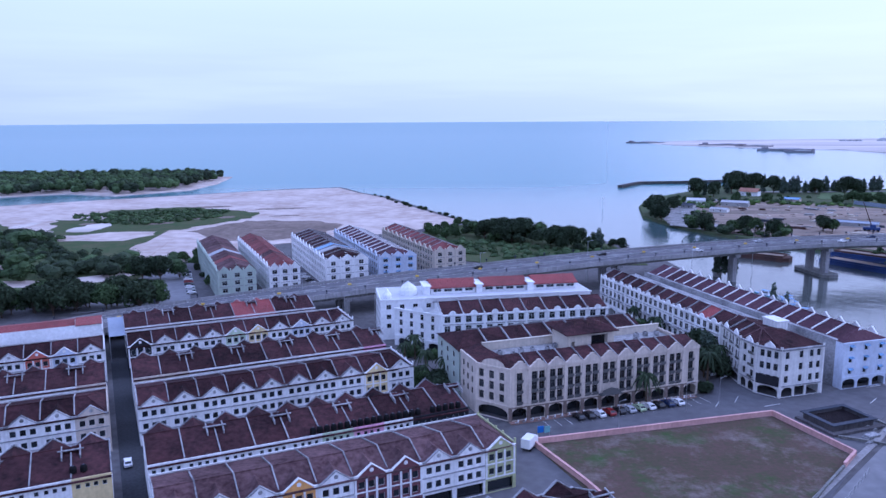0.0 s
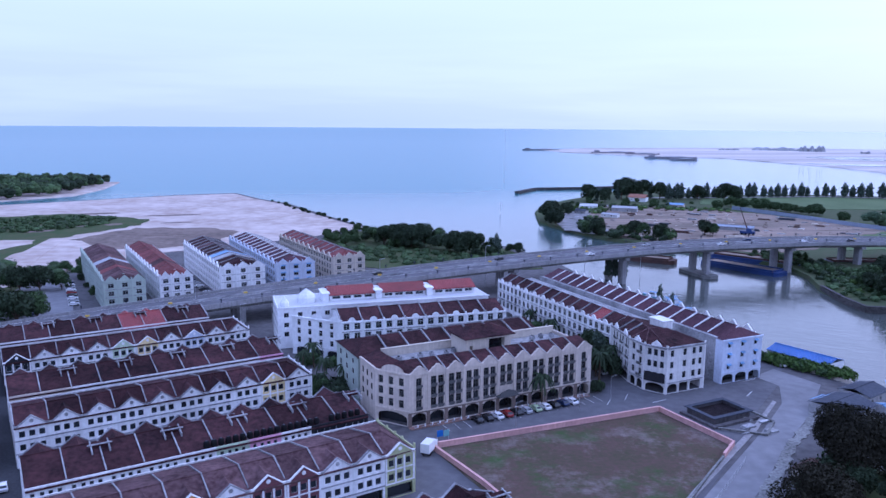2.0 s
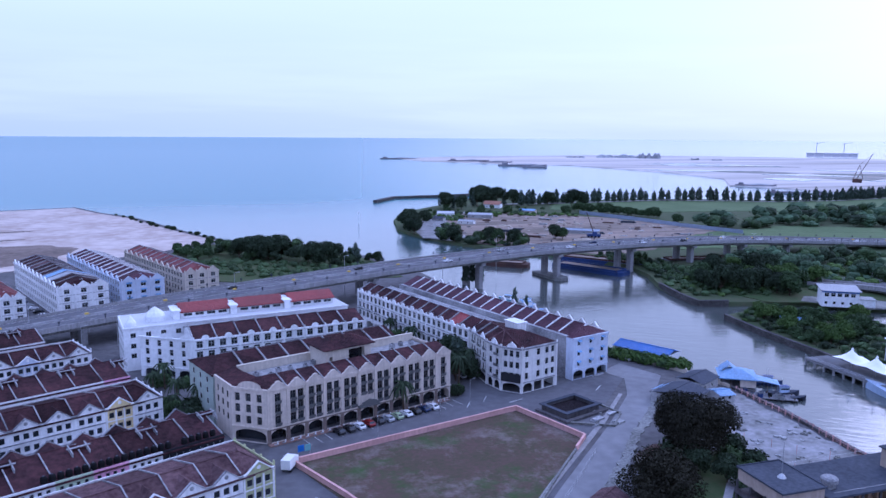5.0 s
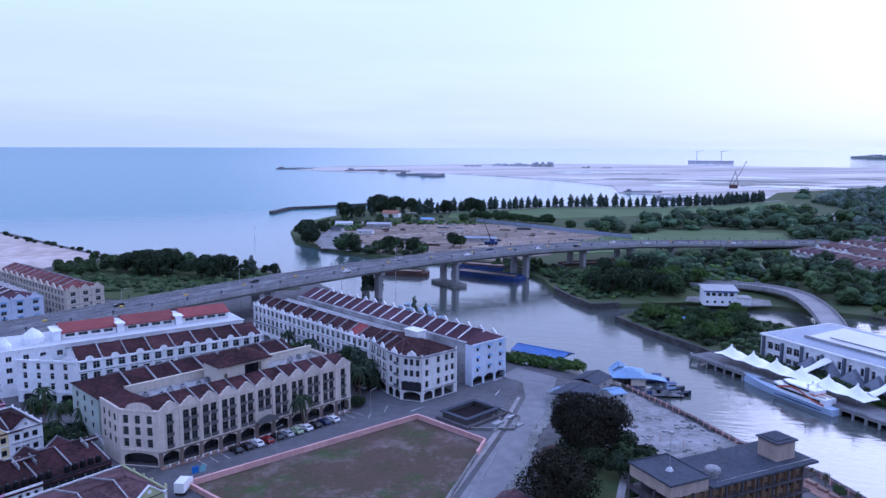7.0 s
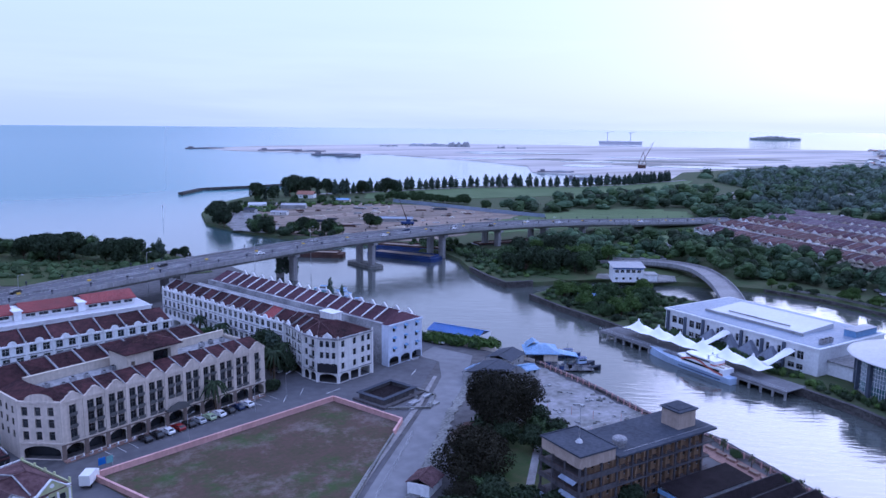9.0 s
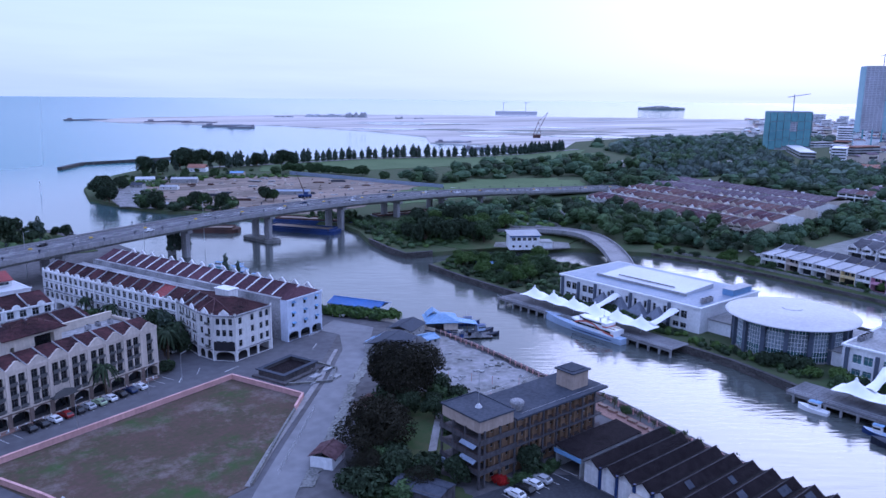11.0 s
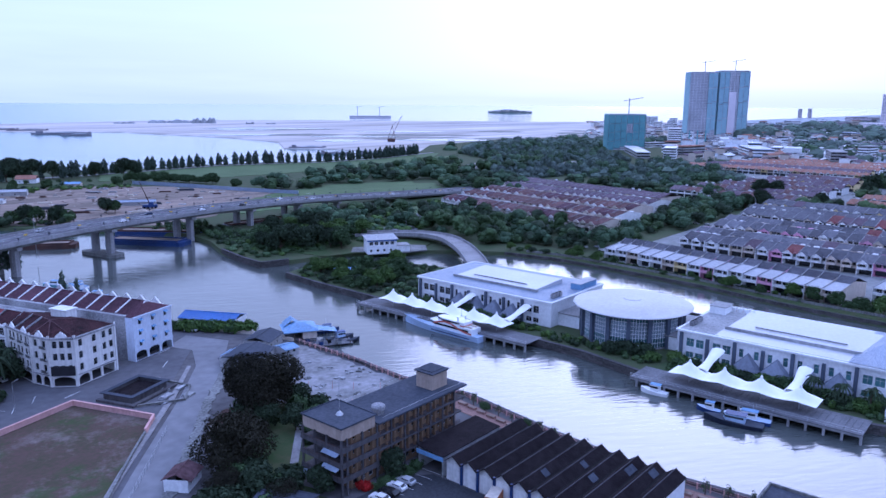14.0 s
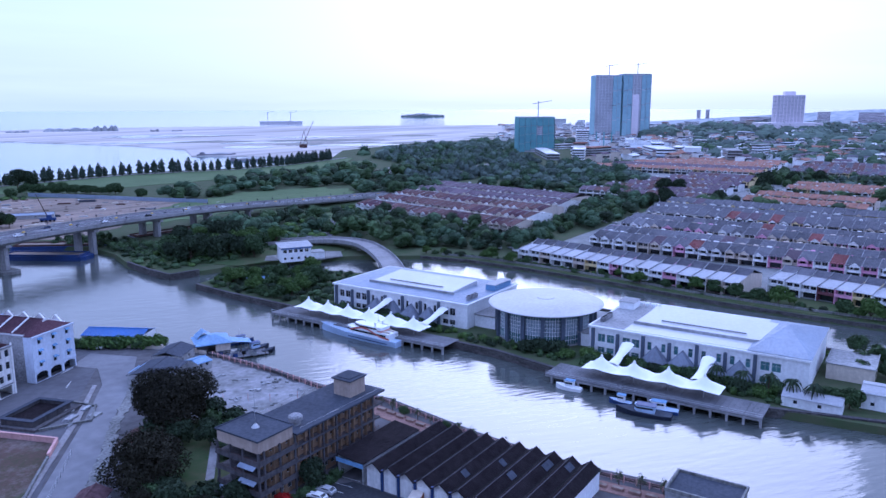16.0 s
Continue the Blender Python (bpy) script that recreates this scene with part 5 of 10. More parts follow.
for i in range(8):
    o = h2(7.0 * i, 0)
    block_unit(at(o.x, o.y, 0, T2), WHITE if i > 1 else CLEAN, TILE, 7.0, 18.0, 12.6, 15.0, "round", "white shop block bay with scalloped parapet", cols=2)
def corner_block():
    """The splayed white corner of the front row, and the taller rear range with its red roofs and lanterns."""
    o = h2(-14, 12.7)
    ob = thing("corner_block", at(o.x, o.y, 0, T2 - math.degrees(math.atan2(12.7, 14))), "white splayed corner of shop block", "shop block")
    L, e2 = math.hypot(14, 12.7), 12.6
    holes = [(2.0 + i * 4.2, 3.3 + i * 4.2, z, z + 1.9) for i in range(4) for z in (4.2, 7.2, 10.0)] + [(1.5 + i * 6, 6.0 + i * 6, 0.1, 2.8) for i in range(3)]
    g = Geo().facade(L, 0, e2, holes)
    for i in range(3):
        g.arch(1.5 + i * 6, 6.0 + i * 6, 1.9, 2.8)
    g.box(-0.1, -0.3, e2 - 0.2, L + 0.1, 0.3, e2 + 0.3).box(0, -0.2, 3.3, L, -0.003, 3.6)
    part("wall", g, CLEAN, ob)
    put_windows(ob, [(a, z, b - a, d - z) for a, b, z, d in holes if z > 1])
    part("shopfront", Geo().box(0.5, 2.0, 0.1, L - 0.5, 2.1, 3.2), PANE, ob)
    n = 8
    for cx in (L / 2, L - 2.5):
        q = Geo()
        pts = [(cx - 2.2 * math.cos(math.pi * k / n), e2 + 0.3 + 1.5 * math.sin(math.pi * k / n)) for k in range(n + 1)]
        q.face([(p[0], -0.15, p[1]) for p in pts])
        q.face([(p[0], 0.2, p[1]) for p in pts[::-1]])
        part("parapet_crest", q, CLEAN, ob)
    ob2 = thing("rear_range", at(H2.x, H2.y, 0, T2), "tall white rear range with red metal roofs and lanterns", "shop block")
    x0, x1, y0, y1, top = -18.0, 57.0, 19.0, 38.5, 14.0
    holes = [(x0 + 2 + i * 4.6, x0 + 3.6 + i * 4.6, z, z + 1.6) for i in range(16) for z in (4.0, 7.2, 10.6)]
    w = Geo().facade(x1 - x0, 0, top, holes, y=y0, x=x0)
    w.box(x0, y0 + 0.01, 0, x0 + 0.3, y1, top).box(x1 - 0.3, y0 + 0.01, 0, x1, y1, top).box(x0 + 0.3, y1 - 0.3, 0, x1 - 0.3, y1, top)
    part("wall", w, CLEAN, ob2)
    sm = pose(x0, y1, 0, 0, 0, -90)
    put_windows(ob2, [(x, z, 1.4, 1.8) for x in (2.0, 5.5, 9.0, 12.5, 16.0) for z in (1.2, 4.4, 7.4, 10.8)], y=-0.13, turn=sm)
    put_windows(ob2, [(a, z, b - a, d - z) for a, b, z, d in holes], y=y0 + 0.12)
    part("roof_deck", Geo().box(x0 + 0.3, y0 + 0.3, top - 0.6, x1 - 0.3, y1 - 0.3, top - 0.2), ROOF_WHITE, ob2, "white roof terrace")
    part("cornice", Geo().box(x0 - 0.3, y0 - 0.35, top - 0.3, x1 + 0.3, y0 - 0.003, top + 0.15), CLEAN, ob2)
    for k in range(3):
        a, b = 0.5 + k * 18.8, 16.5 + k * 18.8
        c2 = Geo().box(a, 26.0, top - 0.2, b, 37.5, top + 1.9)
        part("clerestory", c2, CLEAN, ob2)
        for q in range(4):
            part("window", window_mesh(2.8, 1.0), None, ob2, m=pose(a + 0.9 + q * 3.8, 25.88, top + 0.4))
        part("red_roof", Geo().slab((a - 0.4, 25.4, top + 1.9), (b + 0.4, 25.4, top + 1.9), (b + 0.4, 31.5, top + 4.0), (a - 0.4, 31.5, top + 4.0), 0.25).slab((a - 0.4, 31.5, top + 4.0), (b + 0.4, 31.5, top + 4.0), (b + 0.4, 38.0, top + 1.9), (a - 0.4, 38.0, top + 1.9), 0.25), TILE_RED, ob2, "red metal roof")
        part("lantern", Geo().box(a - 2.6, 24.6, top - 0.2, a - 0.45, 33, top + 2.6).box(a - 3.0, 24.2, top + 2.6, a - 0.1, 33.4, top + 2.9), CLEAN, ob2)
    part("lantern", Geo().lathe(-7.5, 27, [(3.2, top - 0.2), (3.2, top + 1.6), (2.6, top + 2.6), (0.3, top + 4.4)], 12), CLEAN, ob2, "white domed corner pavilion")
    part("lantern", Geo().lathe(-15.5, 22, [(1.6, top - 0.2), (1.6, top + 1.2), (0.2, top + 3.2)], 8), CLEAN, ob2)


corner_block()
o = ROW_U * 0.0 + ROW_N * 250
ob = thing("alley_cover", at(o.x, o.y, 0, ROW_TURN), "pale blue-grey sheet roof spanning the alley", "roof")
part("sheet", Geo().slab((0, 0, 8.2), (5.4, 0, 8.2), (5.4, 20, 9.4), (0, 20, 9.4), 0.15), ROOF_BLUEGREY, ob)
for x in (0.2, 5.2):
    for y in (0.3, 10, 19.6):
        part("post", Geo().tube((x, y, 0), (x, y, 8.2 + y * 0.058), 0.12, n=6), METAL, ob)
# black water tanks along the rear parapets
TANK = None
for u, n, z in [(37.5 + 1.5 * i, 147.3, 9.72) for i in range(17)] + [(65.0 + 1.6 * i, 147.2, 9.72) for i in range(5)] + [(-8.0, 148.5, 10.0), (-6.2, 148.5, 10.0)]:
    p = ROW_U * u + ROW_N * n
    m = at(p.x, p.y, z)
    if TANK is None:
        TANK = thing("water_tank", m, "black ribbed roof water tank behind parapet", "water tank", "roof water tanks")
        part("tank", Geo().lathe(0, 0, [(0.62, 0), (0.66, 0.3), (0.62, 0.5), (0.66, 0.8), (0.62, 1.0), (0.45, 1.25), (0.2, 1.3)], 14), RUBBER, TANK)
        part("lid", Geo().lathe(0, 0, [(0.22, 1.3), (0.22, 1.38)], 10), HULL_DARK, TANK)
    else:
        copy_thing(TANK, m)


# ---------------------------------------------------------------- the hotel
HO = Vector((14.2, 178.0))
HT = 20.0
hc, hs = math.cos(radians(HT)), math.sin(radians(HT))


def ho(a, b):
    return HO + Vector((hc, hs)) * a + Vector((-hs, hc)) * b


def hotel():
    ob = thing("hotel", at(HO.x, HO.y, 0, HT), "beige four-storey hotel with scalloped parapet and brown roofs", "hotel")
    w, eave = 56.0, 13.6
    bays = 11
    bw = w / bays
    holes, glass = [], []
    for i in range(bays):
        x0 = i * bw
        holes.append((x0 + 0.5, x0 + bw - 0.5, 0.1, 3.3))
        for z in (4.6, 7.5, 10.3):
            if 4.9 < i < 5.5 and z < 5:
                continue
            for dx in ((0.72, 2.78) if i not in (0, bays - 1) else (1.7,)):
                holes.append((x0 + dx, x0 + dx + 1.6, z - 0.1, z + 2.2))
                glass.append((x0 + dx, z - 0.1, 1.6, 2.3))
    g = Geo().facade(w, 0, eave, holes, deep=0.45)
    for i in range(bays):
        g.arch(i * bw + 0.5, (i + 1) * bw - 0.5, 2.1, 3.3)
        part("pilaster", Geo().box(i * bw - 0.3, -0.18, 4.05, i * bw + 0.3, -0.003, eave), CREAM, ob)
        sp = Geo()
        for dx in ((0.72, 2.78) if i not in (0, bays - 1) else (1.7,)):
            for z in (4.6, 7.5, 10.3):
                x = i * bw + dx
                sp.box(x, -0.05, z - 0.62, x + 1.6, -0.003, z - 0.12)
                sp.box(x - 0.05, -0.45, z - 0.2, x + 1.65, -0.06, z - 0.1).box(x - 0.05, -0.45, z - 0.1, x + 1.65, -0.4, z + 0.5)
        part("balcony_rail", sp, FRAME_DARK, ob, "dark window balcony rails")
        part("arcade_pier", Geo().box(i * bw - 0.5, -0.12, 0, i * bw + 0.5, -0.003, 3.7), ROSE_BROWN, ob, "brown painted arcade pier")
    g.box(0, -0.3, 3.75, w, 0, 4.05).box(0, -0.25, eave - 0.3, w, 0.3, eave + 0.2)
    part("front_wall", g, CREAM, ob)
    put_windows(ob, glass, y=0.3, style="dark")
    n = 8
    for i in range(bays):
        cx, rise, half = (i + 0.5) * bw, 1.5, 1.6
        q = Geo()
        half_curve = [(2.55, 0.2), (2.1, 0.5), (1.75, 0.7), (1.45, 1.15), (0.8, 1.45), (0.55, 1.85), (0.2, 1.95)]
        pts = [(cx - a, eave + b) for a, b in half_curve] + [(cx + a, eave + b) for a, b in half_curve[::-1]]
        q.face([(p[0], -0.2, p[1]) for p in pts])
        q.face([(p[0], 0.15, p[1]) for p in pts[::-1]])
        for a, b in zip(pts, pts[1:]):
            q.slab((a[0], -0.3, a[1] + 0.08), (b[0], -0.3, b[1] + 0.08), (b[0], 0.25, b[1] + 0.08), (a[0], 0.25, a[1] + 0.08), 0.2)
        part("parapet_crest", q, CREAM, ob)
    for i in range(bays):
        part("shopfront", Geo().box(i * bw + 0.3, 2.6, 0.1, (i + 1) * bw - 0.3, 2.7, 3.5), PANE, ob)
        part("arcade_lintel", Geo().box(i * bw + 0.51, -0.06, 3.31, (i + 1) * bw - 0.51, -0.003, 3.7), ROSE_BROWN, ob, "brown painted arcade band")
    part("entrance_canopy", Geo().box(5 * bw - 0.6, -1.8, 4.06, 6 * bw + 0.6, -0.31, 4.4), FRAME_DARK, ob, "dark entrance canopy")
    part("canopy_gable", Geo().prism([(0, 0), (6.2, 0), (5.2, 1.1), (3.1, 1.7), (1.0, 1.1)], 0, 0.25).moved(pose(5 * bw - 0.6, -1.4, 4.4, 90)), FRAME_DARK, ob, "dark arched canopy front")
    # the splayed corner and the flank
    tm = pose(-6.0, 8.3, 0, 0, 0, math.degrees(math.atan2(-8.3, 6.0)))
    L = math.hypot(6.0, 8.3)
    ch, cg = [], []
    for k in range(3):
        x = 1.0 + k * 3.0
        for z in (4.6, 7.5, 10.3):
            ch.append((x, x + 1.4, z, z + 2.1))
            cg.append((x, z, 1.4, 2.1))
    ch += [(0.8, L - 0.8, 0.1, 3.3)]
    g = Geo().facade(L, 0, eave, ch, deep=0.4).arch(0.8, L - 0.8, 1.9, 3.3)
    pts = [(1.0, eave)] + [(L / 2 - 3.2 * math.cos(math.pi * k / n), eave + 0.4 + 1.5 * math.sin(math.pi * k / n)) for k in range(n + 1)] + [(L - 1.0, eave)]
    g.face([(p[0], -0.1, p[1]) for p in pts])
    g.face([(p[0], 0.2, p[1]) for p in pts[::-1]])
    g.box(0, -0.25, eave - 0.3, L, 0.3, eave + 0.2).box(0, -0.25, 3.75, L, 0, 4.05)
    part("corner_wall", g, CREAM, ob, m=tm)
    put_windows(ob, cg, y=0.3, turn=tm, style="dark")
    part("shopfront", Geo().box(0.5, 2.0, 0.1, L - 0.5, 2.1, 3.6), PANE, ob, m=tm)
    fm = pose(-6.0, 19.0, 0, 0, 0, -90)
    fh, fg = [], []
    for x in (1.5, 4.6, 7.7):
        for z in (4.6, 7.5, 10.3):
            fh.append((x, x + 1.2, z, z + 1.7))
            fg.append((x, z, 1.2, 1.7))
    part("flank_wall", Geo().facade(10.7, 0, eave, fh).box(0, -0.2, eave - 0.3, 10.7, 0.3, eave + 0.4), CREAM, ob, m=fm)
    put_windows(ob, fg, turn=fm, style="dark")
    em = pose(w, 0, 0, 0, 0, 90)
    eh = [(x, x + 1.2, z, z + 1.8) for x in (2, 6, 10, 14) for z in (4.6, 7.5, 10.3)]
    part("flank_wall", Geo().facade(19, 0, eave, eh).box(0, -0.2, eave - 0.3, 19, 0.3, eave + 0.4), CREAM, ob, m=em)
    put_windows(ob, [(a, z, b - a, d - z) for a, b, z, d in eh], turn=em, style="dark")
    # roofs of the front wing
    r = Geo()
    r.slab((0, 0.3, eave + 0.1), (w, 0.3, eave + 0.1), (w, 6.5, eave + 1.9), (0, 6.5, eave + 1.9), 0.3)
    r.slab((0, 6.5, eave + 1.9), (w, 6.5, eave + 1.9), (w, 8.0, eave + 1.0), (0, 8.0, eave + 1.0), 0.3)
    r.slab((-5.8, 8.4, eave + 0.1), (0, 0.4, eave + 0.1), (0, 6.5, eave + 1.9), (-1, 13, eave + 1.9), 0.3)
    r.slab((-5.8, 8.4, eave + 0.1), (-1, 13, eave + 1.9), (-1, 18.5, eave + 1.9), (-5.8, 18.8, eave + 0.1), 0.3)
    part("front_roof", r, TILE, ob)
    for i in range(1, bays):
        part("party_wall", Geo().slab((i * bw - 0.14, 0.4, eave + 0.42), (i * bw + 0.14, 0.4, eave + 0.42), (i * bw + 0.14, 6.5, eave + 2.15), (i * bw - 0.14, 6.5, eave + 2.15), 0.5), COPING, ob)
    part("roof_deck", Geo().box(-1, 8.0, 12.4, w - 0.1, 19.0, 12.9), SCREED, ob, "stained concrete roof terrace")
    part("terrace_wall", Geo().box(0, 18.8, 0, w, 19.2, 15.0).box(0, 18.6, 15.0, w, 19.4, 15.2), BEIGE, ob)
    # lift and lobby tower
    tw = Geo().facade(14.0, 12.9, 18.3, [(7.0, 12.0, 13.8, 17.3), (1.0, 2.0, 14.5, 16.0)], deep=1.5)
    tw.box(0, 0.01, 12.9, 0.3, 9, 18.3).box(13.7, 0.01, 12.9, 14, 9, 18.3).box(0, 8.7, 12.9, 14, 9, 18.3)
    part("tower_wall", tw, BEIGE, ob, m=pose(20.5, 8.5, 0))
    part("tower_opening", Geo().box(7.0, 1.5, 13.0, 12.0, 1.6, 17.5), PANE, ob, m=pose(20.5, 8.5, 0))
    rt = Geo()
    a, b, z0, z1 = (-1.0, 15.0), (-1.0, 10.0), 18.3, 20.4
    base = [(a[0], b[0], z0), (a[1], b[0], z0), (a[1], b[1], z0), (a[0], b[1], z0)]
    top = [(4.0, 4.5, z1), (10.0, 4.5, z1)]
    rt.face([base[0], base[1], top[1], top[0]])
    rt.face([base[1], base[2], top[1]])
    rt.face([base[2], base[3], top[0], top[1]])
    rt.face([base[3], base[0], top[0]])
    rt.box(a[0], b[0], z0 - 0.25, a[1], b[1], z0 - 0.01)
    part("tower_roof", rt, TILE, ob, m=pose(20.5, 8.5, 0))
    # sign scaffold on the tower's roof
    for k in range(3):
        sc = Geo()
        x = 3.0 + k * 4.0
        for dx in (0, 2.6):
            sc.tube((x + dx, 2.2, 19.0), (x + dx, 2.2, 21.8), 0.06, n=5).tube((x + dx, 2.2, 21.6), (x + dx, 4.4, 20.2), 0.05, n=5)
        for z in (20.2, 21.6):
            sc.tube((x, 2.2, z), (x + 2.6, 2.2, z), 0.05, n=5)
        sc.tube((x, 2.2, 20.2), (x + 2.6, 2.2, 21.6), 0.05, n=5)
        part("sign_scaffold", sc, RUST, ob, m=pose(20.5, 8.5, 0))
    # rear wing
    rear = Geo()
    rear.box(-6.0, 20.5, 0, -5.7, 38, 13.3).box(-5.7, 37.7, 0, 52, 38, 13.3).box(51.7, 20.5, 0, 52, 37.7, 13.3).box(-5.7, 20.5, 0, 51.7, 20.8, 13.3)
    part("rear_wall", rear, SAGE, ob, "sage green rear wing wall")
    gm = pose(-6.0, 38.0, 0, 0, 0, -90)
    put_windows(ob, [(x, z, 1.3, 1.6) for x in (3, 8, 13) for z in (1.2, 4.6, 7.6, 10.4)], y=-0.12, turn=gm)
    rr = Geo()
    rr.slab((-6.4, 20.2, 13.2), (52.4, 20.2, 13.2), (52.4, 29.2, 16.0), (-1, 29.2, 16.0), 0.25)
    rr.slab((-1, 29.2, 16.0), (52.4, 29.2, 16.0), (52.4, 38.4, 13.2), (-6.4, 38.4, 13.2), 0.25)
    rr.face([(-6.4, 20.2, 13.2), (-1, 29.2, 16.0), (-6.4, 38.4, 13.2)])
    part("rear_roof", rr, TILE, ob)
    for i in range(8):
        x = 3 + i * 6.8
        p = Geo()
        p.slab((x - 0.2, 20.2, 13.6), (x + 0.2, 20.2, 13.6), (x + 0.2, 29.2, 16.4), (x - 0.2, 29.2, 16.4), 0.5)
        p.slab((x - 0.2, 29.2, 16.4), (x + 0.2, 29.2, 16.4), (x + 0.2, 38.2, 13.6), (x - 0.2, 38.2, 13.6), 0.5)
        part("party_wall", p, COPING, ob)
    return ob


hotel()


# ---------------------------------------------------------------- the river bridge
BRIDGE = [(-175, 215, 1.0), (-140, 233, 3.0), (-108, 253, 5.0), (-62, 273, 7.6), (-14, 293, 9.6), (34, 310, 11.5), (80, 328, 12.5), (141, 348, 13.6), (186, 359, 13.9), (236, 367, 13.6), (259, 371, 13.1), (307, 380, 11.2), (361, 387, 8.2), (440, 386, 4.0), (520, 376, 1.6)]


def smooth_line(points, steps=6):
    out_pts = []
    for i in range(len(points) - 1):
        p0, p1, p2, p3 = (Vector(points[max(0, i - 1)]), Vector(points[i]), Vector(points[i + 1]), Vector(points[min(len(points) - 1, i + 2)]))
        for k in range(steps):
            t = k / steps
            out_pts.append(0.5 * ((2 * p1) + (p2 - p0) * t + (2 * p0 - 5 * p1 + 4 * p2 - p3) * t * t + (3 * p1 - p0 - 3 * p2 + p3) * t ** 3))
    out_pts.append(Vector(points[-1]))
    return out_pts


def ribbon(line, section, slot=0):
    """Sweeps a closed section of (offset to the left, height) along a line."""
    g = Geo()
    k = len(section)
    for i, p in enumerate(line):
        d = (line[min(i + 1, len(line) - 1)] - line[max(i - 1, 0)])
        d.z = 0
        d.normalize()
        left = Vector((-d.y, d.x, 0))
        for o, h in section:
            g.v.append(tuple(p + left * o + Vector((0, 0, h))))
    for i in range(len(line) - 1):
        for j in range(k):
            q = (j + 1) % k
            g.f.append((i * k + j, i * k + q, (i + 1) * k + q, (i + 1) * k + j))
            g.s.append(slot)
    g.f.append(tuple(range(k)))
    g.f.append(tuple(range((len(line) - 1) * k, len(line) * k))[::-1])
    g.s += [slot, slot]
    return g


def bridge():
    line = smooth_line(BRIDGE)
    ob = thing("road_bridge", Matrix.Identity(4), "long curved grey concrete road bridge on piers", "bridge")
    W = 22.0
    part("deck", ribbon(line, [(0, -0.4), (0, 0), (W, 0), (W, -0.4)]), ASPHALT, ob, "worn asphalt carriageway")
    part("girder", ribbon(line, [(1.4, -2.2), (0.3, -0.41), (W - 0.3, -0.41), (W - 1.4, -2.2)]), CONCRETE_OLD, ob)
    for o in (-0.35, W):
        part("parapet", ribbon(line, [(o, -0.9), (o, 0.95), (o + 0.35, 0.95), (o + 0.35, -0.9)]), CONCRETE, ob)
    part("median", ribbon(line, [(W / 2 - 0.35, 0.0), (W / 2 - 0.2, 0.8), (W / 2 + 0.2, 0.8), (W / 2 + 0.35, 0.0)]), COPING, ob)
    for o in (0.9, W - 1.1, W / 2 - 1.0, W / 2 + 0.8):
        part("edge_line", ribbon(line, [(o, 0.004), (o, 0.02), (o + 0.2, 0.02), (o + 0.2, 0.004)]), PAINT, ob)
    length, acc = 0.0, []
    for a, b in zip(line, line[1:]):
        n = max(1, int((b - a).length / 1.0))
        for k in range(n):
            acc.append((a.lerp(b, k / n), (b - a).normalized()))
    dash, dashes = Geo().box(-1.5, -0.09, 0.01, 1.5, 0.09, 0.025), Geo()
    box_sign = Geo().box(-0.7, -0.35, 0.0, 0.7, 0.35, 0.6).mesh("planter", YELLOW_PAINT)
    post = Geo().tube((0, 0, 0), (0, 0, 1.5), 0.16, 0.12, 6).box(-0.25, -0.25, 0.9, 0.25, 0.25, 1.7).mesh("lamp_bollard", HULL_DARK)
    for i, (p, d) in enumerate(acc):
        a = math.degrees(math.atan2(d.y, d.x))
        left = Vector((-d.y, d.x, 0)).normalized()
        if i % 9 == 0:
            for o in (W * 0.25, W * 0.75):
                q = p + left * o
                dashes.add(dash, at(q.x, q.y, q.z, a))
        if i % 26 == 13:
            q = p + left * (W / 2)
            part("planter", box_sign, None, ob, "yellow median planter", m=at(q.x, q.y, q.z + 0.7, a))
        if i % 14 == 6:
            for o in (-0.18, W + 0.18):
                q = p + left * o
                part("lamp_bollard", post, None, ob, m=at(q.x, q.y, q.z + 0.9, a))
    part("lane_line", dashes, PAINT, ob)
    # piers
    for x, y, base, kind in [(-40, 283, 0, 0), (-2, 297, 0, 0), (36, 311, 0, 0), (74, 326, 0, 0), (134, 346.5, -2.2, 1), (183, 358.5, -2.2, 2), (232, 366.5, -2.2, 1), (279, 375, 0, 1), (322, 382, 0, 0), (360, 387, 0, 0)]:
        k = min(range(len(acc)), key=lambda j: (acc[j][0].x - x) ** 2 + (acc[j][0].y - y) ** 2)
        p, d = acc[k]
        a = math.degrees(math.atan2(d.y, d.x))
        top = p.z - 2.2
        g = Geo()
        for o in (5.0, 16.0):
            g.prism([(-1.1, o - 1.9), (1.1, o - 1.9), (1.5, o), (1.1, o + 1.9), (-1.1, o + 1.9), (-1.5, o)], base - 3, top - 1.2)
        g.prism([(-1.4, 1.2), (1.4, 1.2), (1.4, W - 1.2), (-1.4, W - 1.2)], top - 1.3, top + 0.05)
        pier = part("pier", g, CONCRETE, ob, m=at(p.x, p.y, 0, a))
        if kind == 2:
            part("footing", Geo().prism([(-4.5, 1), (-2.5, -2), (2.5, -2), (4.5, 1), (4.5, W - 1), (2.5, W + 2), (-2.5, W + 2), (-4.5, W - 1)], SEA - 2, SEA + 1.5), CONCRETE_OLD, pier, "tide-stained pier footing")
    return ob


bridge()


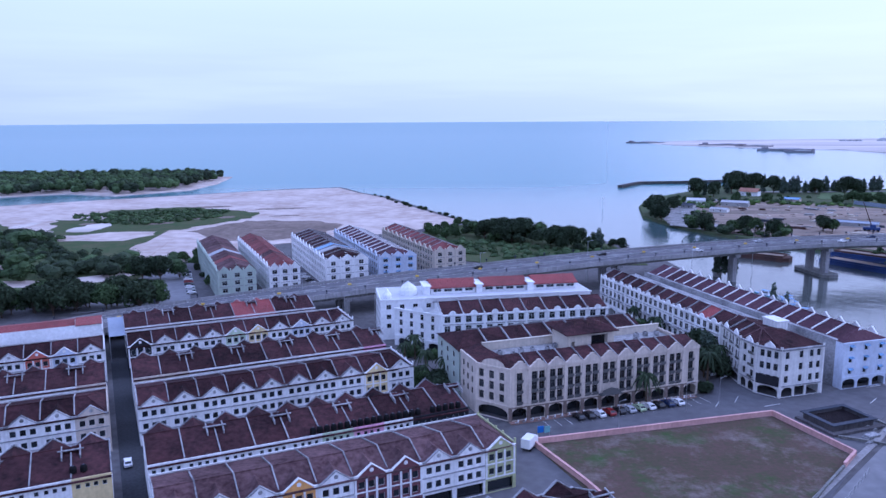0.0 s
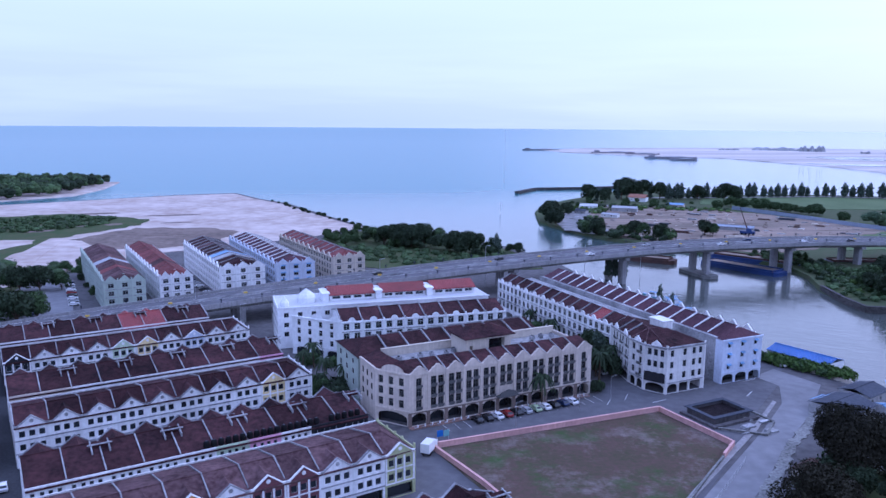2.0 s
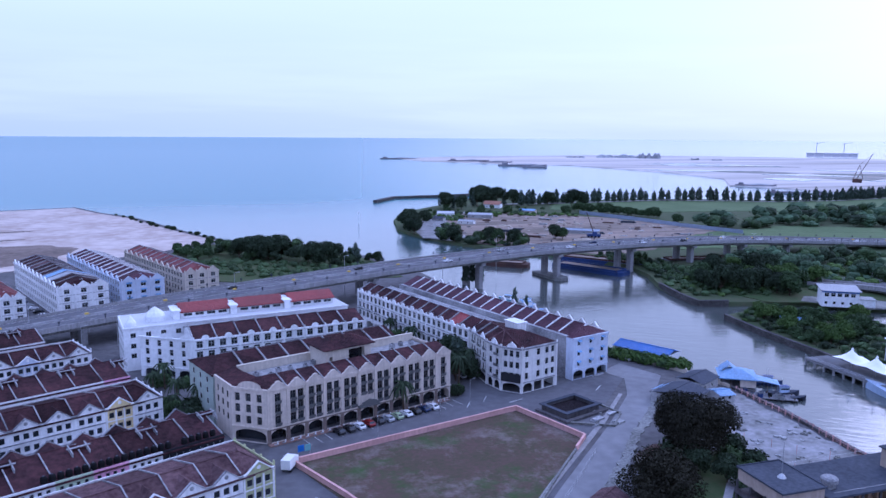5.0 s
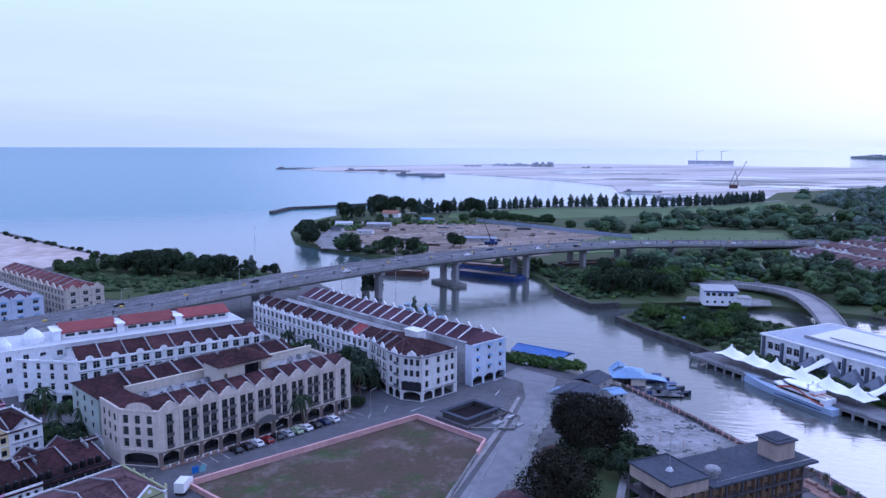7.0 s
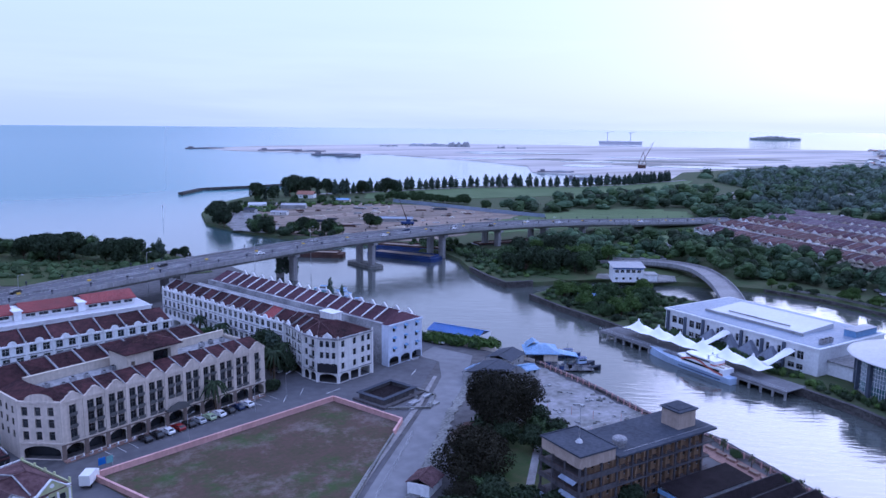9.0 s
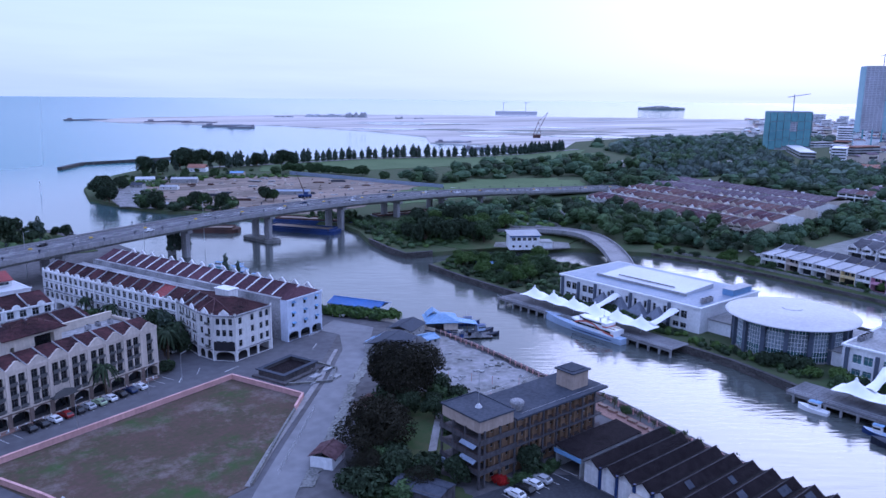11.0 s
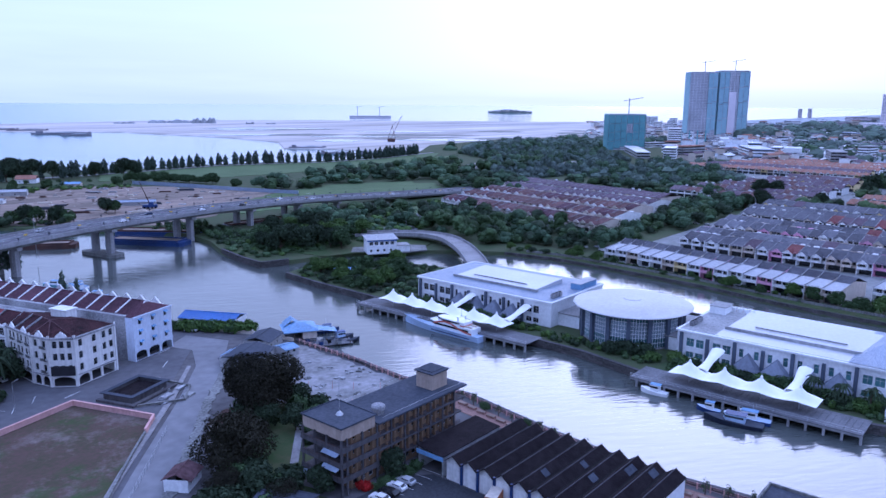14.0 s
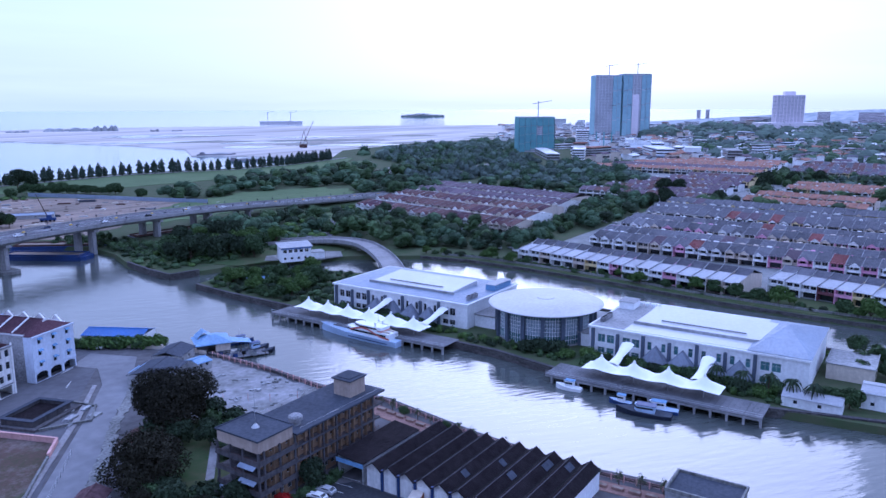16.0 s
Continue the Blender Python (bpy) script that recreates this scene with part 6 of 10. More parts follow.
# ---------------------------------------------------------------- the riverside museum
def museum_wing(y0, y1, label):
    ob = thing("museum_wing", at(217, y1, 0, -90), label, "museum", "museum wings")
    w, d, h = y1 - y0, 36.0, 8.4
    holes, glass = [], []
    pitch = 7.9
    xs = [2.4 + i * pitch for i in range(int((w - 3) / pitch))]
    for i, x in enumerate(xs):
        big = i in (0, 1, len(xs) - 1)
        for a, ww in [(0.4, 2.4), (3.3, 2.4)] if big else [(0.2, 1.3), (4.4, 1.3)]:
            holes.append((x + a, x + a + ww, 4.0, 6.6))
            glass.append((x + a, 4.0, ww, 2.6))
            if big:
                holes.append((x + a, x + a + ww, 0.6, 2.4))
                glass.append((x + a, 0.6, ww, 1.8))
    g = Geo().facade(w, 0, h, holes, deep=0.5)
    g.box(0, 0.01, 0, 0.4, d, h).box(w - 0.4, 0.01, 0, w, d, h).box(0.4, d - 0.4, 0, w - 0.4, d, h)
    g.box(-0.4, -0.5, h - 0.05, w + 0.4, d + 0.4, h + 0.5)
    part("wall", g, CLEAN, ob)
    put_windows(ob, glass, y=0.3, style="teal" if y0 < 50 else "plain")
    for i, x in enumerate(xs):
        part("pilaster", Geo().box(x - 1.4, -0.8, 0, x - 0.5, 0.05, h - 1.0 if i % 2 else h - 0.2), SLATE, ob, "slate grey pilaster")
    for x in xs[2:-1]:
        t = Geo()
        cx = x + 2.95
        t.slab((cx - 3.9, -3.6, 1.6), (cx, -1.2, 5.9), (cx, 0.0, 5.9), (cx - 3.9, 0.0, 1.6), 0.25)
        t.slab((cx, -1.2, 5.9), (cx + 3.9, -3.6, 1.6), (cx + 3.9, 0.0, 1.6), (cx, 0.0, 5.9), 0.25)
        t.slab((cx - 3.8, -3.5, 1.6), (cx + 3.8, -3.5, 1.6), (cx, -1.1, 5.8), (cx, -1.1, 5.8), 0.2)
        part("gable_hood", t, SLATE_PALE, ob, "slate grey triangular gable hood")
    part("roof_deck", Geo().box(0.5, 0.5, h + 0.5, w - 0.5, d - 0.5, h + 0.62), ROOF_BLUEGREY if y0 > 100 else ROOF_WHITE, ob)
    if y0 < 50:
        part("terrace_deck", Geo().box(0.6, 0.6, h + 0.63, 11.0, d - 1.0, h + 0.68), SCREED, ob, "stained concrete roof terrace")
    part("raised_roof", Geo().slab((w * 0.2, 9, h + 1.3), (w * 0.8, 9, h + 1.3), (w * 0.8, d - 9, h + 2.2), (w * 0.2, d - 9, h + 2.2), 1.6), ROOF_WHITE, ob, "white raised roof panel")
    part("roof_kerb", Geo().box(w * 0.18, 8.2, h + 0.6, w * 0.82, 8.6, h + 1.5).box(w * 0.3, 12, h + 1.6, w * 0.7, 12.3, h + 2.0), SCREED, ob)
    return ob


museum_wing(126.5, 187.0, "white museum wing with slate grey pilasters")
museum_wing(19.5, 82.0, "white museum wing with pale roof")
hip = thing("hipped_roof", at(217, 19.5, 0), "blue-grey hipped metal roof on the museum", "roof")
g = Geo()
g.face([(0, -0.4, 9.1), (36, -0.4, 9.1), (22, 9, 12.0)])
g.face([(36, -0.4, 9.1), (36, 16, 9.1), (22, 9, 12.0)])
g.face([(36, 16, 9.1), (0, 16, 9.1), (22, 9, 12.0)])
g.face([(0, 16, 9.1), (0, -0.4, 9.1), (22, 9, 12.0)])
part("roof", g, ROOF_BLUEGREY, hip)


def drum():
    ob = thing("rotunda", at(228.5, 102.5), "round glass rotunda under a silvery saucer roof", "rotunda")
    n, R = 16, 16.0
    part("floor_slab", Geo().lathe(0, 0, [(R + 0.3, 0), (R + 0.3, 0.5), (0.1, 0.51)], 40), CONCRETE, ob)
    part("inner_wall", Geo().lathe(0, 0, [(11.0, 0.5), (11.0, 10.2)], 32), CLEAN, ob, "white inner ring wall")
    part("gallery_floor", Geo().lathe(0, 0, [(R - 0.4, 4.3), (R - 0.4, 4.7), (10.9, 4.71)], 48), CLEAN, ob)
    for i in range(n):
        a0, a1 = math.tau * i / n, math.tau * (i + 1) / n
        k = 6
        frame_bars, panes, blinds, high = Geo(), Geo(), Geo(), Geo()
        for j in range(k):
            b0, b1 = a0 + (a1 - a0) * (0.08 + 0.84 * j / k), a0 + (a1 - a0) * (0.08 + 0.84 * (j + 1) / k)
            p0, p1 = (R * math.cos(b0), R * math.sin(b0)), (R * math.cos(b1), R * math.sin(b1))
            panes.face([(*p0, 0.5), (*p1, 0.5), (*p1, 3.6), (*p0, 3.6)])
            high.face([(*p0, 8.6), (*p1, 8.6), (*p1, 10.2), (*p0, 10.2)])
            blinds.face([(*p0, 3.6), (*p1, 3.6), (*p1, 8.6), (*p0, 8.6)])
            frame_bars.tube((*p0, 0.5), (*p0, 10.2), 0.07, n=4)
        for z in (2.0, 3.6, 4.9, 6.1, 7.4, 8.6):
            for j in range(4):
                b0, b1 = a0 + (a1 - a0) * j / 4, a0 + (a1 - a0) * (j + 1) / 4
                frame_bars.tube((1.004 * R * math.cos(b0), 1.004 * R * math.sin(b0), z), (1.004 * R * math.cos(b1), 1.004 * R * math.sin(b1), z), 0.07, n=4)
        part("lower_glazing", panes, GLASS_TEAL, ob)
        part("upper_glazing", high, GLASS_TEAL, ob)
        part("fritted_glazing", blinds, GLASS_FRIT, ob, "pale fritted glass")
        part("mullion_grid", frame_bars, HULL_WHITE, ob)
        part("column", Geo().prism([(-0.75, -0.6), (0.75, -0.6), (0.75, 0.6), (-0.75, 0.6)], 0, 10.4), SLATE, ob, m=pose((R + 0.3) * math.cos(a0), (R + 0.3) * math.sin(a0), 0, 0, 0, math.degrees(a0)))
    part("roof", Geo().lathe(0, 0, [(16.2, 10.2), (19.0, 10.5), (19.3, 10.72), (18.9, 10.9), (13.0, 11.7), (9.0, 12.05), (3.0, 12.3), (2.8, 12.45), (0.2, 12.5)], 96), SAUCER, ob, "silvery saucer roof", smooth=False)
    return ob


drum()
link = thing("link_block", at(222, 118, 0), "low white link between museum and rotunda", "link building")
part("wall", Geo().box(0, -1, 0, 26, 9, 4.2), CLEAN, link)
part("roof", Geo().box(-0.5, -1.5, 4.2, 26.5, 9.2, 4.6), SCREED, link)
link = copy_thing(link, at(222, 83, 0))


def jetty(y0, y1, x0, x1):
    ob = thing("jetty", at(x0, y0), "timber deck jetty on concrete posts", "jetty", "jetties")
    w, L = x1 - x0, y1 - y0
    for i in range(int(L / 1.5)):
        part("plank", Geo().box(0, i * 1.5, 0.35, w, i * 1.5 + 1.44, 0.55) if i == 0 else PLANK[(w,)], TIMBER if i == 0 else None, ob, m=None if i == 0 else pose(0, i * 1.5, 0))
        if i == 0:
            PLANK[(w,)] = ob.children[0].data
    part("edge_beam", Geo().box(0.2, 0.1, -0.3, 0.7, L - 0.1, 0.34).box(w - 0.7, 0.1, -0.3, w - 0.2, L - 0.1, 0.34), CONCRETE, ob)
    post = Geo().box(-0.28, -0.28, -4, 0.28, 0.28, 0.34).mesh("post", CONCRETE)
    rail = Geo()
    for i in range(int(L / 4) + 1):
        for x in (0.3, w - 0.3):
            part("post", post, None, ob, m=pose(x, min(L - 0.3, i * 4 + 0.3), 0))
        rail.tube((0.3, min(L - 0.2, i * 4), 0.5), (0.3, min(L - 0.2, i * 4), 1.5), 0.05, n=5)
    for z in (1.0, 1.5):
        rail.tube((0.3, 0, z), (0.3, L, z), 0.04, n=5)
    part("railing", rail, METAL, ob)
    return ob


PLANK = {}
jetty(122, 199, 194.8, 204.5)
jetty(26, 84.5, 190.8, 201.5)


def tent(y0, y1, x0, x1, peaks, arms):
    """A tensile canopy: a sagging membrane drawn up to masts."""
    ob = thing("tensile_canopy", at(x0, y0), "white tensile membrane canopy on masts", "canopy", "membrane canopies")
    L, w = y1 - y0, x1 - x0
    g = Geo()
    nu, nv = 60, 8
    for i in range(nu + 1):
        for j in range(nv + 1):
            y, x = L * i / nu, w * j / nv
            p = (y / L * peaks) % 1.0
            near = abs(p - 0.5) * 2
            across = abs(j / nv - 0.5) * 2
            z = 3.2 + 2.8 * max(0.0, 1 - math.hypot(near * 0.9, across)) ** 1.6 + 0.7 * (1 - near)
            edge = 0.55 * math.sin(math.pi * p) * (1 if j == 0 else -1 if j == nv else 0)
            g.v.append((x - edge * 1.2, y, z))
    for i in range(nu):
        for j in range(nv):
            a = i * (nv + 1) + j
            g.f.append((a, a + 1, a + nv + 2, a + nv + 1))
            g.s.append(0)
    part("membrane", g, TENT, ob, smooth=True)
    for k in range(peaks):
        y = L * (k + 0.5) / peaks
        part("mast", Geo().tube((w / 2, y, 0.5), (w / 2, y, 7.0), 0.14, 0.09, 8), METAL, ob)
        part("cap", Geo().tube((w / 2, y, 6.5), (w / 2, y, 7.2), 0.45, 0.08, 8), TENT, ob)
    for a in arms:
        g = Geo()
        n = 12
        for i in range(n + 1):
            x = w - 1 + i * 1.1
            z = 3.6 + 2.6 * (i / n) ** 1.5
            half = 1.2 + 1.3 * abs(i / n - 0.45)
            for j in range(7):
                v = j / 6 - 0.5
                g.v.append((x, a - y0 + v * 2 * half, z + 0.6 * (1 - (2 * v) ** 2)))
        for i in range(n):
            for j in range(6):
                q = i * 7 + j
                g.f.append((q, q + 7, q + 8, q + 1))
                g.s.append(0)
        part("arm", g, TENT, ob, "white membrane walkway cover", smooth=True)
    return ob


tent(133, 190, 197.5, 204.5, 6, (160, 136))
tent(37, 74.8, 194, 201, 4, (68, 44.5))


# ---------------------------------------------------------------- trees
TREES = {}


def leaf_cloud(rng, lobes, count, size, flat=0.6):
    """Many small leaf clusters spread through and over uneven lobes (x, y, z, rx, ry, rz)."""
    g = Geo()
    weights = [l[3] * l[4] * l[5] for l in lobes]
    for _ in range(count):
        x, y, z, rx, ry, rz = rng.choices(lobes, weights)[0]
        u, a = rng.uniform(-0.75, 1), rng.uniform(0, math.tau)
        k = math.sqrt(max(0.0, 1 - u * u))
        r = rng.uniform(0.55, 1.08) ** 0.6
        p = Vector((x + rx * k * math.cos(a) * r, y + ry * k * math.sin(a) * r, z + rz * u * r))
        n = Vector((k * math.cos(a) + rng.uniform(-flat, flat), k * math.sin(a) + rng.uniform(-flat, flat), u + rng.uniform(-flat, flat) + 0.25)).normalized()
        t = n.orthogonal().normalized()
        t.rotate(Matrix.Rotation(rng.uniform(0, math.tau), 3, n))
        b = n.cross(t)
        s = size * rng.uniform(0.6, 1.4)
        c1, c2 = t * s, b * s * rng.uniform(0.5, 0.9)
        lift = n * s * 0.35
        g.face([p - c1, p - c2 * 0.9 + lift, p + c1, p + c2 * 0.9 + lift])
    return g


def core(rng, lobe, n=7):
    """The dense inside of a clump: an uneven lump a little smaller than its leaves."""
    x, y, z, rx, ry, rz = lobe
    g = Geo()
    rings = (-0.85, -0.3, 0.3, 0.75, 1.0)
    for u in rings:
        k = math.sqrt(max(0.03, 1 - u * u))
        for i in range(n):
            a = math.tau * (i + 0.5 * (u > 0)) / n
            f = rng.uniform(0.6, 0.88)
            g.v.append((x + rx * k * f * math.cos(a), y + ry * k * f * math.sin(a), z + rz * u * rng.uniform(0.65, 0.85)))
    for k in range(len(rings) - 1):
        for i in range(n):
            j = (i + 1) % n
            g.f.append((k * n + i, k * n + j, (k + 1) * n + j, (k + 1) * n + i))
            g.s.append(0)
    g.f.append(tuple(range((len(rings) - 1) * n, len(rings) * n)))
    g.s.append(0)
    return g


def tree_proto(key, seed, height, spread, leaf, count=1300, size=0.55, kind="broad", trunk_h=0.3):
    rng = random.Random(seed)
    ob = None if kind == "bush" else thing("tree", at(0, 0, -50), {"broad": "broad leafy green tree with full crown", "dark": "large dark shade tree", "cone": "slender dark green conifer tree", "palm": "palm tree with drooping fronds", "bush": "low dense green bush", "sapling": "thin young street tree"}[kind], "palm" if kind == "palm" else "tree", "trees")
    if ob:
        ob.name = {"palm": "palm", "cone": "conifer"}.get(kind, "tree")
    tr = Geo()
    if kind == "cone":
        tr.tube((0, 0, 0), (0, 0, height * 0.9), 0.22, 0.05, 6)
        lobes = []
        n = 9
        for i in range(n):
            f = i / (n - 1)
            z = height * (0.14 + 0.80 * f)
            r = spread * (0.85 + 0.3 * f - 0.95 * f * f) * rng.uniform(0.7, 1.15)
            lobes.append((rng.uniform(-0.5, 0.5), rng.uniform(-0.5, 0.5), z, r, r * rng.uniform(0.8, 1.1), height * 0.085))
        crown = leaf_cloud(rng, lobes, count, size)
    elif kind == "palm":
        tr.tube((0, 0, 0), (0.3, 0, height), 0.28, 0.18, 7)
        crown = Geo()
        for i in range(16):
            a = math.tau * i / 16 + rng.uniform(-0.1, 0.1)
            up = rng.uniform(0.1, 1.0)
            prev = Vector((0.3, 0, height))
            side = Vector((-math.sin(a), math.cos(a), 0))
            for k in range(6):
                f = (k + 1) / 6
                q = Vector((0.3 + math.cos(a) * spread * f, math.sin(a) * spread * f, height + spread * (up * f - 1.3 * f * f)))
                wd = 0.55 * (1 - f * 0.7)
                for sg in (-1, 1):
                    crown.face([prev, q, q + side * sg * wd - Vector((0, 0, 0.35)), prev + side * sg * wd - Vector((0, 0, 0.3))])
                prev = q
    elif kind == "bush":
        tr.tube((0, 0, 0), (0, 0, height * 0.5), 0.12, 0.05, 5)
        lobes = [(rng.uniform(-0.5, 0.5) * spread, rng.uniform(-0.5, 0.5) * spread, height * rng.uniform(0.3, 0.6), spread * rng.uniform(0.45, 0.7), spread * rng.uniform(0.45, 0.7), height * rng.uniform(0.35, 0.5)) for _ in range(6)]
        crown = leaf_cloud(rng, lobes, count, size)
    else:
        base = height * trunk_h
        r = 0.028 * height
        lean = Vector((rng.uniform(-0.04, 0.04) * height, rng.uniform(-0.04, 0.04) * height, base))
        tr.tube((0, 0, 0), lean, r, r * 0.7, 8)
        lobes = []
        limbs = 9 if kind != "dark" else 16
        for i in range(limbs):
            a = math.tau * i / limbs + rng.uniform(-0.3, 0.3)
            out_r = spread * rng.uniform(0.3, 0.62) * (1.0 if kind != "dark" else 0.92)
            z = height * rng.uniform(0.34 if kind != "dark" else 0.24, 0.76)
            tip = Vector((math.cos(a) * out_r, math.sin(a) * out_r, z))
            tr.tube(lean, tip, r * 0.45, r * 0.12, 6)
            lobes.append((tip.x, tip.y, tip.z, spread * rng.uniform(0.34, 0.52), spread * rng.uniform(0.34, 0.52), height * rng.uniform(0.17, 0.27)))
        lobes.append((0, 0, height * 0.8, spread * 0.5, spread * 0.5, height * 0.17))
        tr.tube(lean, (0, 0, height * 0.75), r * 0.6, r * 0.15, 6)
        crown = leaf_cloud(rng, lobes, count, size)
    if kind == "bush":
        crown.add(tr, shift=1)
        ob = tagged(part("bush", crown, [leaf, BARK]), "low dense green bush", "bush", "bushes")
        TREES[key] = ob
        return ob
    part("trunk", tr, BARK, ob)
    part("crown", crown, leaf, ob)
    TREES[key] = ob
    return ob


PROTOS = {}
SPECS = {
    "big": (3, 16.0, 10.6, LEAF_RUSSET, 24000, 0.30, "dark", 0.10), "shade": (5, 10.5, 8.0, LEAF_RUSSET, 9000, 0.25, "dark", 0.12),
    "a": (11, 10.0, 5.5, LEAF, 1500, 0.52, "broad", 0.14), "b": (12, 12.0, 6.8, LEAF_DARK, 1900, 0.58, "broad", 0.14), "c": (13, 8.0, 4.8, LEAF, 1300, 0.48, "broad", 0.14), "d": (14, 9.0, 5.2, LEAF_LIGHT, 1400, 0.50, "broad", 0.14),
    "cone": (21, 12.5, 3.9, LEAF_PINE, 800, 0.62, "cone", 0), "cypress": (22, 14.0, 2.0, LEAF_PINE, 1100, 0.45, "cone", 0), "palm": (23, 7.0, 3.2, LEAF_DARK, 0, 0, "palm", 0),
    "bush": (31, 2.6, 2.6, LEAF, 480, 0.36, "bush", 0), "bush_light": (32, 2.2, 2.4, LEAF_LIGHT, 480, 0.34, "bush", 0), "bush_dark": (33, 3.2, 3.0, LEAF_DARK, 620, 0.36, "bush", 0), "flowers": (34, 1.6, 1.8, FLOWER, 700, 0.22, "bush", 0),
    "sapling": (41, 4.0, 0.95, LEAF, 75, 0.20, "sapling", 0.55)}


def plant(key, x, y, size=1.0, z=0.0, turn=None, label=""):
    """The first of a kind is built where it stands; later ones are copies of it."""
    m = at(x, y, z, turn if turn is not None else (x * 37.7 + y * 91.3) % 360, size)
    if key not in PROTOS:
        seed, h, s, leaf, n, ls, kind, th = SPECS[key]
        ob = tree_proto(key, seed, h, s, leaf, n, ls, kind, th)
        ob.matrix_basis = m
        PROTOS[key] = ob
    else:
        base = PROTOS[key]
        keep = base.matrix_basis.copy()
        base.matrix_basis = Matrix.Identity(4)
        ob = copy_thing(base, m)
        base.matrix_basis = keep
    return tagged(ob, label)


def grove(outline, step, keys, seed, low=0.8, high=1.2, z=0.0):
    r = random.Random(seed)
    for x, y in scattered(outline, step, seed):
        plant(r.choice(keys), x, y, r.uniform(low, high), z)


def wood(name, outline, step, leaves, seed, low, high, label, z=0.0, per=220, size=0.52, even=False):
    """A wood too far off to tell its trees apart: uneven crowns of leaf clusters in one mesh."""
    r4 = random.Random(seed)
    g = Geo()
    for x, y in scattered(outline, step, seed):
        if any(inside(x, y, c) for c in CLEARINGS):
            continue
        f = 1.0 if even else r4.choice((0.55, 0.8, 1.0, 1.25))
        h = r4.uniform(low, high) * f
        w = step * r4.uniform(0.5, 0.72) * f ** 0.5
        lobes = [(x + r4.uniform(-0.5, 0.5) * w, y + r4.uniform(-0.5, 0.5) * w, z + h * r4.uniform(0.35, 0.8), w * r4.uniform(0.45, 0.8), w * r4.uniform(0.45, 0.8), min(h * 0.46, w * r4.uniform(0.42, 0.66))) for _ in range(5)]
        k = r4.randrange(len(leaves))
        c = leaf_cloud(r4, lobes, per, size, 0.5)
        for l in lobes:
            c.add(core(r4, l, 6))
        c.s = [k] * len(c.s)
        g.add(c)
    return tagged(part(name, g, leaves), label, "vegetation", kind="stuff")


def thicket(name, outline, step, seed, leaf, low, high, size, label, per=26, z=0.0):
    """A mass of foliage that nobody could count, as one mesh of leaf clusters."""
    r = random.Random(seed)
    lobes = []
    for x, y in scattered(outline, step, seed):
        if any(inside(x, y, c) for c in CLEARINGS):
            continue
        h = r.uniform(low, high) * r.choice((0.5, 0.8, 1.0, 1.3))
        k = r.uniform(0.32, 0.6) * step
        lobes.append((x, y, z + h * 0.42, k * r.uniform(0.8, 1.2), k * r.uniform(0.8, 1.2), max(h * 0.55, k * 0.6)))
    g = Geo()
    leaves = leaf if isinstance(leaf, list) else [leaf]
    for l in lobes:
        c = leaf_cloud(r, [l], per, size, 0.5).add(core(r, l, 7))
        c.s = [r.randrange(len(leaves))] * len(c.s)
        g.add(c)
    ob = part(name, g, leaves)
    return tagged(ob, label, "vegetation", kind="stuff")


# riverside garden and street trees
plant("big", 108.2, 142, 1.0, label="large dark spreading tree by the road")
plant("shade", 88.5, 124, 1.12, label="dark straggling tree beside the road")
plant("shade", 95, 131, 0.62)
for x, y, s in [(88, 116, 1.4), (106, 119, 1.1), (90, 109, 1.3)]:
    plant("bush_dark", x, y, s)
plant("b", 108, 128, 0.55)
for x, y, k, s in [(110, 123, "bush", 1.1), (114, 129, "c", 0.5), (116, 120, "bush", 1.2), (112, 116, "bush_dark", 1.3), (89, 108, "bush", 1.3), (86, 104, "bush_dark", 1.4), (99, 139, "bush", 1.2), (105, 141, "bush_dark", 1.8), (118, 141, "bush_dark", 1.5), (116, 136, "bush", 1.5), (94, 136, "bush", 1.2)]:
    plant(k, x, y, s)
for x, y, k, s in [(84, 117, "c", 0.6), (104, 134, "b", 0.6), (88, 113, "bush", 1.0), (119, 133, "bush_dark", 1.2), (121, 160, "bush", 1.4), (124, 157, "c", 0.45)]:
    plant(k, x, y, s)
for x, y in [(93, 102), (107, 96)]:
    plant("b", x, y, 0.5)
plant("flowers", 99.5, 96.5, 1.1, label="red flowering bush by the car park")
for i in range(9):
    plant("bush", 101 + i * 1.6, 95 - (i % 2) * 0.9, 0.5 + 0.1 * (i % 3))
r = random.Random(77)
for i in range(22):
    y = 110 - i * 4.4
    x = np.interp(y, [20, 56, 80, 111], [145.0, 140.8, 143.2, 148.6])
    plant("sapling" if i not in (2, 5) else "c", x - 0.7 + r.uniform(-0.3, 0.3), y, r.uniform(0.6, 1.15) if i not in (2, 5) else 0.32)
# round the hotel and the white rows
for x, y, s in [(51, 189.5, 1.2), (-12, 228, 1.1), (-8, 214, 1.0), (-15, 224, 0.9), (56, 224, 1.2), (-2, 208, 1.0), (-9, 205, 0.8), (77.5, 221, 1.3), (78.5, 214, 1.2), (68.5, 246, 1.2), (65, 262, 1.1)]:
    plant("palm", x, y, s)
for x, y, k, s in [(-6, 197, "bush_dark", 1.6), (-9, 200, "c", 0.7), (-5, 204, "bush_dark", 1.4), (-11, 207, "c", 0.6), (76.5, 226, "b", 0.9), (77, 218, "cypress", 0.85), (78, 211, "b", 0.55), (64, 250, "c", 0.9), (66, 256, "bush_dark", 1.5), (69.5, 198, "bush_dark", 0.9), (70, 201, "bush", 0.9), (-14, 232, "bush", 1.4), (-7, 229, "bush", 1.2)]:
    plant(k, x, y, s)
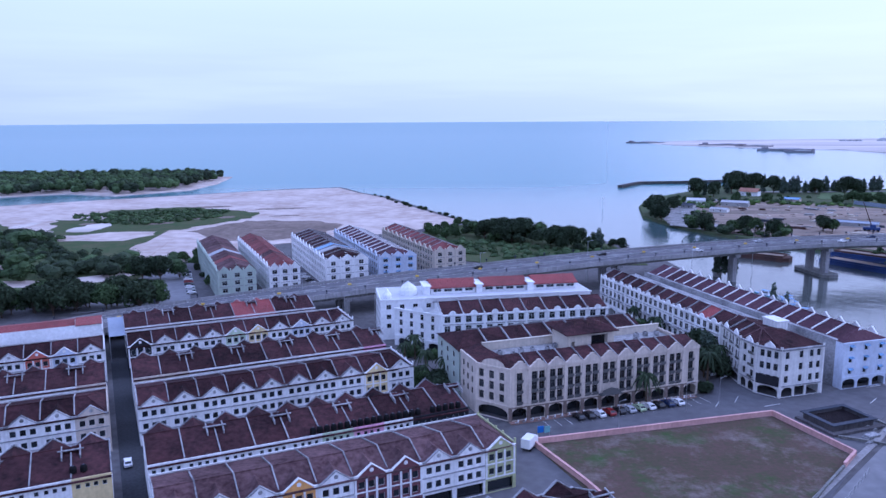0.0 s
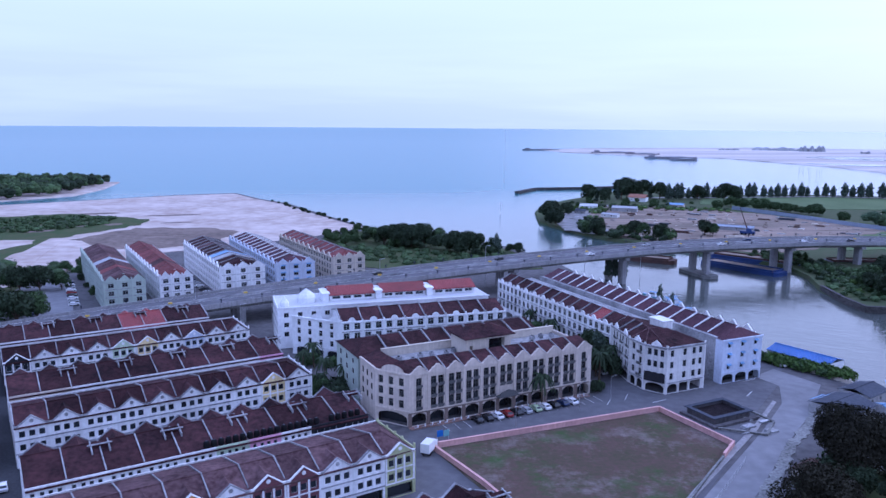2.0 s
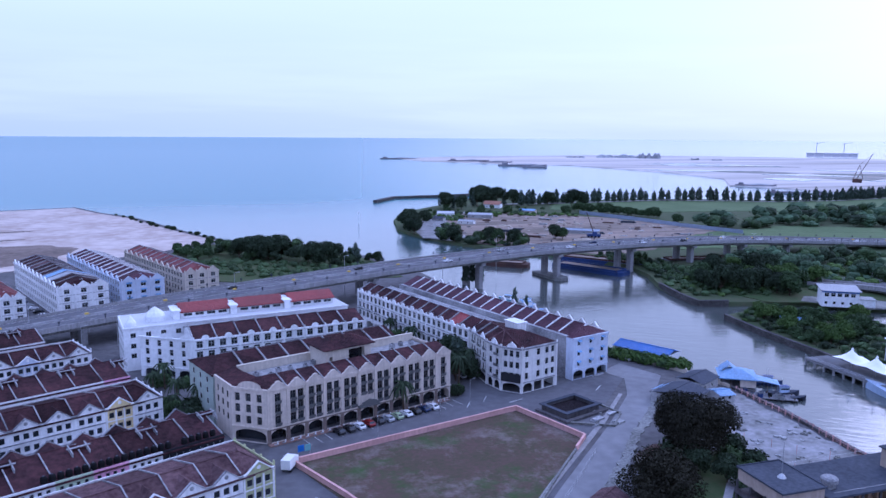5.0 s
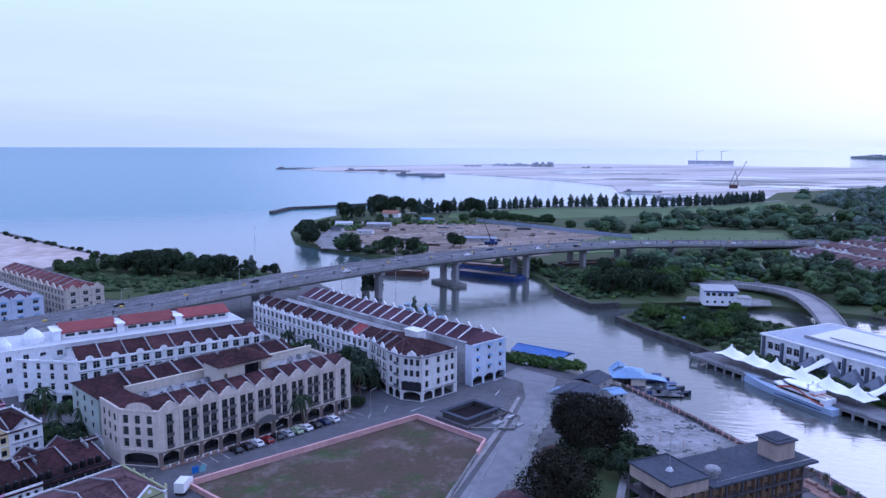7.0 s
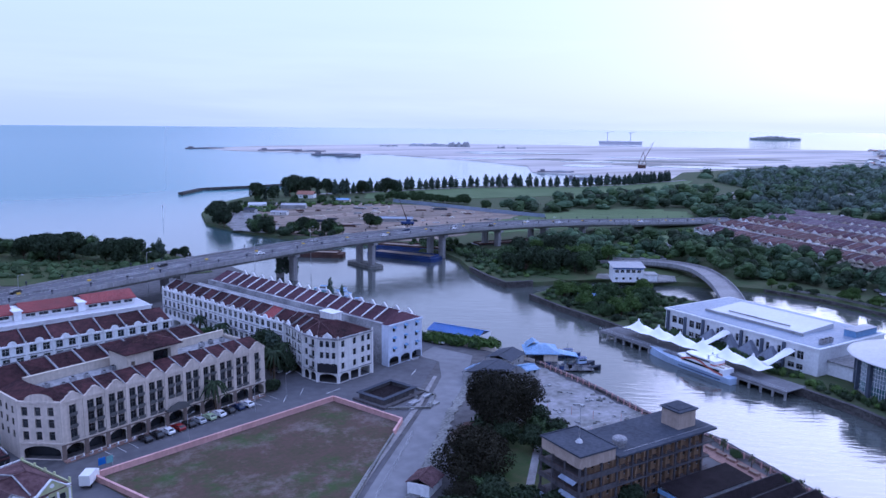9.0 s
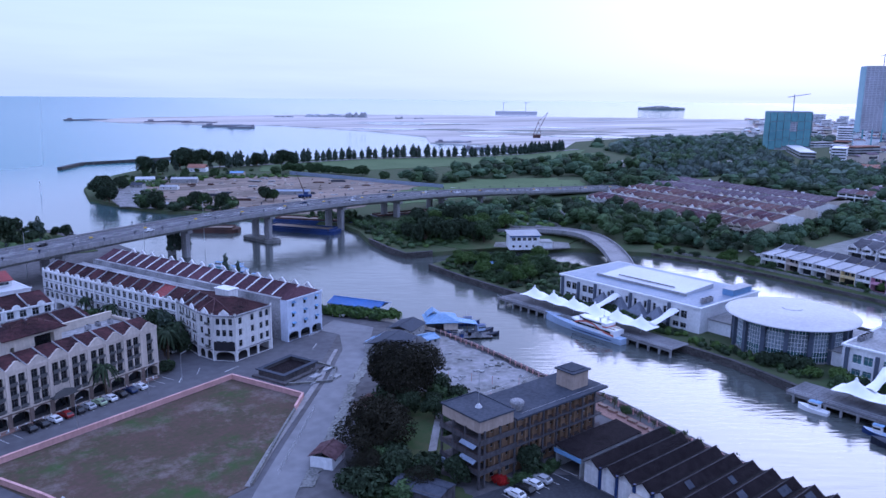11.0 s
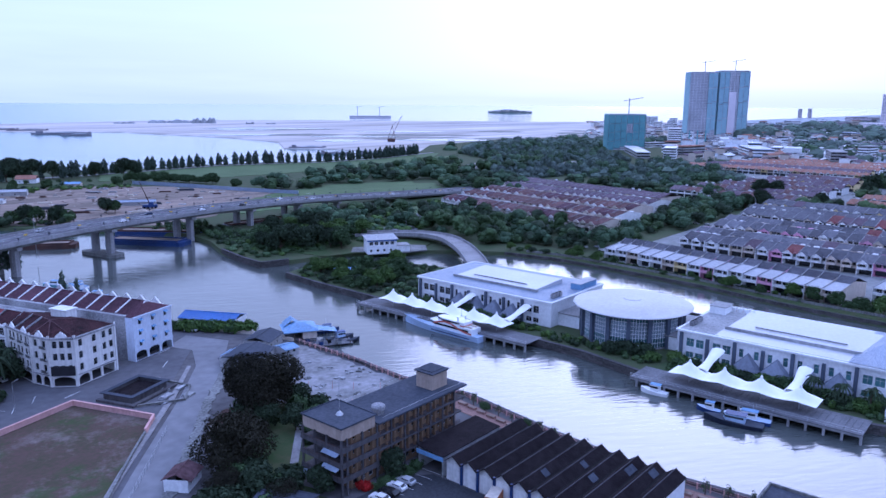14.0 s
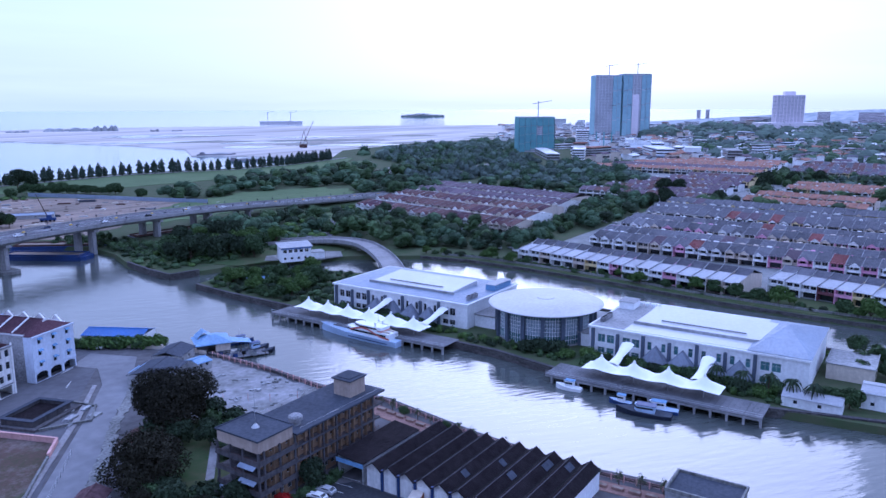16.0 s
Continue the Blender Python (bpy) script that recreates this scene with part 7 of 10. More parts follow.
for x, y, k, s in [(-1.5, 186, "c", 0.8), (-4, 192, "b", 0.6), (73.2, 211, "b", 0.8), (72.4, 206, "palm", 1.3), (74.5, 216, "cypress", 0.95)]:
    plant(k, x, y, s)
for x, y, k, s in [(79.9, 114.5, "shade", 0.55), (83.5, 109.5, "b", 0.6), (85.4, 104, "shade", 0.5), (74, 112, "bush_dark", 1.4), (77, 108, "bush_dark", 1.6), (81, 105, "bush", 1.5)]:
    plant(k, x, y, s)
# hedge on the river parapet
for i in range(12):
    plant("bush_light" if i % 3 else "bush", 132.5 + i * 1.25, 220.5 - i * 1.75, 1.25 + 0.2 * (i % 3))
plant("a", 128.5, 226, 0.6)
plant("b", 128, 233, 0.5)
for x, y, s in [(131, 356, 0.95), (127.5, 357, 1.0), (134, 353, 0.85)]:
    plant("cypress", x, y, s)
for x, y, s in [(129, 297, 0.75), (133.0, 293, 0.55), (124, 262, 0.5)]:
    plant("cypress", x, y, s, z=-1.0)
# beyond the shops: trees on the lagoon side
grove([(-230, 262), (-190, 268), (-116, 290), (-112, 300), (-150, 304), (-200, 300), (-230, 290)], 8.5, ["b", "b", "a"], 50, 0.85, 1.15)
for x, y, s in [(-178, 282, 1.1), (-166, 287, 1.0), (-156, 290, 1.2), (-147, 294, 1.0), (-138, 294, 0.9), (-127, 296, 1.0), (-120, 296, 0.8), (-146, 345, 1.1), (-138, 346, 1.1), (-130, 349, 0.9), (-152, 350, 0.9), (-189, 275, 1.1), (-200, 285, 1.2)]:
    plant("b" if s > 0.95 else "a", x, y, s * 0.95)
wood("wood", [(-300, 300), (-215, 330), (-165, 350), (-150, 372), (-172, 385), (-215, 380), (-300, 370)], 11, [LEAF, LEAF_DARK, LEAF, LEAF_DARK], 51, 5, 8, "dark trees behind the sand track")
wood("wood", [(-320, 400), (-255, 420), (-245, 460), (-262, 480), (-330, 470)], 12, [LEAF, LEAF_DARK, LEAF, LEAF_DARK], 52, 4, 8, "dark bushes and trees by the lagoon")
grove([(-145, 392), (-120, 396), (-115, 404), (-142, 410)], 8, ["c", "bush"], 53, 0.6, 0.8)
thicket("scrub", [(-300, 580), (-275, 604), (-221, 626), (-178, 610), (-184, 562), (-222, 535), (-259, 540)], 6.5, 61, LEAF, 1.2, 3.6, 0.55, "low green beach scrub", 34)
thicket("scrub", [(-300, 482), (-289, 507), (-240, 440), (-222, 388), (-205, 384), (-146, 408), (-137, 392), (-159, 372), (-205, 360), (-231, 372)], 9, 62, LEAF, 1.5, 3.5, 0.6, "low green beach scrub", 34)
grove([(-110, 335), (-117, 335), (-135, 380), (-128, 385)], 8, ["c", "bush_dark"], 54, 0.5, 0.8)
thicket("scrub", [(-310, 432), (-262, 420), (-222, 398), (-190, 396), (-196, 412), (-236, 436), (-248, 468), (-310, 476)], 7, 104, [LEAF, LEAF_DARK, LEAF_DARK], 3.0, 6.0, 0.6, "dark dense bushes behind the sand track", 60)
# river mouth
for x, y, s in [(20, 466, 1.1), (28, 458, 1.3), (36, 452, 1.2), (44, 455, 1.35), (40, 465, 1.2), (31, 470, 1.2), (60, 432, 1.2), (66, 428, 1.25), (72, 430, 1.1), (58, 440, 1.0), (97, 428, 0.6), (93, 432, 0.5), (82, 423, 0.5)]:
    plant("b", x, y, s * 0.95)
plant("cone", 84, 428, 1.0)
wood("wood", [(8, 478), (22, 452), (45, 445), (62, 424), (78, 418), (84, 430), (62, 446), (46, 470), (26, 486)], 7.5, [LEAF_DARK, LEAF, LEAF_DARK], 78, 8, 12, "dark trees on the river mouth", 0.2)
grove([(-25, 487), (-5, 462), (18, 470), (12, 520), (0, 530)], 9, ["a", "c"], 55, 0.5, 0.8)
thicket("undergrowth", [(-20, 440), (20, 400), (60, 385), (95, 395), (90, 425), (60, 430), (20, 455), (-10, 470)], 7, 63, LEAF, 1.0, 3.0, 0.5, "rank green undergrowth", 30)
r = random.Random(8)
for i in range(16):
    f = i / 15
    plant("bush_dark", -75 + 78 * f + r.uniform(-3, 3), 735 - 180 * f + r.uniform(-4, 4), r.uniform(0.5, 1.1))
# headland
wood("mangrove", [(-1100, 470), (-700, 640), (-470, 756), (-405, 790), (-345, 767), (-296, 826), (-294, 985), (-335, 1005), (-620, 980), (-1100, 940)], 13, [LEAF, LEAF_DARK, LEAF], 64, 10, 12.5, "dense dark mangrove wood on the headland", -0.8, 70, 1.0, True)
# peninsula
for x, y, s in [(152, 545, 1.1), (152, 557, 1.0), (154, 570, 1.2), (157, 585, 1.3), (164, 600, 1.2), (160, 575, 1.0), (178, 612, 0.9), (184, 625, 0.85)]:
    plant("b", x, y, s)
for x, y, k, s in [(270, 742, "cypress", 1.15), (276, 746, "b", 1.4), (283, 750, "b", 1.5), (292, 752, "cypress", 1.2), (300, 753, "b", 1.35), (308, 748, "cypress", 1.1), (316, 744, "b", 1.2), (325, 744, "cypress", 1.0), (234, 724, "b", 1.2), (241, 720, "cypress", 0.9), (248, 716, "b", 1.0), (240, 735, "a", 1.1), (356, 741, "b", 1.0), (375, 722, "b", 1.25), (384, 720, "b", 1.1), (390, 553, "c", 0.9)]:
    plant(k, x, y, s * 1.25)
r = random.Random(15)
for i in range(22):
    f = i / 21
    plant("c" if i % 3 else "a", 352 + 46 * f + r.uniform(-3, 3), 672 - 76 * f + r.uniform(-3, 3), r.uniform(0.8, 1.1))
for i in range(26):
    plant(r.choice(["bush", "bush_dark", "c", "bush_light"]), r.uniform(200, 330), r.uniform(640, 720), r.uniform(0.7, 1.5) * 0.8)
wood("wood", [(160, 512), (168, 493), (184, 474), (206, 458), (212, 464), (196, 480), (178, 500), (166, 516)], 6.5, [LEAF, LEAF_DARK], 101, 3, 6, "dark bushes along the peninsula shore", 0.1, 160, 0.45)
thicket("undergrowth", [(184, 640), (240, 690), (300, 660), (345, 640), (330, 625), (260, 655), (200, 615)], 7, 102, [LEAF, LEAF_LIGHT, LEAF_DARK], 0.8, 3.0, 0.5, "patchy green brush behind the yard", 26, 0.2)
thicket("undergrowth", [(176, 520), (184, 560), (200, 590), (192, 600), (172, 560), (168, 530)], 6, 103, [LEAF, LEAF_DARK], 0.8, 3.0, 0.5, "patchy green brush on the shore", 26, 0.2)
for x, y, k, s in [(168, 498, "b", 1.0), (163, 503, "a", 0.9), (190, 487, "b", 1.0), (195, 483, "a", 1.1), (184, 488, "c", 1.1), (203, 474, "b", 0.95), (209, 470, "c", 1.1), (243, 491, "b", 0.95), (248, 489, "a", 0.9), (172, 520, "c", 0.4), (192, 560, "c", 0.6)]:
    plant(k, x, y, s)
line = [Vector((322, 735)), Vector((372, 752)), Vector((508, 758)), Vector((568, 736)), Vector((627, 706)), Vector((718, 702)), Vector((820, 722))]
r = random.Random(5)
for a, b in zip(line, line[1:]):
    n = max(1, round((b - a).length / 9.0))
    for k in range(n):
        p = a.lerp(b, k / n)
        plant("cone", p.x + r.uniform(-1.5, 1.5), p.y + r.uniform(-1.5, 1.5), r.uniform(0.95, 1.45), label="casuarina in a row on the sea wall")
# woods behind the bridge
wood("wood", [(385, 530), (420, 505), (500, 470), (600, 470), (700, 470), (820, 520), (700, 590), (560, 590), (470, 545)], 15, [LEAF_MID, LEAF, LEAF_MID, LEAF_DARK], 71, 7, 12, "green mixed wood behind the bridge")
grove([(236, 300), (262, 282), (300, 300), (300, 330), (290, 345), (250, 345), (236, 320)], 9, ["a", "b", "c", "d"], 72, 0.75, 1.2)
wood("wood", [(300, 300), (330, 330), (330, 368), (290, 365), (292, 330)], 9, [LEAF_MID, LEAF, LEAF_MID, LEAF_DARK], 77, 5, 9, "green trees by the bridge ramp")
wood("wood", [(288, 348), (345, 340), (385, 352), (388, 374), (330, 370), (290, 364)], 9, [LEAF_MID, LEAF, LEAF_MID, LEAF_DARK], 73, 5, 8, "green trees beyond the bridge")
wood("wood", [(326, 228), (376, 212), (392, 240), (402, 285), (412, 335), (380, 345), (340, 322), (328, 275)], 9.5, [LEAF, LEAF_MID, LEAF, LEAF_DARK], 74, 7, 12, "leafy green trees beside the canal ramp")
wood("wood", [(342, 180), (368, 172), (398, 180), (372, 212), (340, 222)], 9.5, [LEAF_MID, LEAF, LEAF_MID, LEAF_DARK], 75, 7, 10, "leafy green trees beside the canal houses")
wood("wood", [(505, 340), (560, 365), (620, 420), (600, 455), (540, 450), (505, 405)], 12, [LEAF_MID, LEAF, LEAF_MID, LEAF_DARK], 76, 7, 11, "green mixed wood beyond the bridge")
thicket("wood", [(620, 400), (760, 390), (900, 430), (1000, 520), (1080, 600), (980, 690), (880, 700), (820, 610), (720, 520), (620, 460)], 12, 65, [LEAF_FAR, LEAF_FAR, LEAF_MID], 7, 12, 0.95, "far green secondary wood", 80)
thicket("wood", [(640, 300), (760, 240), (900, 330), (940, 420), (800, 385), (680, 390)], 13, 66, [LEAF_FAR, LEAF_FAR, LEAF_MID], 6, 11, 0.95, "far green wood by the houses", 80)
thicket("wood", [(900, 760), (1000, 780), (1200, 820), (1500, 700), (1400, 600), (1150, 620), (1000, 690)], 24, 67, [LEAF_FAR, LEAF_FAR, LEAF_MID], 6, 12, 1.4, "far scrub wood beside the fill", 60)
thicket("undergrowth", [(300, 296), (345, 290), (372, 320), (420, 350), (480, 352), (490, 374), (400, 372), (330, 340), (302, 318)], 7.5, 105, [LEAF, LEAF_MID, LEAF_LIGHT], 0.8, 3.2, 0.5, "rank green brush by the bridge ramp", 30, 0.2)
# museum bank
for outline, seed in [([(207.5, 128), (214, 128), (214.5, 188), (211, 196), (208, 196)], 111), ([(204, 24), (213.5, 22), (213.5, 80), (203.5, 80)], 112), ([(204, 84), (213, 84), (211, 104), (213, 124), (206, 124), (204.5, 106)], 113)]:
    thicket("hedge", outline, 2.3, seed, [LEAF, LEAF_DARK, LEAF, LEAF_LIGHT], 1.2, 2.6, 0.26, "dense green shrubs between the museum and the river wall", 60)
thicket("undergrowth", [(208.5, 200), (216, 192), (240, 192), (262, 205), (262, 232), (246, 251), (230, 262), (213, 258), (209.5, 236)], 4.2, 114, [LEAF, LEAF_DARK, LEAF], 0.8, 2.6, 0.36, "rank green brush on the museum bank", 40)
grove([(210, 250), (222, 262), (240, 256), (262, 240), (258, 222), (225, 205), (212, 210)], 6, ["bush", "bush_light", "c", "d", "bush_dark"], 81, 0.5, 0.9)
r = random.Random(9)
for y0, y1, key in [(193, 140, "bush"), (98, 84, "bush_dark"), (80, 24, "bush")]:
    y = y0
    while y > y1:
        plant(r.choice([key, "bush_dark", "bush_light", key]), r.uniform(207.5, 213), y, r.uniform(0.75, 1.3))
        y -= r.uniform(1.6, 2.8)
for x, y in [(208, 41), (207.5, 34), (208.5, 28), (208, 22), (206.5, 17)]:
    plant("palm", x, y, 0.85)
for x, y in [(209, 14), (211, 9), (236, 8), (240, 2), (246, 10), (255, 6), (262, 12)]:
    plant("c", x, y, 0.7)
sheet("ground_canal_verge", [(299.5, -60), (301.5, 0), (302, 32), (305, 66), (309, 88), (314, 110), (319.5, 155), (321.5, 190), (317, 212), (325, 206), (329, 166), (309, 57), (326, 50), (300, -60)], 0.2, GRASS, "grass verge between the canal and the shops", rough_edge=0.8)
# canal side
r = random.Random(10)
for i in range(60):
    y = 215 - i * 4.0
    xc = np.interp(y, [-30, 4, 60, 88, 112, 155, 190, 216], [300, 300.5, 303, 307.5, 313, 318, 320, 316])
    plant(r.choice(["bush", "bush_light", "bush_dark", "c", "d"]), xc + r.uniform(4, 10), y, r.uniform(0.45, 0.7) * (1.3 if i % 2 else 0.9))
    if i % 2:
        xn = np.interp(y, [0, 36, 81, 133, 177, 214], [257, 259, 263, 267, 269, 264])
        plant(r.choice(["bush", "bush_light"]), xn - r.uniform(1, 5), y, r.uniform(0.4, 0.8))

thicket("undergrowth", [(226, 330), (236, 352), (240, 380), (228, 412), (246, 418), (262, 385), (258, 352), (240, 326)], 5.0, 121, [LEAF, LEAF_DARK, LEAF], 2.0, 4.5, 0.42, "dense dark bank trees under the bridge", 60, 0.2)
thicket("undergrowth", [(222, 292), (250, 288), (286, 300), (300, 306), (296, 330), (262, 340), (236, 338), (224, 315)], 5.5, 122, [LEAF, LEAF_LIGHT, LEAF], 0.9, 2.6, 0.42, "rank green brush along the river point", 40, 0.2)
thicket("undergrowth", [(219, 306), (240, 302), (292, 302), (300, 350), (252, 370), (237, 350), (224, 326)], 5.5, 97, LEAF, 0.6, 2.4, 0.4, "rough brush on the river point", 30, 0.2)
thicket("undergrowth", [(240, 300), (256, 284), (268, 290), (300, 280), (312, 292), (270, 316)], 5.5, 98, LEAF, 0.5, 2.0, 0.4, "rough brush by the pump house", 30, 0.2)
wood("wood", [(440, 168), (560, 176), (600, 196), (560, 206), (440, 186)], 9, [LEAF_MID, LEAF, LEAF_MID, LEAF_DARK], 83, 5, 9, "green trees between the terraces")
wood("wood", [(598, 205), (640, 210), (650, 330), (610, 360)], 12, [LEAF_MID, LEAF, LEAF_MID, LEAF_DARK], 84, 6, 10, "green trees behind the terraces")
wood("wood", [(384, 178), (520, 196), (548, 214), (386, 192)], 8, [LEAF_MID, LEAF, LEAF_MID, LEAF_DARK], 85, 5, 9, "green trees at the ends of the terraces")


# ---------------------------------------------------------------- the old riverside office
def office():
    ob = thing("office_building", at(95.5, 98.4), "weathered ochre office block with open concrete balconies", "office building")
    L, D = 35.0, 10.2
    for k, z in enumerate((3.3, 6.4, 9.5)):
        part("floor_slab", Geo().box(-1.4, -1.4, z - 0.35, L + (1.6 if k == 2 else 0.4), D + 0.6, z), CONCRETE_DARK, ob, "dark stained balcony slab")
    part("roof_slab", Geo().box(8.6, -1.6, 11.9, L + 2.0, D + 1.0, 12.3), FELT, ob, "dark grey flat roof slab")
    for k, z in enumerate((0.0, 3.3, 6.4, 9.5)):
        holes, glass = [], []
        for i in range(16):
            x = 0.7 + i * 2.15
            holes.append((x, x + 1.2, z + 0.9, z + 2.4))
            glass.append((x, z + 0.9, 1.2, 1.4))
        holes = [q for q in holes if q[0] > 2.6]
        glass = [q for q in glass if q[0] > 2.6]
        g = Geo().facade(L - 2.4, z, z + (3.3 if k == 0 else 3.1 if k < 3 else 2.4), holes, x=2.4)
        part("front_wall", g, OCHRE, ob)
        if k:
            fin = Geo().box(-0.09, -1.1, z, 0.09, -0.35, z + (3.1 if k < 3 else 2.4) - 0.36).mesh("fin", OCHRE)
            for q in range(15):
                part("fin", fin, None, ob, m=pose(3.0 + q * 2.15, 0, 0))
            part("balcony_wall", Geo().box(-1.35, -1.38, z, -1.2, D + 0.5, z + 0.75), CONCRETE_DARK, ob)
            part("balcony_wall", Geo().box(-1.2, -1.38, z, 9.0, -1.25, z + 0.75), CONCRETE_DARK, ob)
        put_windows(ob, glass[::1])
        sm = pose(2.4, D, 0, 0, 0, -90)
        sh = [(x, x + 2.0, z + 0.9, z + 2.4) for x in (0.8, 3.9, 7.0)]
        part("end_wall", Geo().facade(D, z, z + (3.3 if k == 0 else 3.1 if k < 3 else 2.4), sh), OCHRE, ob, m=sm)
        put_windows(ob, [(a, c, b - a, d - c) for a, b, c, d in sh], turn=sm)
    part("back_wall", Geo().box(2.7, D - 0.3, 0, L, D, 11.9).box(L - 0.3, 0.3, 0, L, D - 0.3, 11.9), OCHRE, ob)
    col = Geo().box(-0.18, -0.18, 0, 0.18, 0.18, 11.9).mesh("column", CONCRETE_DARK)
    for i in range(9):
        part("column", col, None, ob, m=pose(0.2 + i * 4.1, -1.2, 0))
    for y in (-1.2, 3.0, 6.6, 10.2):
        part("column", col, None, ob, m=pose(-1.2, y, 0))
    for z in (3.3, 6.4, 9.5):
        rail = Geo()
        for q in (0.5, 0.95):
            rail.tube((-1.35, -1.35, z + q), (L, -1.35, z + q), 0.04, n=4).tube((-1.35, -1.35, z + q), (-1.35, D, z + q), 0.04, n=4)
        part("railing", rail, RUST, ob)
    head = Geo().box(-0.9, -0.9, 11.6, 8.2, D + 0.3, 14.0)
    part("head_block", head, TAN, ob, "tan rendered roof room")
    part("head_roof", Geo().box(-1.2, -1.2, 14.0, 8.5, D + 0.6, 14.15).box(-1.2, -1.2, 14.15, -1.0, D + 0.6, 14.35).box(8.3, -1.2, 14.15, 8.5, D + 0.6, 14.35).box(-1.0, -1.2, 14.15, 8.3, -1.0, 14.35).box(-1.0, D + 0.4, 14.15, 8.3, D + 0.6, 14.35), FELT, ob)
    part("stair_tower", Geo().box(L - 6.3, 1.6, 12.3, L - 1.2, 6.4, 16.0), TAN, ob, "tan stair tower")
    part("stair_roof", Geo().box(L - 6.7, 1.2, 16.0, L - 0.8, 6.8, 16.25).box(L - 5.8, 2.2, 16.25, L - 1.7, 5.8, 16.4), FELT, ob)
    part("water_tank", Geo().lathe(12.0, 2.0, [(1.1, 12.3), (1.1, 13.3), (1.5, 13.35), (1.5, 14.0), (1.2, 14.3), (0.3, 14.4)], 16), COPING, ob, "round white water tank")
    part("flagpole", Geo().tube((3.6, 4.5, 14.15), (3.6, 4.5, 21.5), 0.09, 0.04, 6).lathe(3.6, 4.5, [(0.8, 14.15), (0.5, 14.6), (0.15, 14.9)], 10), METAL, ob)
    for x, y, z in ((-1.7, 1.5, 9.0), (-1.7, 1.5, 5.9), (-1.7, 8.0, 2.6)):
        part("awning", Geo().slab((x - 0.6, y - 2.2, z - 0.3), (x + 0.4, y - 2.2, z + 0.2), (x + 0.4, y + 2.2, z + 0.2), (x - 0.6, y + 2.2, z - 0.3), 0.08), ROOF_BLUEGREY, ob, "blue-grey sheet awning")
    part("rooftop_rail", Geo().tube((9.6, -1.5, 13.2), (L + 1.9, -1.5, 13.2), 0.03, n=4).tube((9.6, D + 0.9, 13.2), (L + 1.9, D + 0.9, 13.2), 0.03, n=4), METAL, ob)
    return ob


office()


def warehouse():
    ob = thing("warehouse", at(113.5, 46.5), "long warehouse with dark sawtooth gabled roofs", "warehouse")
    n, bay, L = 10, 4.04, 24.0
    for i in range(n):
        y = i * bay
        g = Geo()
        g.slab((-0.8, y, 4.3), (L, y, 4.3), (L, y + bay / 2, 5.8), (-0.8, y + bay / 2, 5.8), 0.14)
        g.slab((-0.8, y + bay / 2, 5.8), (L, y + bay / 2, 5.8), (L, y + bay, 4.3), (-0.8, y + bay, 4.3), 0.14)
        part("roof_bay", g, ROOF_DARK, ob)
        part("ridge_cap", Geo().tube((-0.8, y + bay / 2, 5.84), (L, y + bay / 2, 5.84), 0.09, n=6), CONCRETE_DARK, ob, "worn grey ridge cap")
        part("valley_gutter", Geo().box(-0.8, y - 0.12, 4.3, L, y + 0.12, 4.42), RUBBER, ob)
        w = Geo()
        w.face([(0, y + bay, 0), (0, y, 0), (0, y, 4.2), (0, y + bay / 2, 5.6), (0, y + bay, 4.2)])
        w.box(-0.12, y + 0.7, 1.0, 0.02, y + bay - 0.5, 3.7)
        part("end_wall", w, GREYWASH, ob)
        part("pilaster", Geo().box(-0.35, y - 0.28, 0, 0.1, y + 0.28, 4.5), HULL_BLUE, ob, "dark blue pilaster")
    part("side_wall", Geo().box(0.1, n * bay - 0.3, 0, L - 0.1, n * bay - 0.1, 4.2).box(0.1, 0.1, 0, L - 0.1, 0.3, 4.2).box(L - 0.3, 0.3, 0, L - 0.1, n * bay - 0.3, 4.2), CLEAN, ob)
    for b, x, wd in ((3, 10, 2.2), (4, 14, 1.6), (2, 17, 3.4), (5, 6, 1.8), (1, 19, 2.6)):
        part("roof_patch", Geo().slab((x, b * bay + 0.35, 4.68), (x + wd, b * bay + 0.35, 4.68), (x + wd, b * bay + 1.6, 5.62), (x, b * bay + 1.6, 5.62), 0.05), FELT, ob, "grey metal roof patch")
    return ob


warehouse()
ob = thing("lean_to", at(113, 87.5), "low dark sheet-roofed lean-to with white fascia", "shed")
part("roof", Geo().slab((0, 0, 4.6), (20, 0, 4.6), (20, 7.0, 5.2), (0, 7.0, 5.2), 0.15), ROOF_DARK, ob)
part("fascia", Geo().box(-0.2, -0.1, 3.6, 0.0, 7.1, 4.5), ROOF_SKY, ob)
part("wall", Geo().box(0.2, 0.2, 0, 19.8, 0.4, 4.4).box(0.2, 6.6, 0, 19.8, 6.8, 4.8).box(19.6, 0.4, 0, 19.8, 6.6, 4.6), SCREED, ob)
ob = thing("flat_store", at(136, 20), "small grey flat-roofed store with parapet", "store")
part("wall", Geo().box(0, 0, 0, 8.6, 13, 4.6), SCREED, ob)
part("parapet", Geo().box(-0.2, -0.2, 4.6, 8.8, 0.2, 5.3).box(-0.2, 12.8, 4.6, 8.8, 13.2, 5.3).box(-0.2, 0.2, 4.6, 0.2, 12.8, 5.3).box(8.4, 0.2, 4.6, 8.8, 12.8, 5.3), CONCRETE_OLD, ob)
part("roof_deck", Geo().box(0.2, 0.2, 4.6, 8.4, 12.8, 4.75), FELT, ob)
ob = thing("container", at(112, 73.5, 0.12, 18), "orange shipping container in the car park", "container")
part("body", Geo().box(-3, -1.2, 0.1, 3, 1.2, 2.6), BOX_ORANGE, ob)
part("roof", Geo().box(-2.95, -1.15, 2.6, 2.95, 1.15, 2.66), BEIGE, ob)
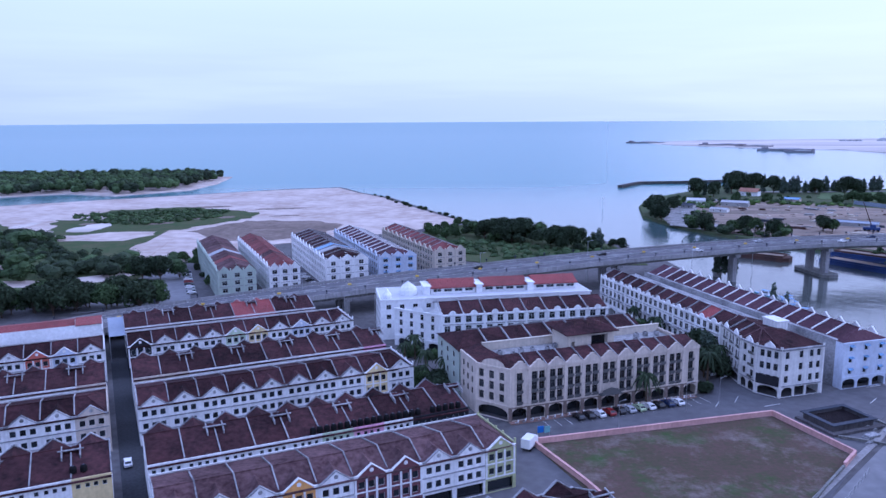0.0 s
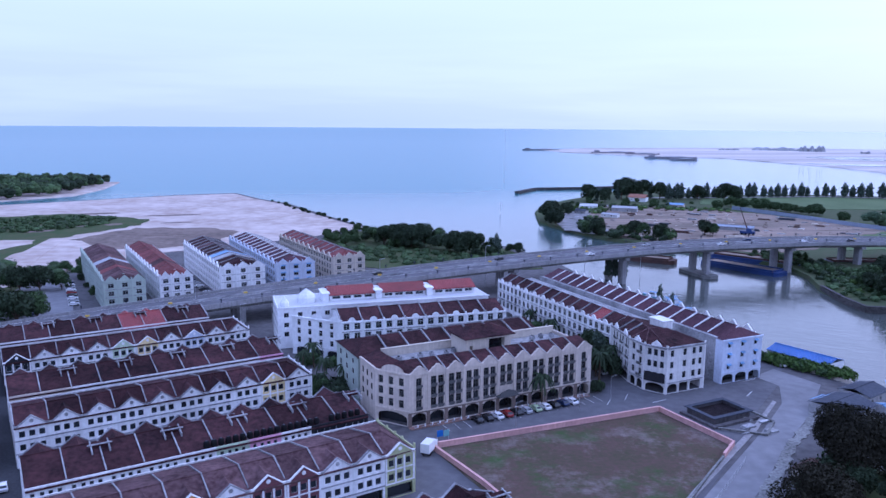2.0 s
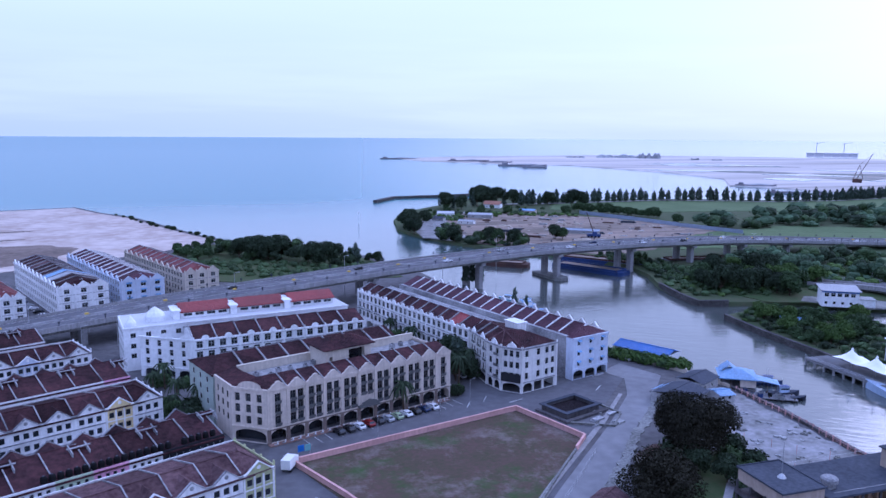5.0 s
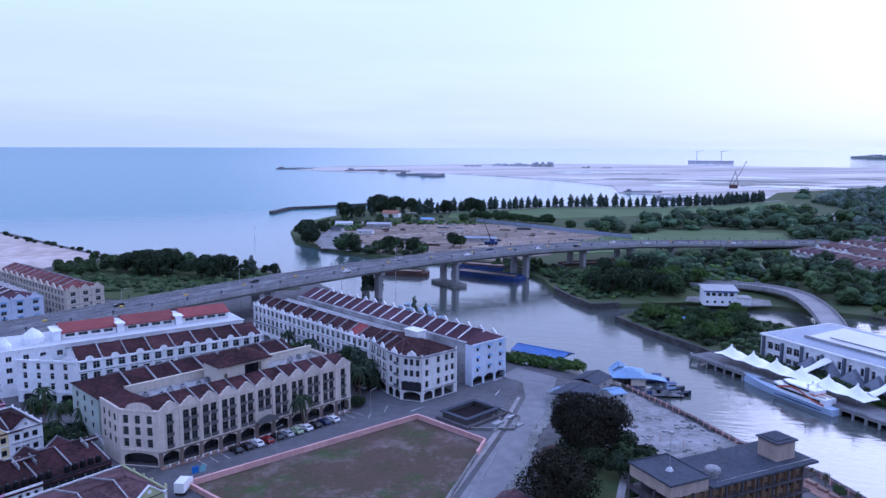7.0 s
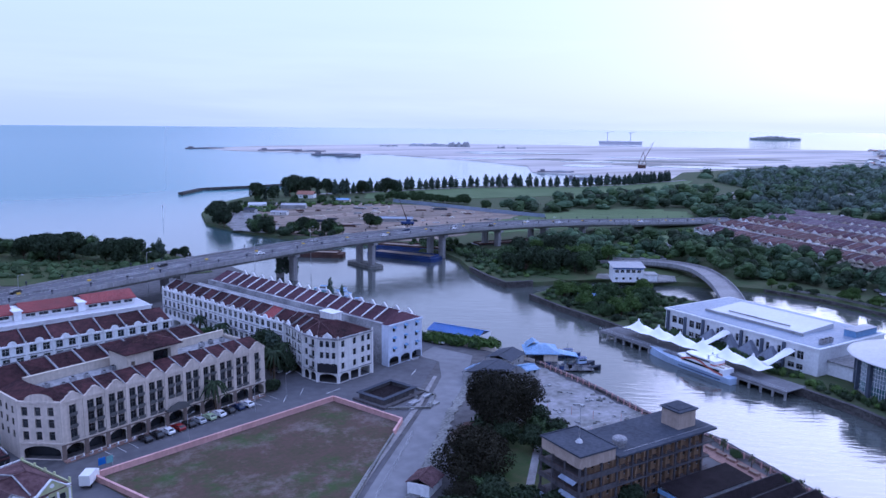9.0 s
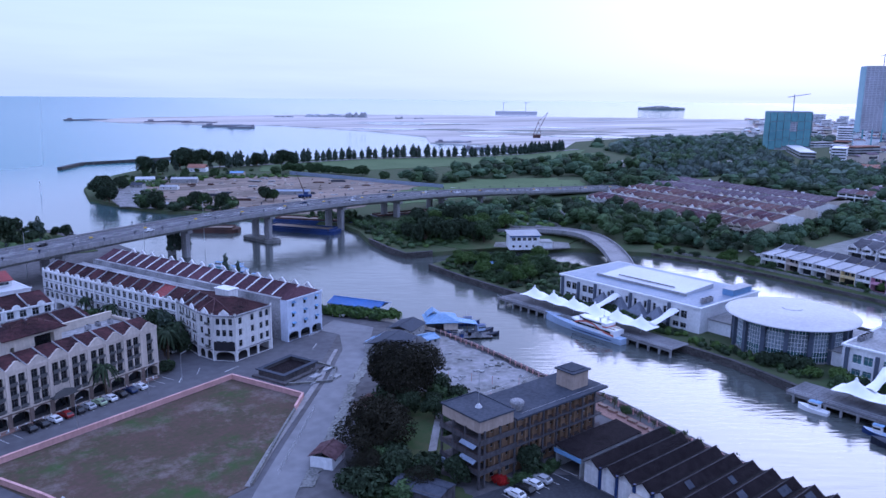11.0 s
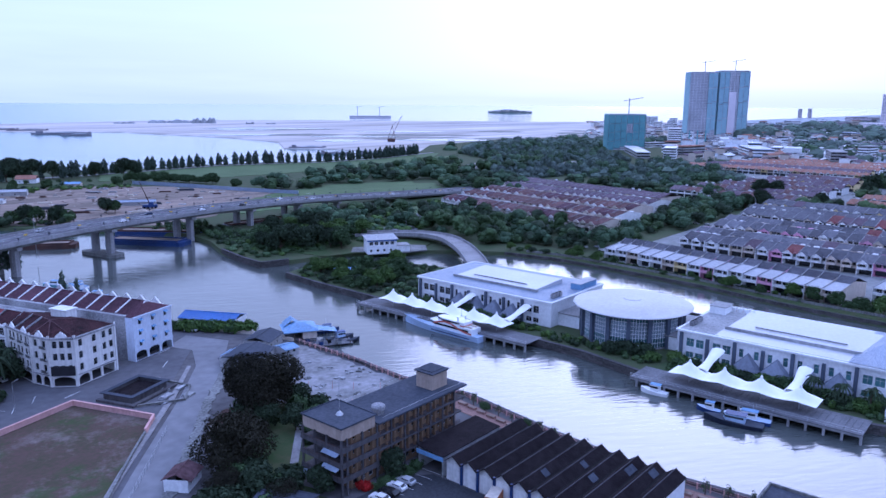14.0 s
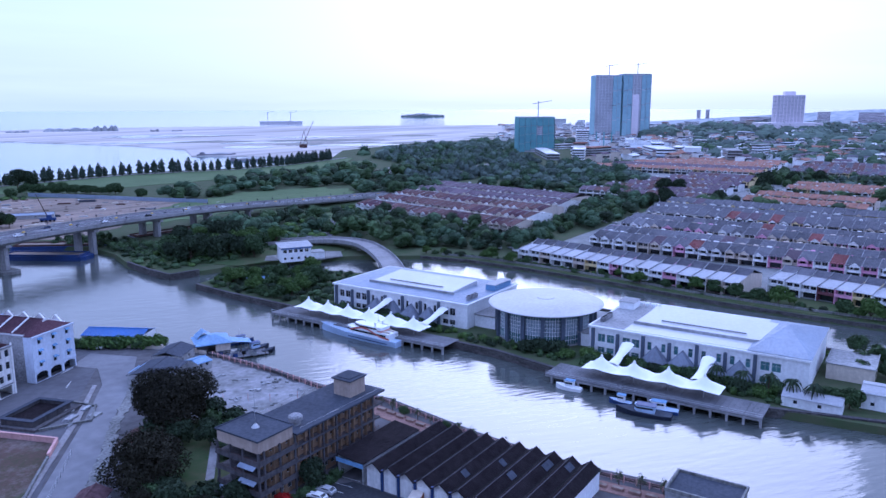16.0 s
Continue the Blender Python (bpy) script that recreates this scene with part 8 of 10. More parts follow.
part("door_bar", Geo().tube((-3.04, -0.5, 0.2), (-3.04, -0.5, 2.5), 0.04, n=5).tube((-3.04, 0.5, 0.2), (-3.04, 0.5, 2.5), 0.04, n=5), METAL, ob)


# ---------------------------------------------------------------- cars
CAR = {}


def car(x, y, turn, paint, z=0.12, label="parked car", van=False, group="parked cars"):
    key = (paint.name, van)
    if key in CAR:
        return tagged(copy_thing(CAR[key], at(x, y, z, turn)), label)
    ob = thing("van" if van else "car", at(x, y, z, turn), label, "van" if van else "car", group)
    CAR[key] = ob
    h = 1.9 if van else 1.45
    g = Geo()
    side = [(-2.1, 0.35), (2.1, 0.35), (2.15, 0.75), (1.9, 0.9), (0.95, 1.0), (0.35, h), (-1.35, h), (-2.0, 0.98), (-2.15, 0.85)] if not van else [(-2.3, 0.35), (2.2, 0.35), (2.25, 0.9), (1.8, 1.1), (1.3, h), (-2.3, h), (-2.35, 0.8)]
    k = len(side)
    for yy, taper in ((-0.85, 1), (0.85, 1)):
        for px, pz in side:
            g.v.append((px, yy * (0.82 if pz > 1.15 else 1.0), pz))
    g.f += [tuple(range(k))[::1], tuple(range(k, 2 * k))[::-1]] + [(i, i + k, (i + 1) % k + k, (i + 1) % k) for i in range(k)]
    g.s += [0] * (k + 2)
    part("body", g, paint, ob)
    if not van:
        part("windscreen", Geo().slab((0.9, -0.72, 1.04), (0.9, 0.72, 1.04), (0.40, 0.66, 1.44), (0.40, -0.66, 1.44), 0.03), PANE, ob)
        part("rear_window", Geo().slab((-1.9, 0.68, 1.06), (-1.9, -0.68, 1.06), (-1.42, -0.64, 1.44), (-1.42, 0.64, 1.44), 0.03), PANE, ob)
        for yy in (-0.80, 0.76):
            part("side_window", Geo().box(-1.3, yy, 1.02, 0.5, yy + 0.04, 1.34), PANE, ob)
    else:
        part("windscreen", Geo().slab((1.84, -0.75, 1.14), (1.84, 0.75, 1.14), (1.34, 0.68, 1.84), (1.34, -0.68, 1.84), 0.03), PANE, ob)
    wheel = Geo().tube((0, -0.1, 0), (0, 0.1, 0), 0.33, n=12).mesh("wheel", RUBBER)
    for px in (-1.35, 1.35):
        for yy in (-0.8, 0.8):
            part("wheel", wheel, None, ob, m=pose(px, yy, 0.33))
    return ob


PAINT_NAMES = ["white", "black", "silver", "dark red", "lime green", "dark blue"]


def parked(x, y, turn, k, where, van=False):
    return car(x, y, turn, CAR_PAINTS[k], label=f"{PAINT_NAMES[k]} {'van' if van else 'car'} parked {where}", van=van)


for i, k in enumerate([1, 1, 0, 3, 1, 2, 4, 0, 1, 5, 0]):
    p = ho(17.0 + i * 2.95, -4.2)
    parked(p.x, p.y, HT + 90, k, "before the hotel arcade")
for i in range(26):
    p = ho(1.5 + i * 2.05, -1.5)
    o2 = thing("bollard", at(p.x, p.y, 0.22), "short white painted bollard before the hotel arcade", "bollard", "hotel bollards")
    part("post", Geo().lathe(0, 0, [(0.16, 0), (0.15, 0.7), (0.05, 0.8)], 8), HULL_WHITE, o2)
for (x, y), k in zip([(98.2, 91.0), (101.0, 91.2), (103.6, 91.6), (106.4, 91.8)], (0, 1, 0, 2)):
    parked(x, y, 95, k, "in the office car park")
parked(75.5, 213, 105, 2, "beside the white shop row")
parked(134.5, 214.5, -55, 0, "by the river parapet")
for i in range(9):
    parked(-114 - i * 2.2, 318 + i * 5.6, 24, (0, 2, 0, 1, 3, 0, 2, 0, 5)[i], "in the lane by the blocks")
for i in range(5):
    parked(-63.5 - i * 3.4, 336 + i * 7.2, 24, (0, 1, 0, 2, 5)[i], "between the blocks")
p = ROW_U * 1.7 + ROW_N * 170
parked(p.x, p.y, ROW_TURN + 90, 0, "in the alley")
for x, y, k in [(352, 190, 0), (356, 184, 2), (350, 178, 0), (347, 200, 1), (470, 176, 0), (468, 168, 2), (372, 330, 0)]:
    parked(x, y, 70, k, "by the far houses")
# vehicles on the bridge
bl = smooth_line(BRIDGE)
for i, (f, off, k) in enumerate([(0.20, 6, 0), (0.33, 16, 1), (0.47, 5.5, 0), (0.52, 16, 2), (0.58, 6, 0), (0.61, 16, 5), (0.66, 6, 0), (0.70, 16, 2), (0.74, 6, 1), (0.80, 16, 0), (0.83, 6, 0), (0.42, 16, 1), (0.91, 6, 0)]):
    j = f * (len(bl) - 1)
    a, b = bl[int(j)], bl[min(len(bl) - 1, int(j) + 1)]
    p = a.lerp(b, j - int(j))
    d = (b - a).normalized()
    left = Vector((-d.y, d.x, 0)).normalized()
    q = p + left * off
    car(q.x, q.y, math.degrees(math.atan2(d.y, d.x)) + (180 if off > 10 else 0), CAR_PAINTS[k], z=q.z + 0.02, label=f"{PAINT_NAMES[k]} car on the bridge deck")
ob = thing("lorry", at(17.5, 163, 0.08, 62), "small white box lorry parked by the wall", "lorry")
part("box", Geo().box(-2.6, -1.1, 0.8, 1.2, 1.1, 3.0), HULL_WHITE, ob)
part("cab", Geo().box(1.3, -1.0, 0.5, 2.8, 1.0, 2.2), HULL_WHITE, ob)
part("windscreen", Geo().box(2.8, -0.9, 1.3, 2.84, 0.9, 2.0), PANE, ob)
for px in (-1.7, 2.0):
    for yy in (-0.9, 0.9):
        part("wheel", Geo().tube((px, yy - 0.12, 0.42), (px, yy + 0.12, 0.42), 0.42, n=12), RUBBER, ob)


# ---------------------------------------------------------------- walls, fences and street things
def wall_run(name, points, h, thick, mat, cap, label):
    """A boundary wall in panels between piers."""
    ob = thing(name, Matrix.Identity(4), label, "wall")
    for a, b in zip(points, points[1:]):
        a, b = Vector(a), Vector(b)
        L = (b - a).length
        n = max(1, round(L / 3.2))
        turn = math.degrees(math.atan2(b.y - a.y, b.x - a.x))
        panel = Geo().box(0, -thick / 2, 0, L / n, thick / 2, h).box(-0.02, -thick / 2 - 0.12, h, L / n + 0.02, thick / 2 + 0.12, h + 0.14).mesh("panel", mat)
        pier = Geo().box(-0.2, -0.2, 0, 0.2, 0.2, h + 0.05).mesh("pier", cap)
        for i in range(n):
            p = a.lerp(b, i / n)
            part("panel", panel, None, ob, m=at(p.x, p.y, 0, turn))
            part("pier", pier, None, ob, m=at(p.x, p.y, 0, turn))
    return ob


wall_run("boundary_wall", [(36, 122), (27.3, 145.3), (18.3, 164.9), (81.0, 182.0), (89.7, 158.7), (84.2, 152.6)], 1.35, 0.35, WALL_PINK, WALL_PINK, "salmon pink rendered wall round the vacant lot")
wall_run("low_wall", [(84.0, 152.4), (76.4, 144.2), (60, 125.5)], 0.9, 0.25, CONCRETE_OLD, COPING, "low grey concrete wall beside the road")
ob = thing("wire_fence", Matrix.Identity(4), "rusty wire fence along the riverside road", "fence")
pts = [Vector((88, 150)), Vector((79, 140)), Vector((66, 126))]
for a, b in zip(pts, pts[1:]):
    n = round((b - a).length / 2.5)
    for i in range(n):
        p = a.lerp(b, i / n)
        part("post", Geo().tube((p.x, p.y, 0), (p.x, p.y, 1.6), 0.05, n=5), METAL, ob)
    for z in (0.6, 1.1, 1.55):
        part("rail", Geo().tube((*a, z), (*b, z), 0.025, n=4), METAL, ob)
ob = thing("river_parapet", Matrix.Identity(4), "tan masonry parapet on the river bank", "parapet")
pts = [Vector(p) for p in [(119.5, 299), (128.5, 246), (133.5, 223), (146.2, 197), (150.6, 181)]]
for a, b in zip(pts, pts[1:]):
    n = max(1, round((b - a).length / 4))
    turn = math.degrees(math.atan2(b.y - a.y, b.x - a.x))
    L = (b - a).length / n
    me = Geo().box(0, -0.2, 0, L - 0.3, 0.2, 1.0).mesh("panel", BEIGE)
    pm = Geo().box(-0.25, -0.25, 0, 0.25, 0.25, 1.5).mesh("pier", BEIGE)
    for i in range(n):
        p = a.lerp(b, i / n)
        part("panel", me, None, ob, m=at(p.x, p.y, 0, turn))
        part("pier", pm, None, ob, m=at(p.x, p.y, 0, turn))
# quay fence and posts
ob = thing("quay_fence", Matrix.Identity(4), "low pale quay fence with posts along the river", "fence")
pts = [Vector(p) for p in [(150.9, 178), (150.6, 150), (148.2, 132), (150.2, 111), (144.9, 80), (142.3, 56.5), (145.6, 20)]]
post = Geo().box(-0.12, -0.12, 0, 0.12, 0.12, 1.5).mesh("post", WALL_PINK)
for a, b in zip(pts, pts[1:]):
    n = max(1, round((b - a).length / 2.6))
    for i in range(n):
        p = a.lerp(b, i / n)
        part("post", post, None, ob, m=at(p.x - 0.6, p.y, 0))
    for z in (0.5, 1.0, 1.35):
        part("rail", Geo().tube((a.x - 0.6, a.y, z), (b.x - 0.6, b.y, z), 0.035, n=4), WALL_PINK, ob)
r = random.Random(31)
for i in range(26):
    y = 108 - i * 3.4
    x = np.interp(y, [20, 56, 80, 111], [141.5, 138.2, 140.5, 146])
    o2 = thing("planter", at(x, y, 0.1), "brown brick planter on the quay", "planter", "quay planters")
    part("box", Geo().box(-0.5, -1.2, 0, 0.5, 1.2, 0.55), PAVING_RED, o2)
    part("soil", Geo().box(-0.42, -1.1, 0.55, 0.42, 1.1, 0.58), EARTH, o2)
# yard litter on the riverside
for i in range(34):
    x, y = r.uniform(126, 147), r.uniform(118, 166)
    o2 = thing("rubble_heap", at(x, y, 0.1, r.uniform(0, 360), r.uniform(0.4, 1.3)), "pale broken concrete rubble on the ground", "rubble", "rubble heaps")
    g = Geo()
    for k in range(5):
        a, b, hh = r.uniform(-1, 1), r.uniform(-1, 1), r.uniform(0.15, 0.5)
        g.prism([(a - r.uniform(.2, .6), b - .3), (a + .5, b - r.uniform(.1, .5)), (a + r.uniform(.2, .6), b + .4), (a - .3, b + .3)], 0, hh)
    part("rubble", g, SCREED if i % 3 else CONCRETE_OLD, o2)
for x, y in [(123, 150), (127, 146), (131, 141), (134, 136), (139, 131), (126, 128), (131, 124)]:
    o2 = thing("bollard_post", at(x, y, 0.1), "thin pinkish post in the riverside yard", "post", "yard posts")
    part("shaft", Geo().tube((0, 0, 0), (0, 0, 2.2), 0.07, n=6), WALL_PINK, o2)
# sunken tank by the junction
ob = thing("open_tank", at(95.3, 177.6, 0, 20), "low dark-roofed concrete tank enclosure", "tank")
part("wall", Geo().box(-6.4, -4.6, 0, 6.4, -4.2, 1.9).box(-6.4, 4.2, 0, 6.4, 4.6, 1.9).box(-6.4, -4.2, 0, -6.0, 4.2, 1.9).box(6.0, -4.2, 0, 6.4, 4.2, 1.9), CONCRETE_DARK, ob)
part("rim", Geo().box(-7.0, -5.2, 1.9, 7.0, -3.9, 2.15).box(-7.0, 3.9, 1.9, 7.0, 5.2, 2.15).box(-7.0, -3.9, 1.9, -5.7, 3.9, 2.15).box(5.7, -3.9, 1.9, 7.0, 3.9, 2.15), FELT, ob)
part("pit_floor", Geo().box(-6, -4.2, 0.1, 6, 4.2, 1.1), ROOF_DARK, ob)
part("outer_ledge", Geo().box(-8.2, -6.6, 0.0, 8.2, -5.3, 0.7).box(-8.2, -5.3, 0.0, -7.1, 5.4, 0.7), CONCRETE_DARK, ob)
for x, y, w, d, h, mat, lab in [(99, 169, 4, 2, 0.7, COPING, "pale stacked slabs"), (103.5, 166, 3, 2.4, 0.6, SCREED, "stacked concrete slabs"), (97, 165.5, 3, 1, 0.5, COPING, "white painted kerb blocks"), (105, 172, 4, 1.2, 0.5, METAL, "bundle of steel pipes"), (101, 175, 1.2, 5, 0.5, SCREED, "stacked concrete slabs")]:
    o2 = thing("slab_stack", at(x, y, 0.06, 24), lab + " beside the tank", "building material")
    for k in range(3):
        part("slab", Geo().box(-w / 2 + 0.15 * k, -d / 2, h * k / 3, w / 2 - 0.1 * k, d / 2 - 0.1 * k, h * (k + 0.92) / 3), mat, o2)
wall_run("low_wall", [(91, 168.5), (101, 163.5), (107, 171), (104, 183)], 0.6, 0.3, CONCRETE_OLD, CONCRETE_OLD, "low dark kerb wall round the works")
# signboards by the wall
ob = thing("sign_board", at(21.5, 169.5, 0.06, 20), "blue panel notice boards on posts", "sign")
part("panel", Geo().box(-1.6, -0.06, 1.0, 0.0, 0.06, 2.6), SIGN_BLUE, ob)
part("panel", Geo().box(0.2, -0.06, 0.8, 1.7, 0.06, 2.4), TARP_GREEN, ob)
for x in (-1.5, 1.6):
    part("post", Geo().tube((x, 0.1, 0), (x, 0.1, 2.7), 0.06, n=6), METAL, ob)
# kerb dots and bay lines before the hotel
for i in range(26):
    p = ho(1 + i * 2.1, -1.6)
    o2 = thing("kerb_block", at(p.x, p.y, 0.06, HT), "white painted kerb block", "kerb", "kerb blocks by the hotel")
    part("block", Geo().box(-0.45, -0.2, 0, 0.45, 0.2, 0.35), COPING, o2)
ob = thing("bay_lines", Matrix.Identity(4), "worn white parking lines on asphalt", "road marking", kind="structure")
for i in range(17):
    p = ho(8 + i * 2.95, -4.4)
    part("line", Geo().box(-0.06, -2.2, 0.062, 0.06, 2.2, 0.075), PAINT, ob, m=at(p.x, p.y, 0.004, HT))
for i in range(7):
    part("line", Geo().box(-0.06, -2.3, 0.125, 0.06, 2.3, 0.14), PAINT, ob, m=at(97 + i * 2.75, 91, 0.002, 5))
for (x, y, t) in [(70, 190, 60), (76, 193, 60), (84, 189, 20), (97, 197, 20), (112, 192, 45), (118, 203, 20)]:
    part("line", Geo().box(-2.5, -0.08, 0.062, 2.5, 0.08, 0.14), PAINT, ob, m=at(x, y, 0.004, t))


# ---------------------------------------------------------------- huts, boathouse and boats
def hut(x, y, turn, w, d, h, roof, wall, label, rise=1.2, base=0.0, name="hut"):
    ob = thing(name, at(x, y, base, turn), label, name)
    holes = [(w * 0.2, w * 0.2 + 1.0, 1.0, 2.0), (w * 0.6, w * 0.6 + 1.0, 1.0, 2.0)] if w > 4 else []
    g = Geo().facade(w, 0, h, holes)
    g.box(0, 0.01, 0, 0.15, d, h).box(w - 0.15, 0.01, 0, w, d, h).box(0.15, d - 0.15, 0, w - 0.15, d, h)
    part("wall", g, wall, ob)
    put_windows(ob, [(a, c, b - a, e - c) for a, b, c, e in holes])
    part("roof", gable_roof(w, d, h, h + rise, 0.6, 0.12), roof, ob)
    return ob


hut(137, 226.5, -62, 21, 9, 2.6, ROOF_BLUE, CLEAN, "long white riverside hut with blue metal roof", 1.2, -0.3)
hut(126, 168, 28, 13, 11, 3.0, FELT, SCREED, "low grey sheet-roofed shed by the river", 1.2)
hut(138, 178, 28, 11, 8, 3.4, FELT, SCREED, "grey sheet-roofed shed by the jetty", 1.1)
hut(138.3, 170.4, -3, 5.2, 5.4, 2.6, ROOF_SKY, SCREED, "pale blue roofed lean-to by the jetty", 0.5)


def boathouse():
    ob = thing("boathouse", at(149.6, 184.0, -0.7, -31), "open boathouse with light blue hipped roof over the water", "boathouse")
    w, d, e = 10.0, 9.5, 3.1
    g = Geo()
    g.face([(-0.7, -0.7, e), (w + 0.7, -0.7, e), (w * 0.62, d * 0.42, e + 1.9), (w * 0.38, d * 0.42, e + 1.9)])
    g.face([(w + 0.7, -0.7, e), (w + 0.7, d + 0.7, e), (w * 0.62, d * 0.6, e + 1.9), (w * 0.62, d * 0.42, e + 1.9)])
    g.face([(w + 0.7, d + 0.7, e), (-0.7, d + 0.7, e), (w * 0.38, d * 0.6, e + 1.9), (w * 0.62, d * 0.6, e + 1.9)])
    g.face([(-0.7, d + 0.7, e), (-0.7, -0.7, e), (w * 0.38, d * 0.42, e + 1.9), (w * 0.38, d * 0.6, e + 1.9)])
    g.face([(w * 0.38, d * 0.42, e + 1.9), (w * 0.62, d * 0.42, e + 1.9), (w * 0.62, d * 0.6, e + 1.9), (w * 0.38, d * 0.6, e + 1.9)])
    g.box(-0.7, -0.7, e - 0.22, w + 0.7, d + 0.7, e - 0.01)
    part("roof", g, ROOF_SKY, ob)
    part("gable_roof", Geo().slab((0.2, 5.0, e + 0.7), (2.8, 5.0, e + 2.6), (2.8, d + 0.6, e + 2.6), (0.2, d + 0.6, e + 0.7), 0.12).slab((2.8, 5.0, e + 2.6), (5.4, 5.0, e + 0.7), (5.4, d + 0.6, e + 0.7), (2.8, d + 0.6, e + 2.6), 0.12), ROOF_SKY, ob)
    part("gable_wall", Geo().box(0.8, 5.3, e, 4.8, 5.5, e + 1.0), CREAM, ob)
    part("wall_panel", Geo().box(5.4, 0.1, 0.4, w, 0.25, e - 0.3), CREAM, ob, "cream wall panel")
    part("rear_wall", Geo().box(0.3, d - 0.3, 0, w - 0.3, d - 0.1, e - 0.25), TIMBER, ob)
    part("side_wall", Geo().box(w - 0.2, 0.3, 0, w, d - 0.4, e - 0.25), TIMBER, ob)
    for x, y in [(0, 0), (2.7, 0), (5.2, 0), (0, 4.5), (0, d - 0.5)]:
        part("post", Geo().tube((x + 0.1, y, -3.3), (x + 0.1, y, e - 0.22), 0.12, n=6), BARK, ob)
    part("floor", Geo().box(-0.2, -0.4, -0.25, w + 0.2, d, -0.02), TIMBER, ob)
    part("lean_to_roof", Geo().slab((w + 0.8, 1.2, 2.7), (w + 6.8, 0.4, 1.9), (w + 6.8, 5.0, 2.0), (w + 0.8, 6.4, 2.8), 0.1), ROOF_SKY, ob, "faded blue lean-to roof")
    for x, y in [(w + 6.5, 0.8), (w + 6.5, 4.6), (w + 3.5, 1.1)]:
        part("prop", Geo().tube((x, y, -3.3), (x, y, 1.9), 0.1, n=6), BARK, ob)
    return ob


boathouse()
hut(96, 137, 30, 9, 5, 2.6, RUST, BEIGE, "small hut under rusty brown roof", 0.9)
hut(76, 121.5, 35, 6.5, 5, 2.6, TILE_OLD, CLEAN, "white-walled hut with rusty patched roof", 1.2)
hut(88.6, 97.5, 110, 11, 5.5, 3.0, FELT, CONCRETE_DARK, "low dark lean-to shed beside the office", 0.5, 0, "shed")
hut(125, 178, 28, 6, 3, 2.4, ROOF_SKY, SCREED, "small pale blue roofed stall", 0.5)
ob = thing("landing_stage", at(151.5, 176.5, -0.6, -31), "cluttered timber landing stage", "jetty")
for i in range(14):
    part("plank", Geo().box(i * 1.1, 0, -0.9, i * 1.1 + 1.04, 5.6 + (i > 8) * 2, -0.7), TIMBER, ob)
for i in range(5):
    for y in (0.5, 5.0):
        part("post", Geo().tube((i * 3.5 + 0.5, y, -4), (i * 3.5 + 0.5, y, -0.2), 0.16, n=6), BARK, ob)
for i in range(8):
    a, b, hh = (i * 41) % 12, (i * 29) % 7, 0.8 + (i % 3) * 0.4
    o2 = thing("crate", pose(151.5, 176.5, -0.6, 0, 0, -31) @ at(a, b * 0.6, -0.7, i * 23), "dark crate on the landing stage", "crate", "crates on the landing stage")
    part("box", Geo().box(-0.6, -0.5, 0, 0.6, 0.5, hh), (RUBBER, HULL_BLUE, SCREED, METAL)[i % 4], o2)
    part("lid", Geo().box(-0.65, -0.55, hh, 0.65, 0.55, hh + 0.08), FELT, o2)


def hull_geo(L, W, deck, keel=-0.8, bow=0.35, n=14):
    """A boat's hull along +x, pointed at the bow."""
    g = Geo()
    rings = []
    for i in range(n + 1):
        f = i / n
        half = W / 2 * (min(1.0, (0.75 + 0.9 * f)) if f < 0.4 else (1.0 - max(0.0, (f - 0.55) / 0.45) ** 2.0 * 0.97))
        top = deck + bow * f * f * 2
        rings.append([(f * L, -half, top), (f * L, -half * 0.72, keel), (f * L, half * 0.72, keel), (f * L, half, top)])
    for q in rings:
        g.v += q
    for i in range(n):
        for j in range(4):
            k = (j + 1) % 4
            g.f.append((i * 4 + j, (i + 1) * 4 + j, (i + 1) * 4 + k, i * 4 + k))
            g.s.append(1 if j == 3 else 0)
    g.f.append((0, 1, 2, 3))
    g.f.append(tuple(n * 4 + j for j in (3, 2, 1, 0)))
    g.s += [0, 0]
    return g


def boat(x, y, turn, L, W, hull, label, cabin=True, name="boat", tall=1.0, deckmat=None):
    ob = thing(name, at(x, y, SEA, turn), label, "boat", "moored boats")
    part("hull", hull_geo(L, W, 0.9 * tall), [hull, deckmat or HULL_WHITE], ob)
    if cabin:
        c0, c1 = L * 0.3, L * 0.62
        part("cabin", Geo().prism([(c0, -W * 0.33), (c1, -W * 0.33), (c1 + L * 0.05, 0), (c1, W * 0.33), (c0, W * 0.33)], 0.9 * tall, 0.9 * tall + 1.9), HULL_PALE if deckmat == FELT else HULL_WHITE, ob)
        part("window_band", Geo().prism([(c0 + 0.3, -W * 0.34), (c1 + 0.02, -W * 0.34), (c1 + L * 0.052, 0), (c1 + 0.02, W * 0.34), (c0 + 0.3, W * 0.34)], 0.9 * tall + 1.0, 0.9 * tall + 1.5), PANE, ob)
        part("roof", Geo().box(c0 - 0.3, -W * 0.36, 0.9 * tall + 1.9, c1 + 0.2, W * 0.36, 0.9 * tall + 2.0), HULL_BLUE if deckmat == FELT else ROOF_SKY, ob)
        part("mast", Geo().tube((c0 + 1, 0, 2.9 * tall), (c0 + 1, 0, 5.2), 0.05, n=5), METAL, ob)
    for i in range(4):
        part("fender", Geo().tube((L * (0.2 + 0.15 * i), -W * 0.5 - 0.12, 0.1), (L * (0.2 + 0.15 * i), -W * 0.5 - 0.12, 0.8), 0.16, n=8), RUBBER, ob)
    return ob


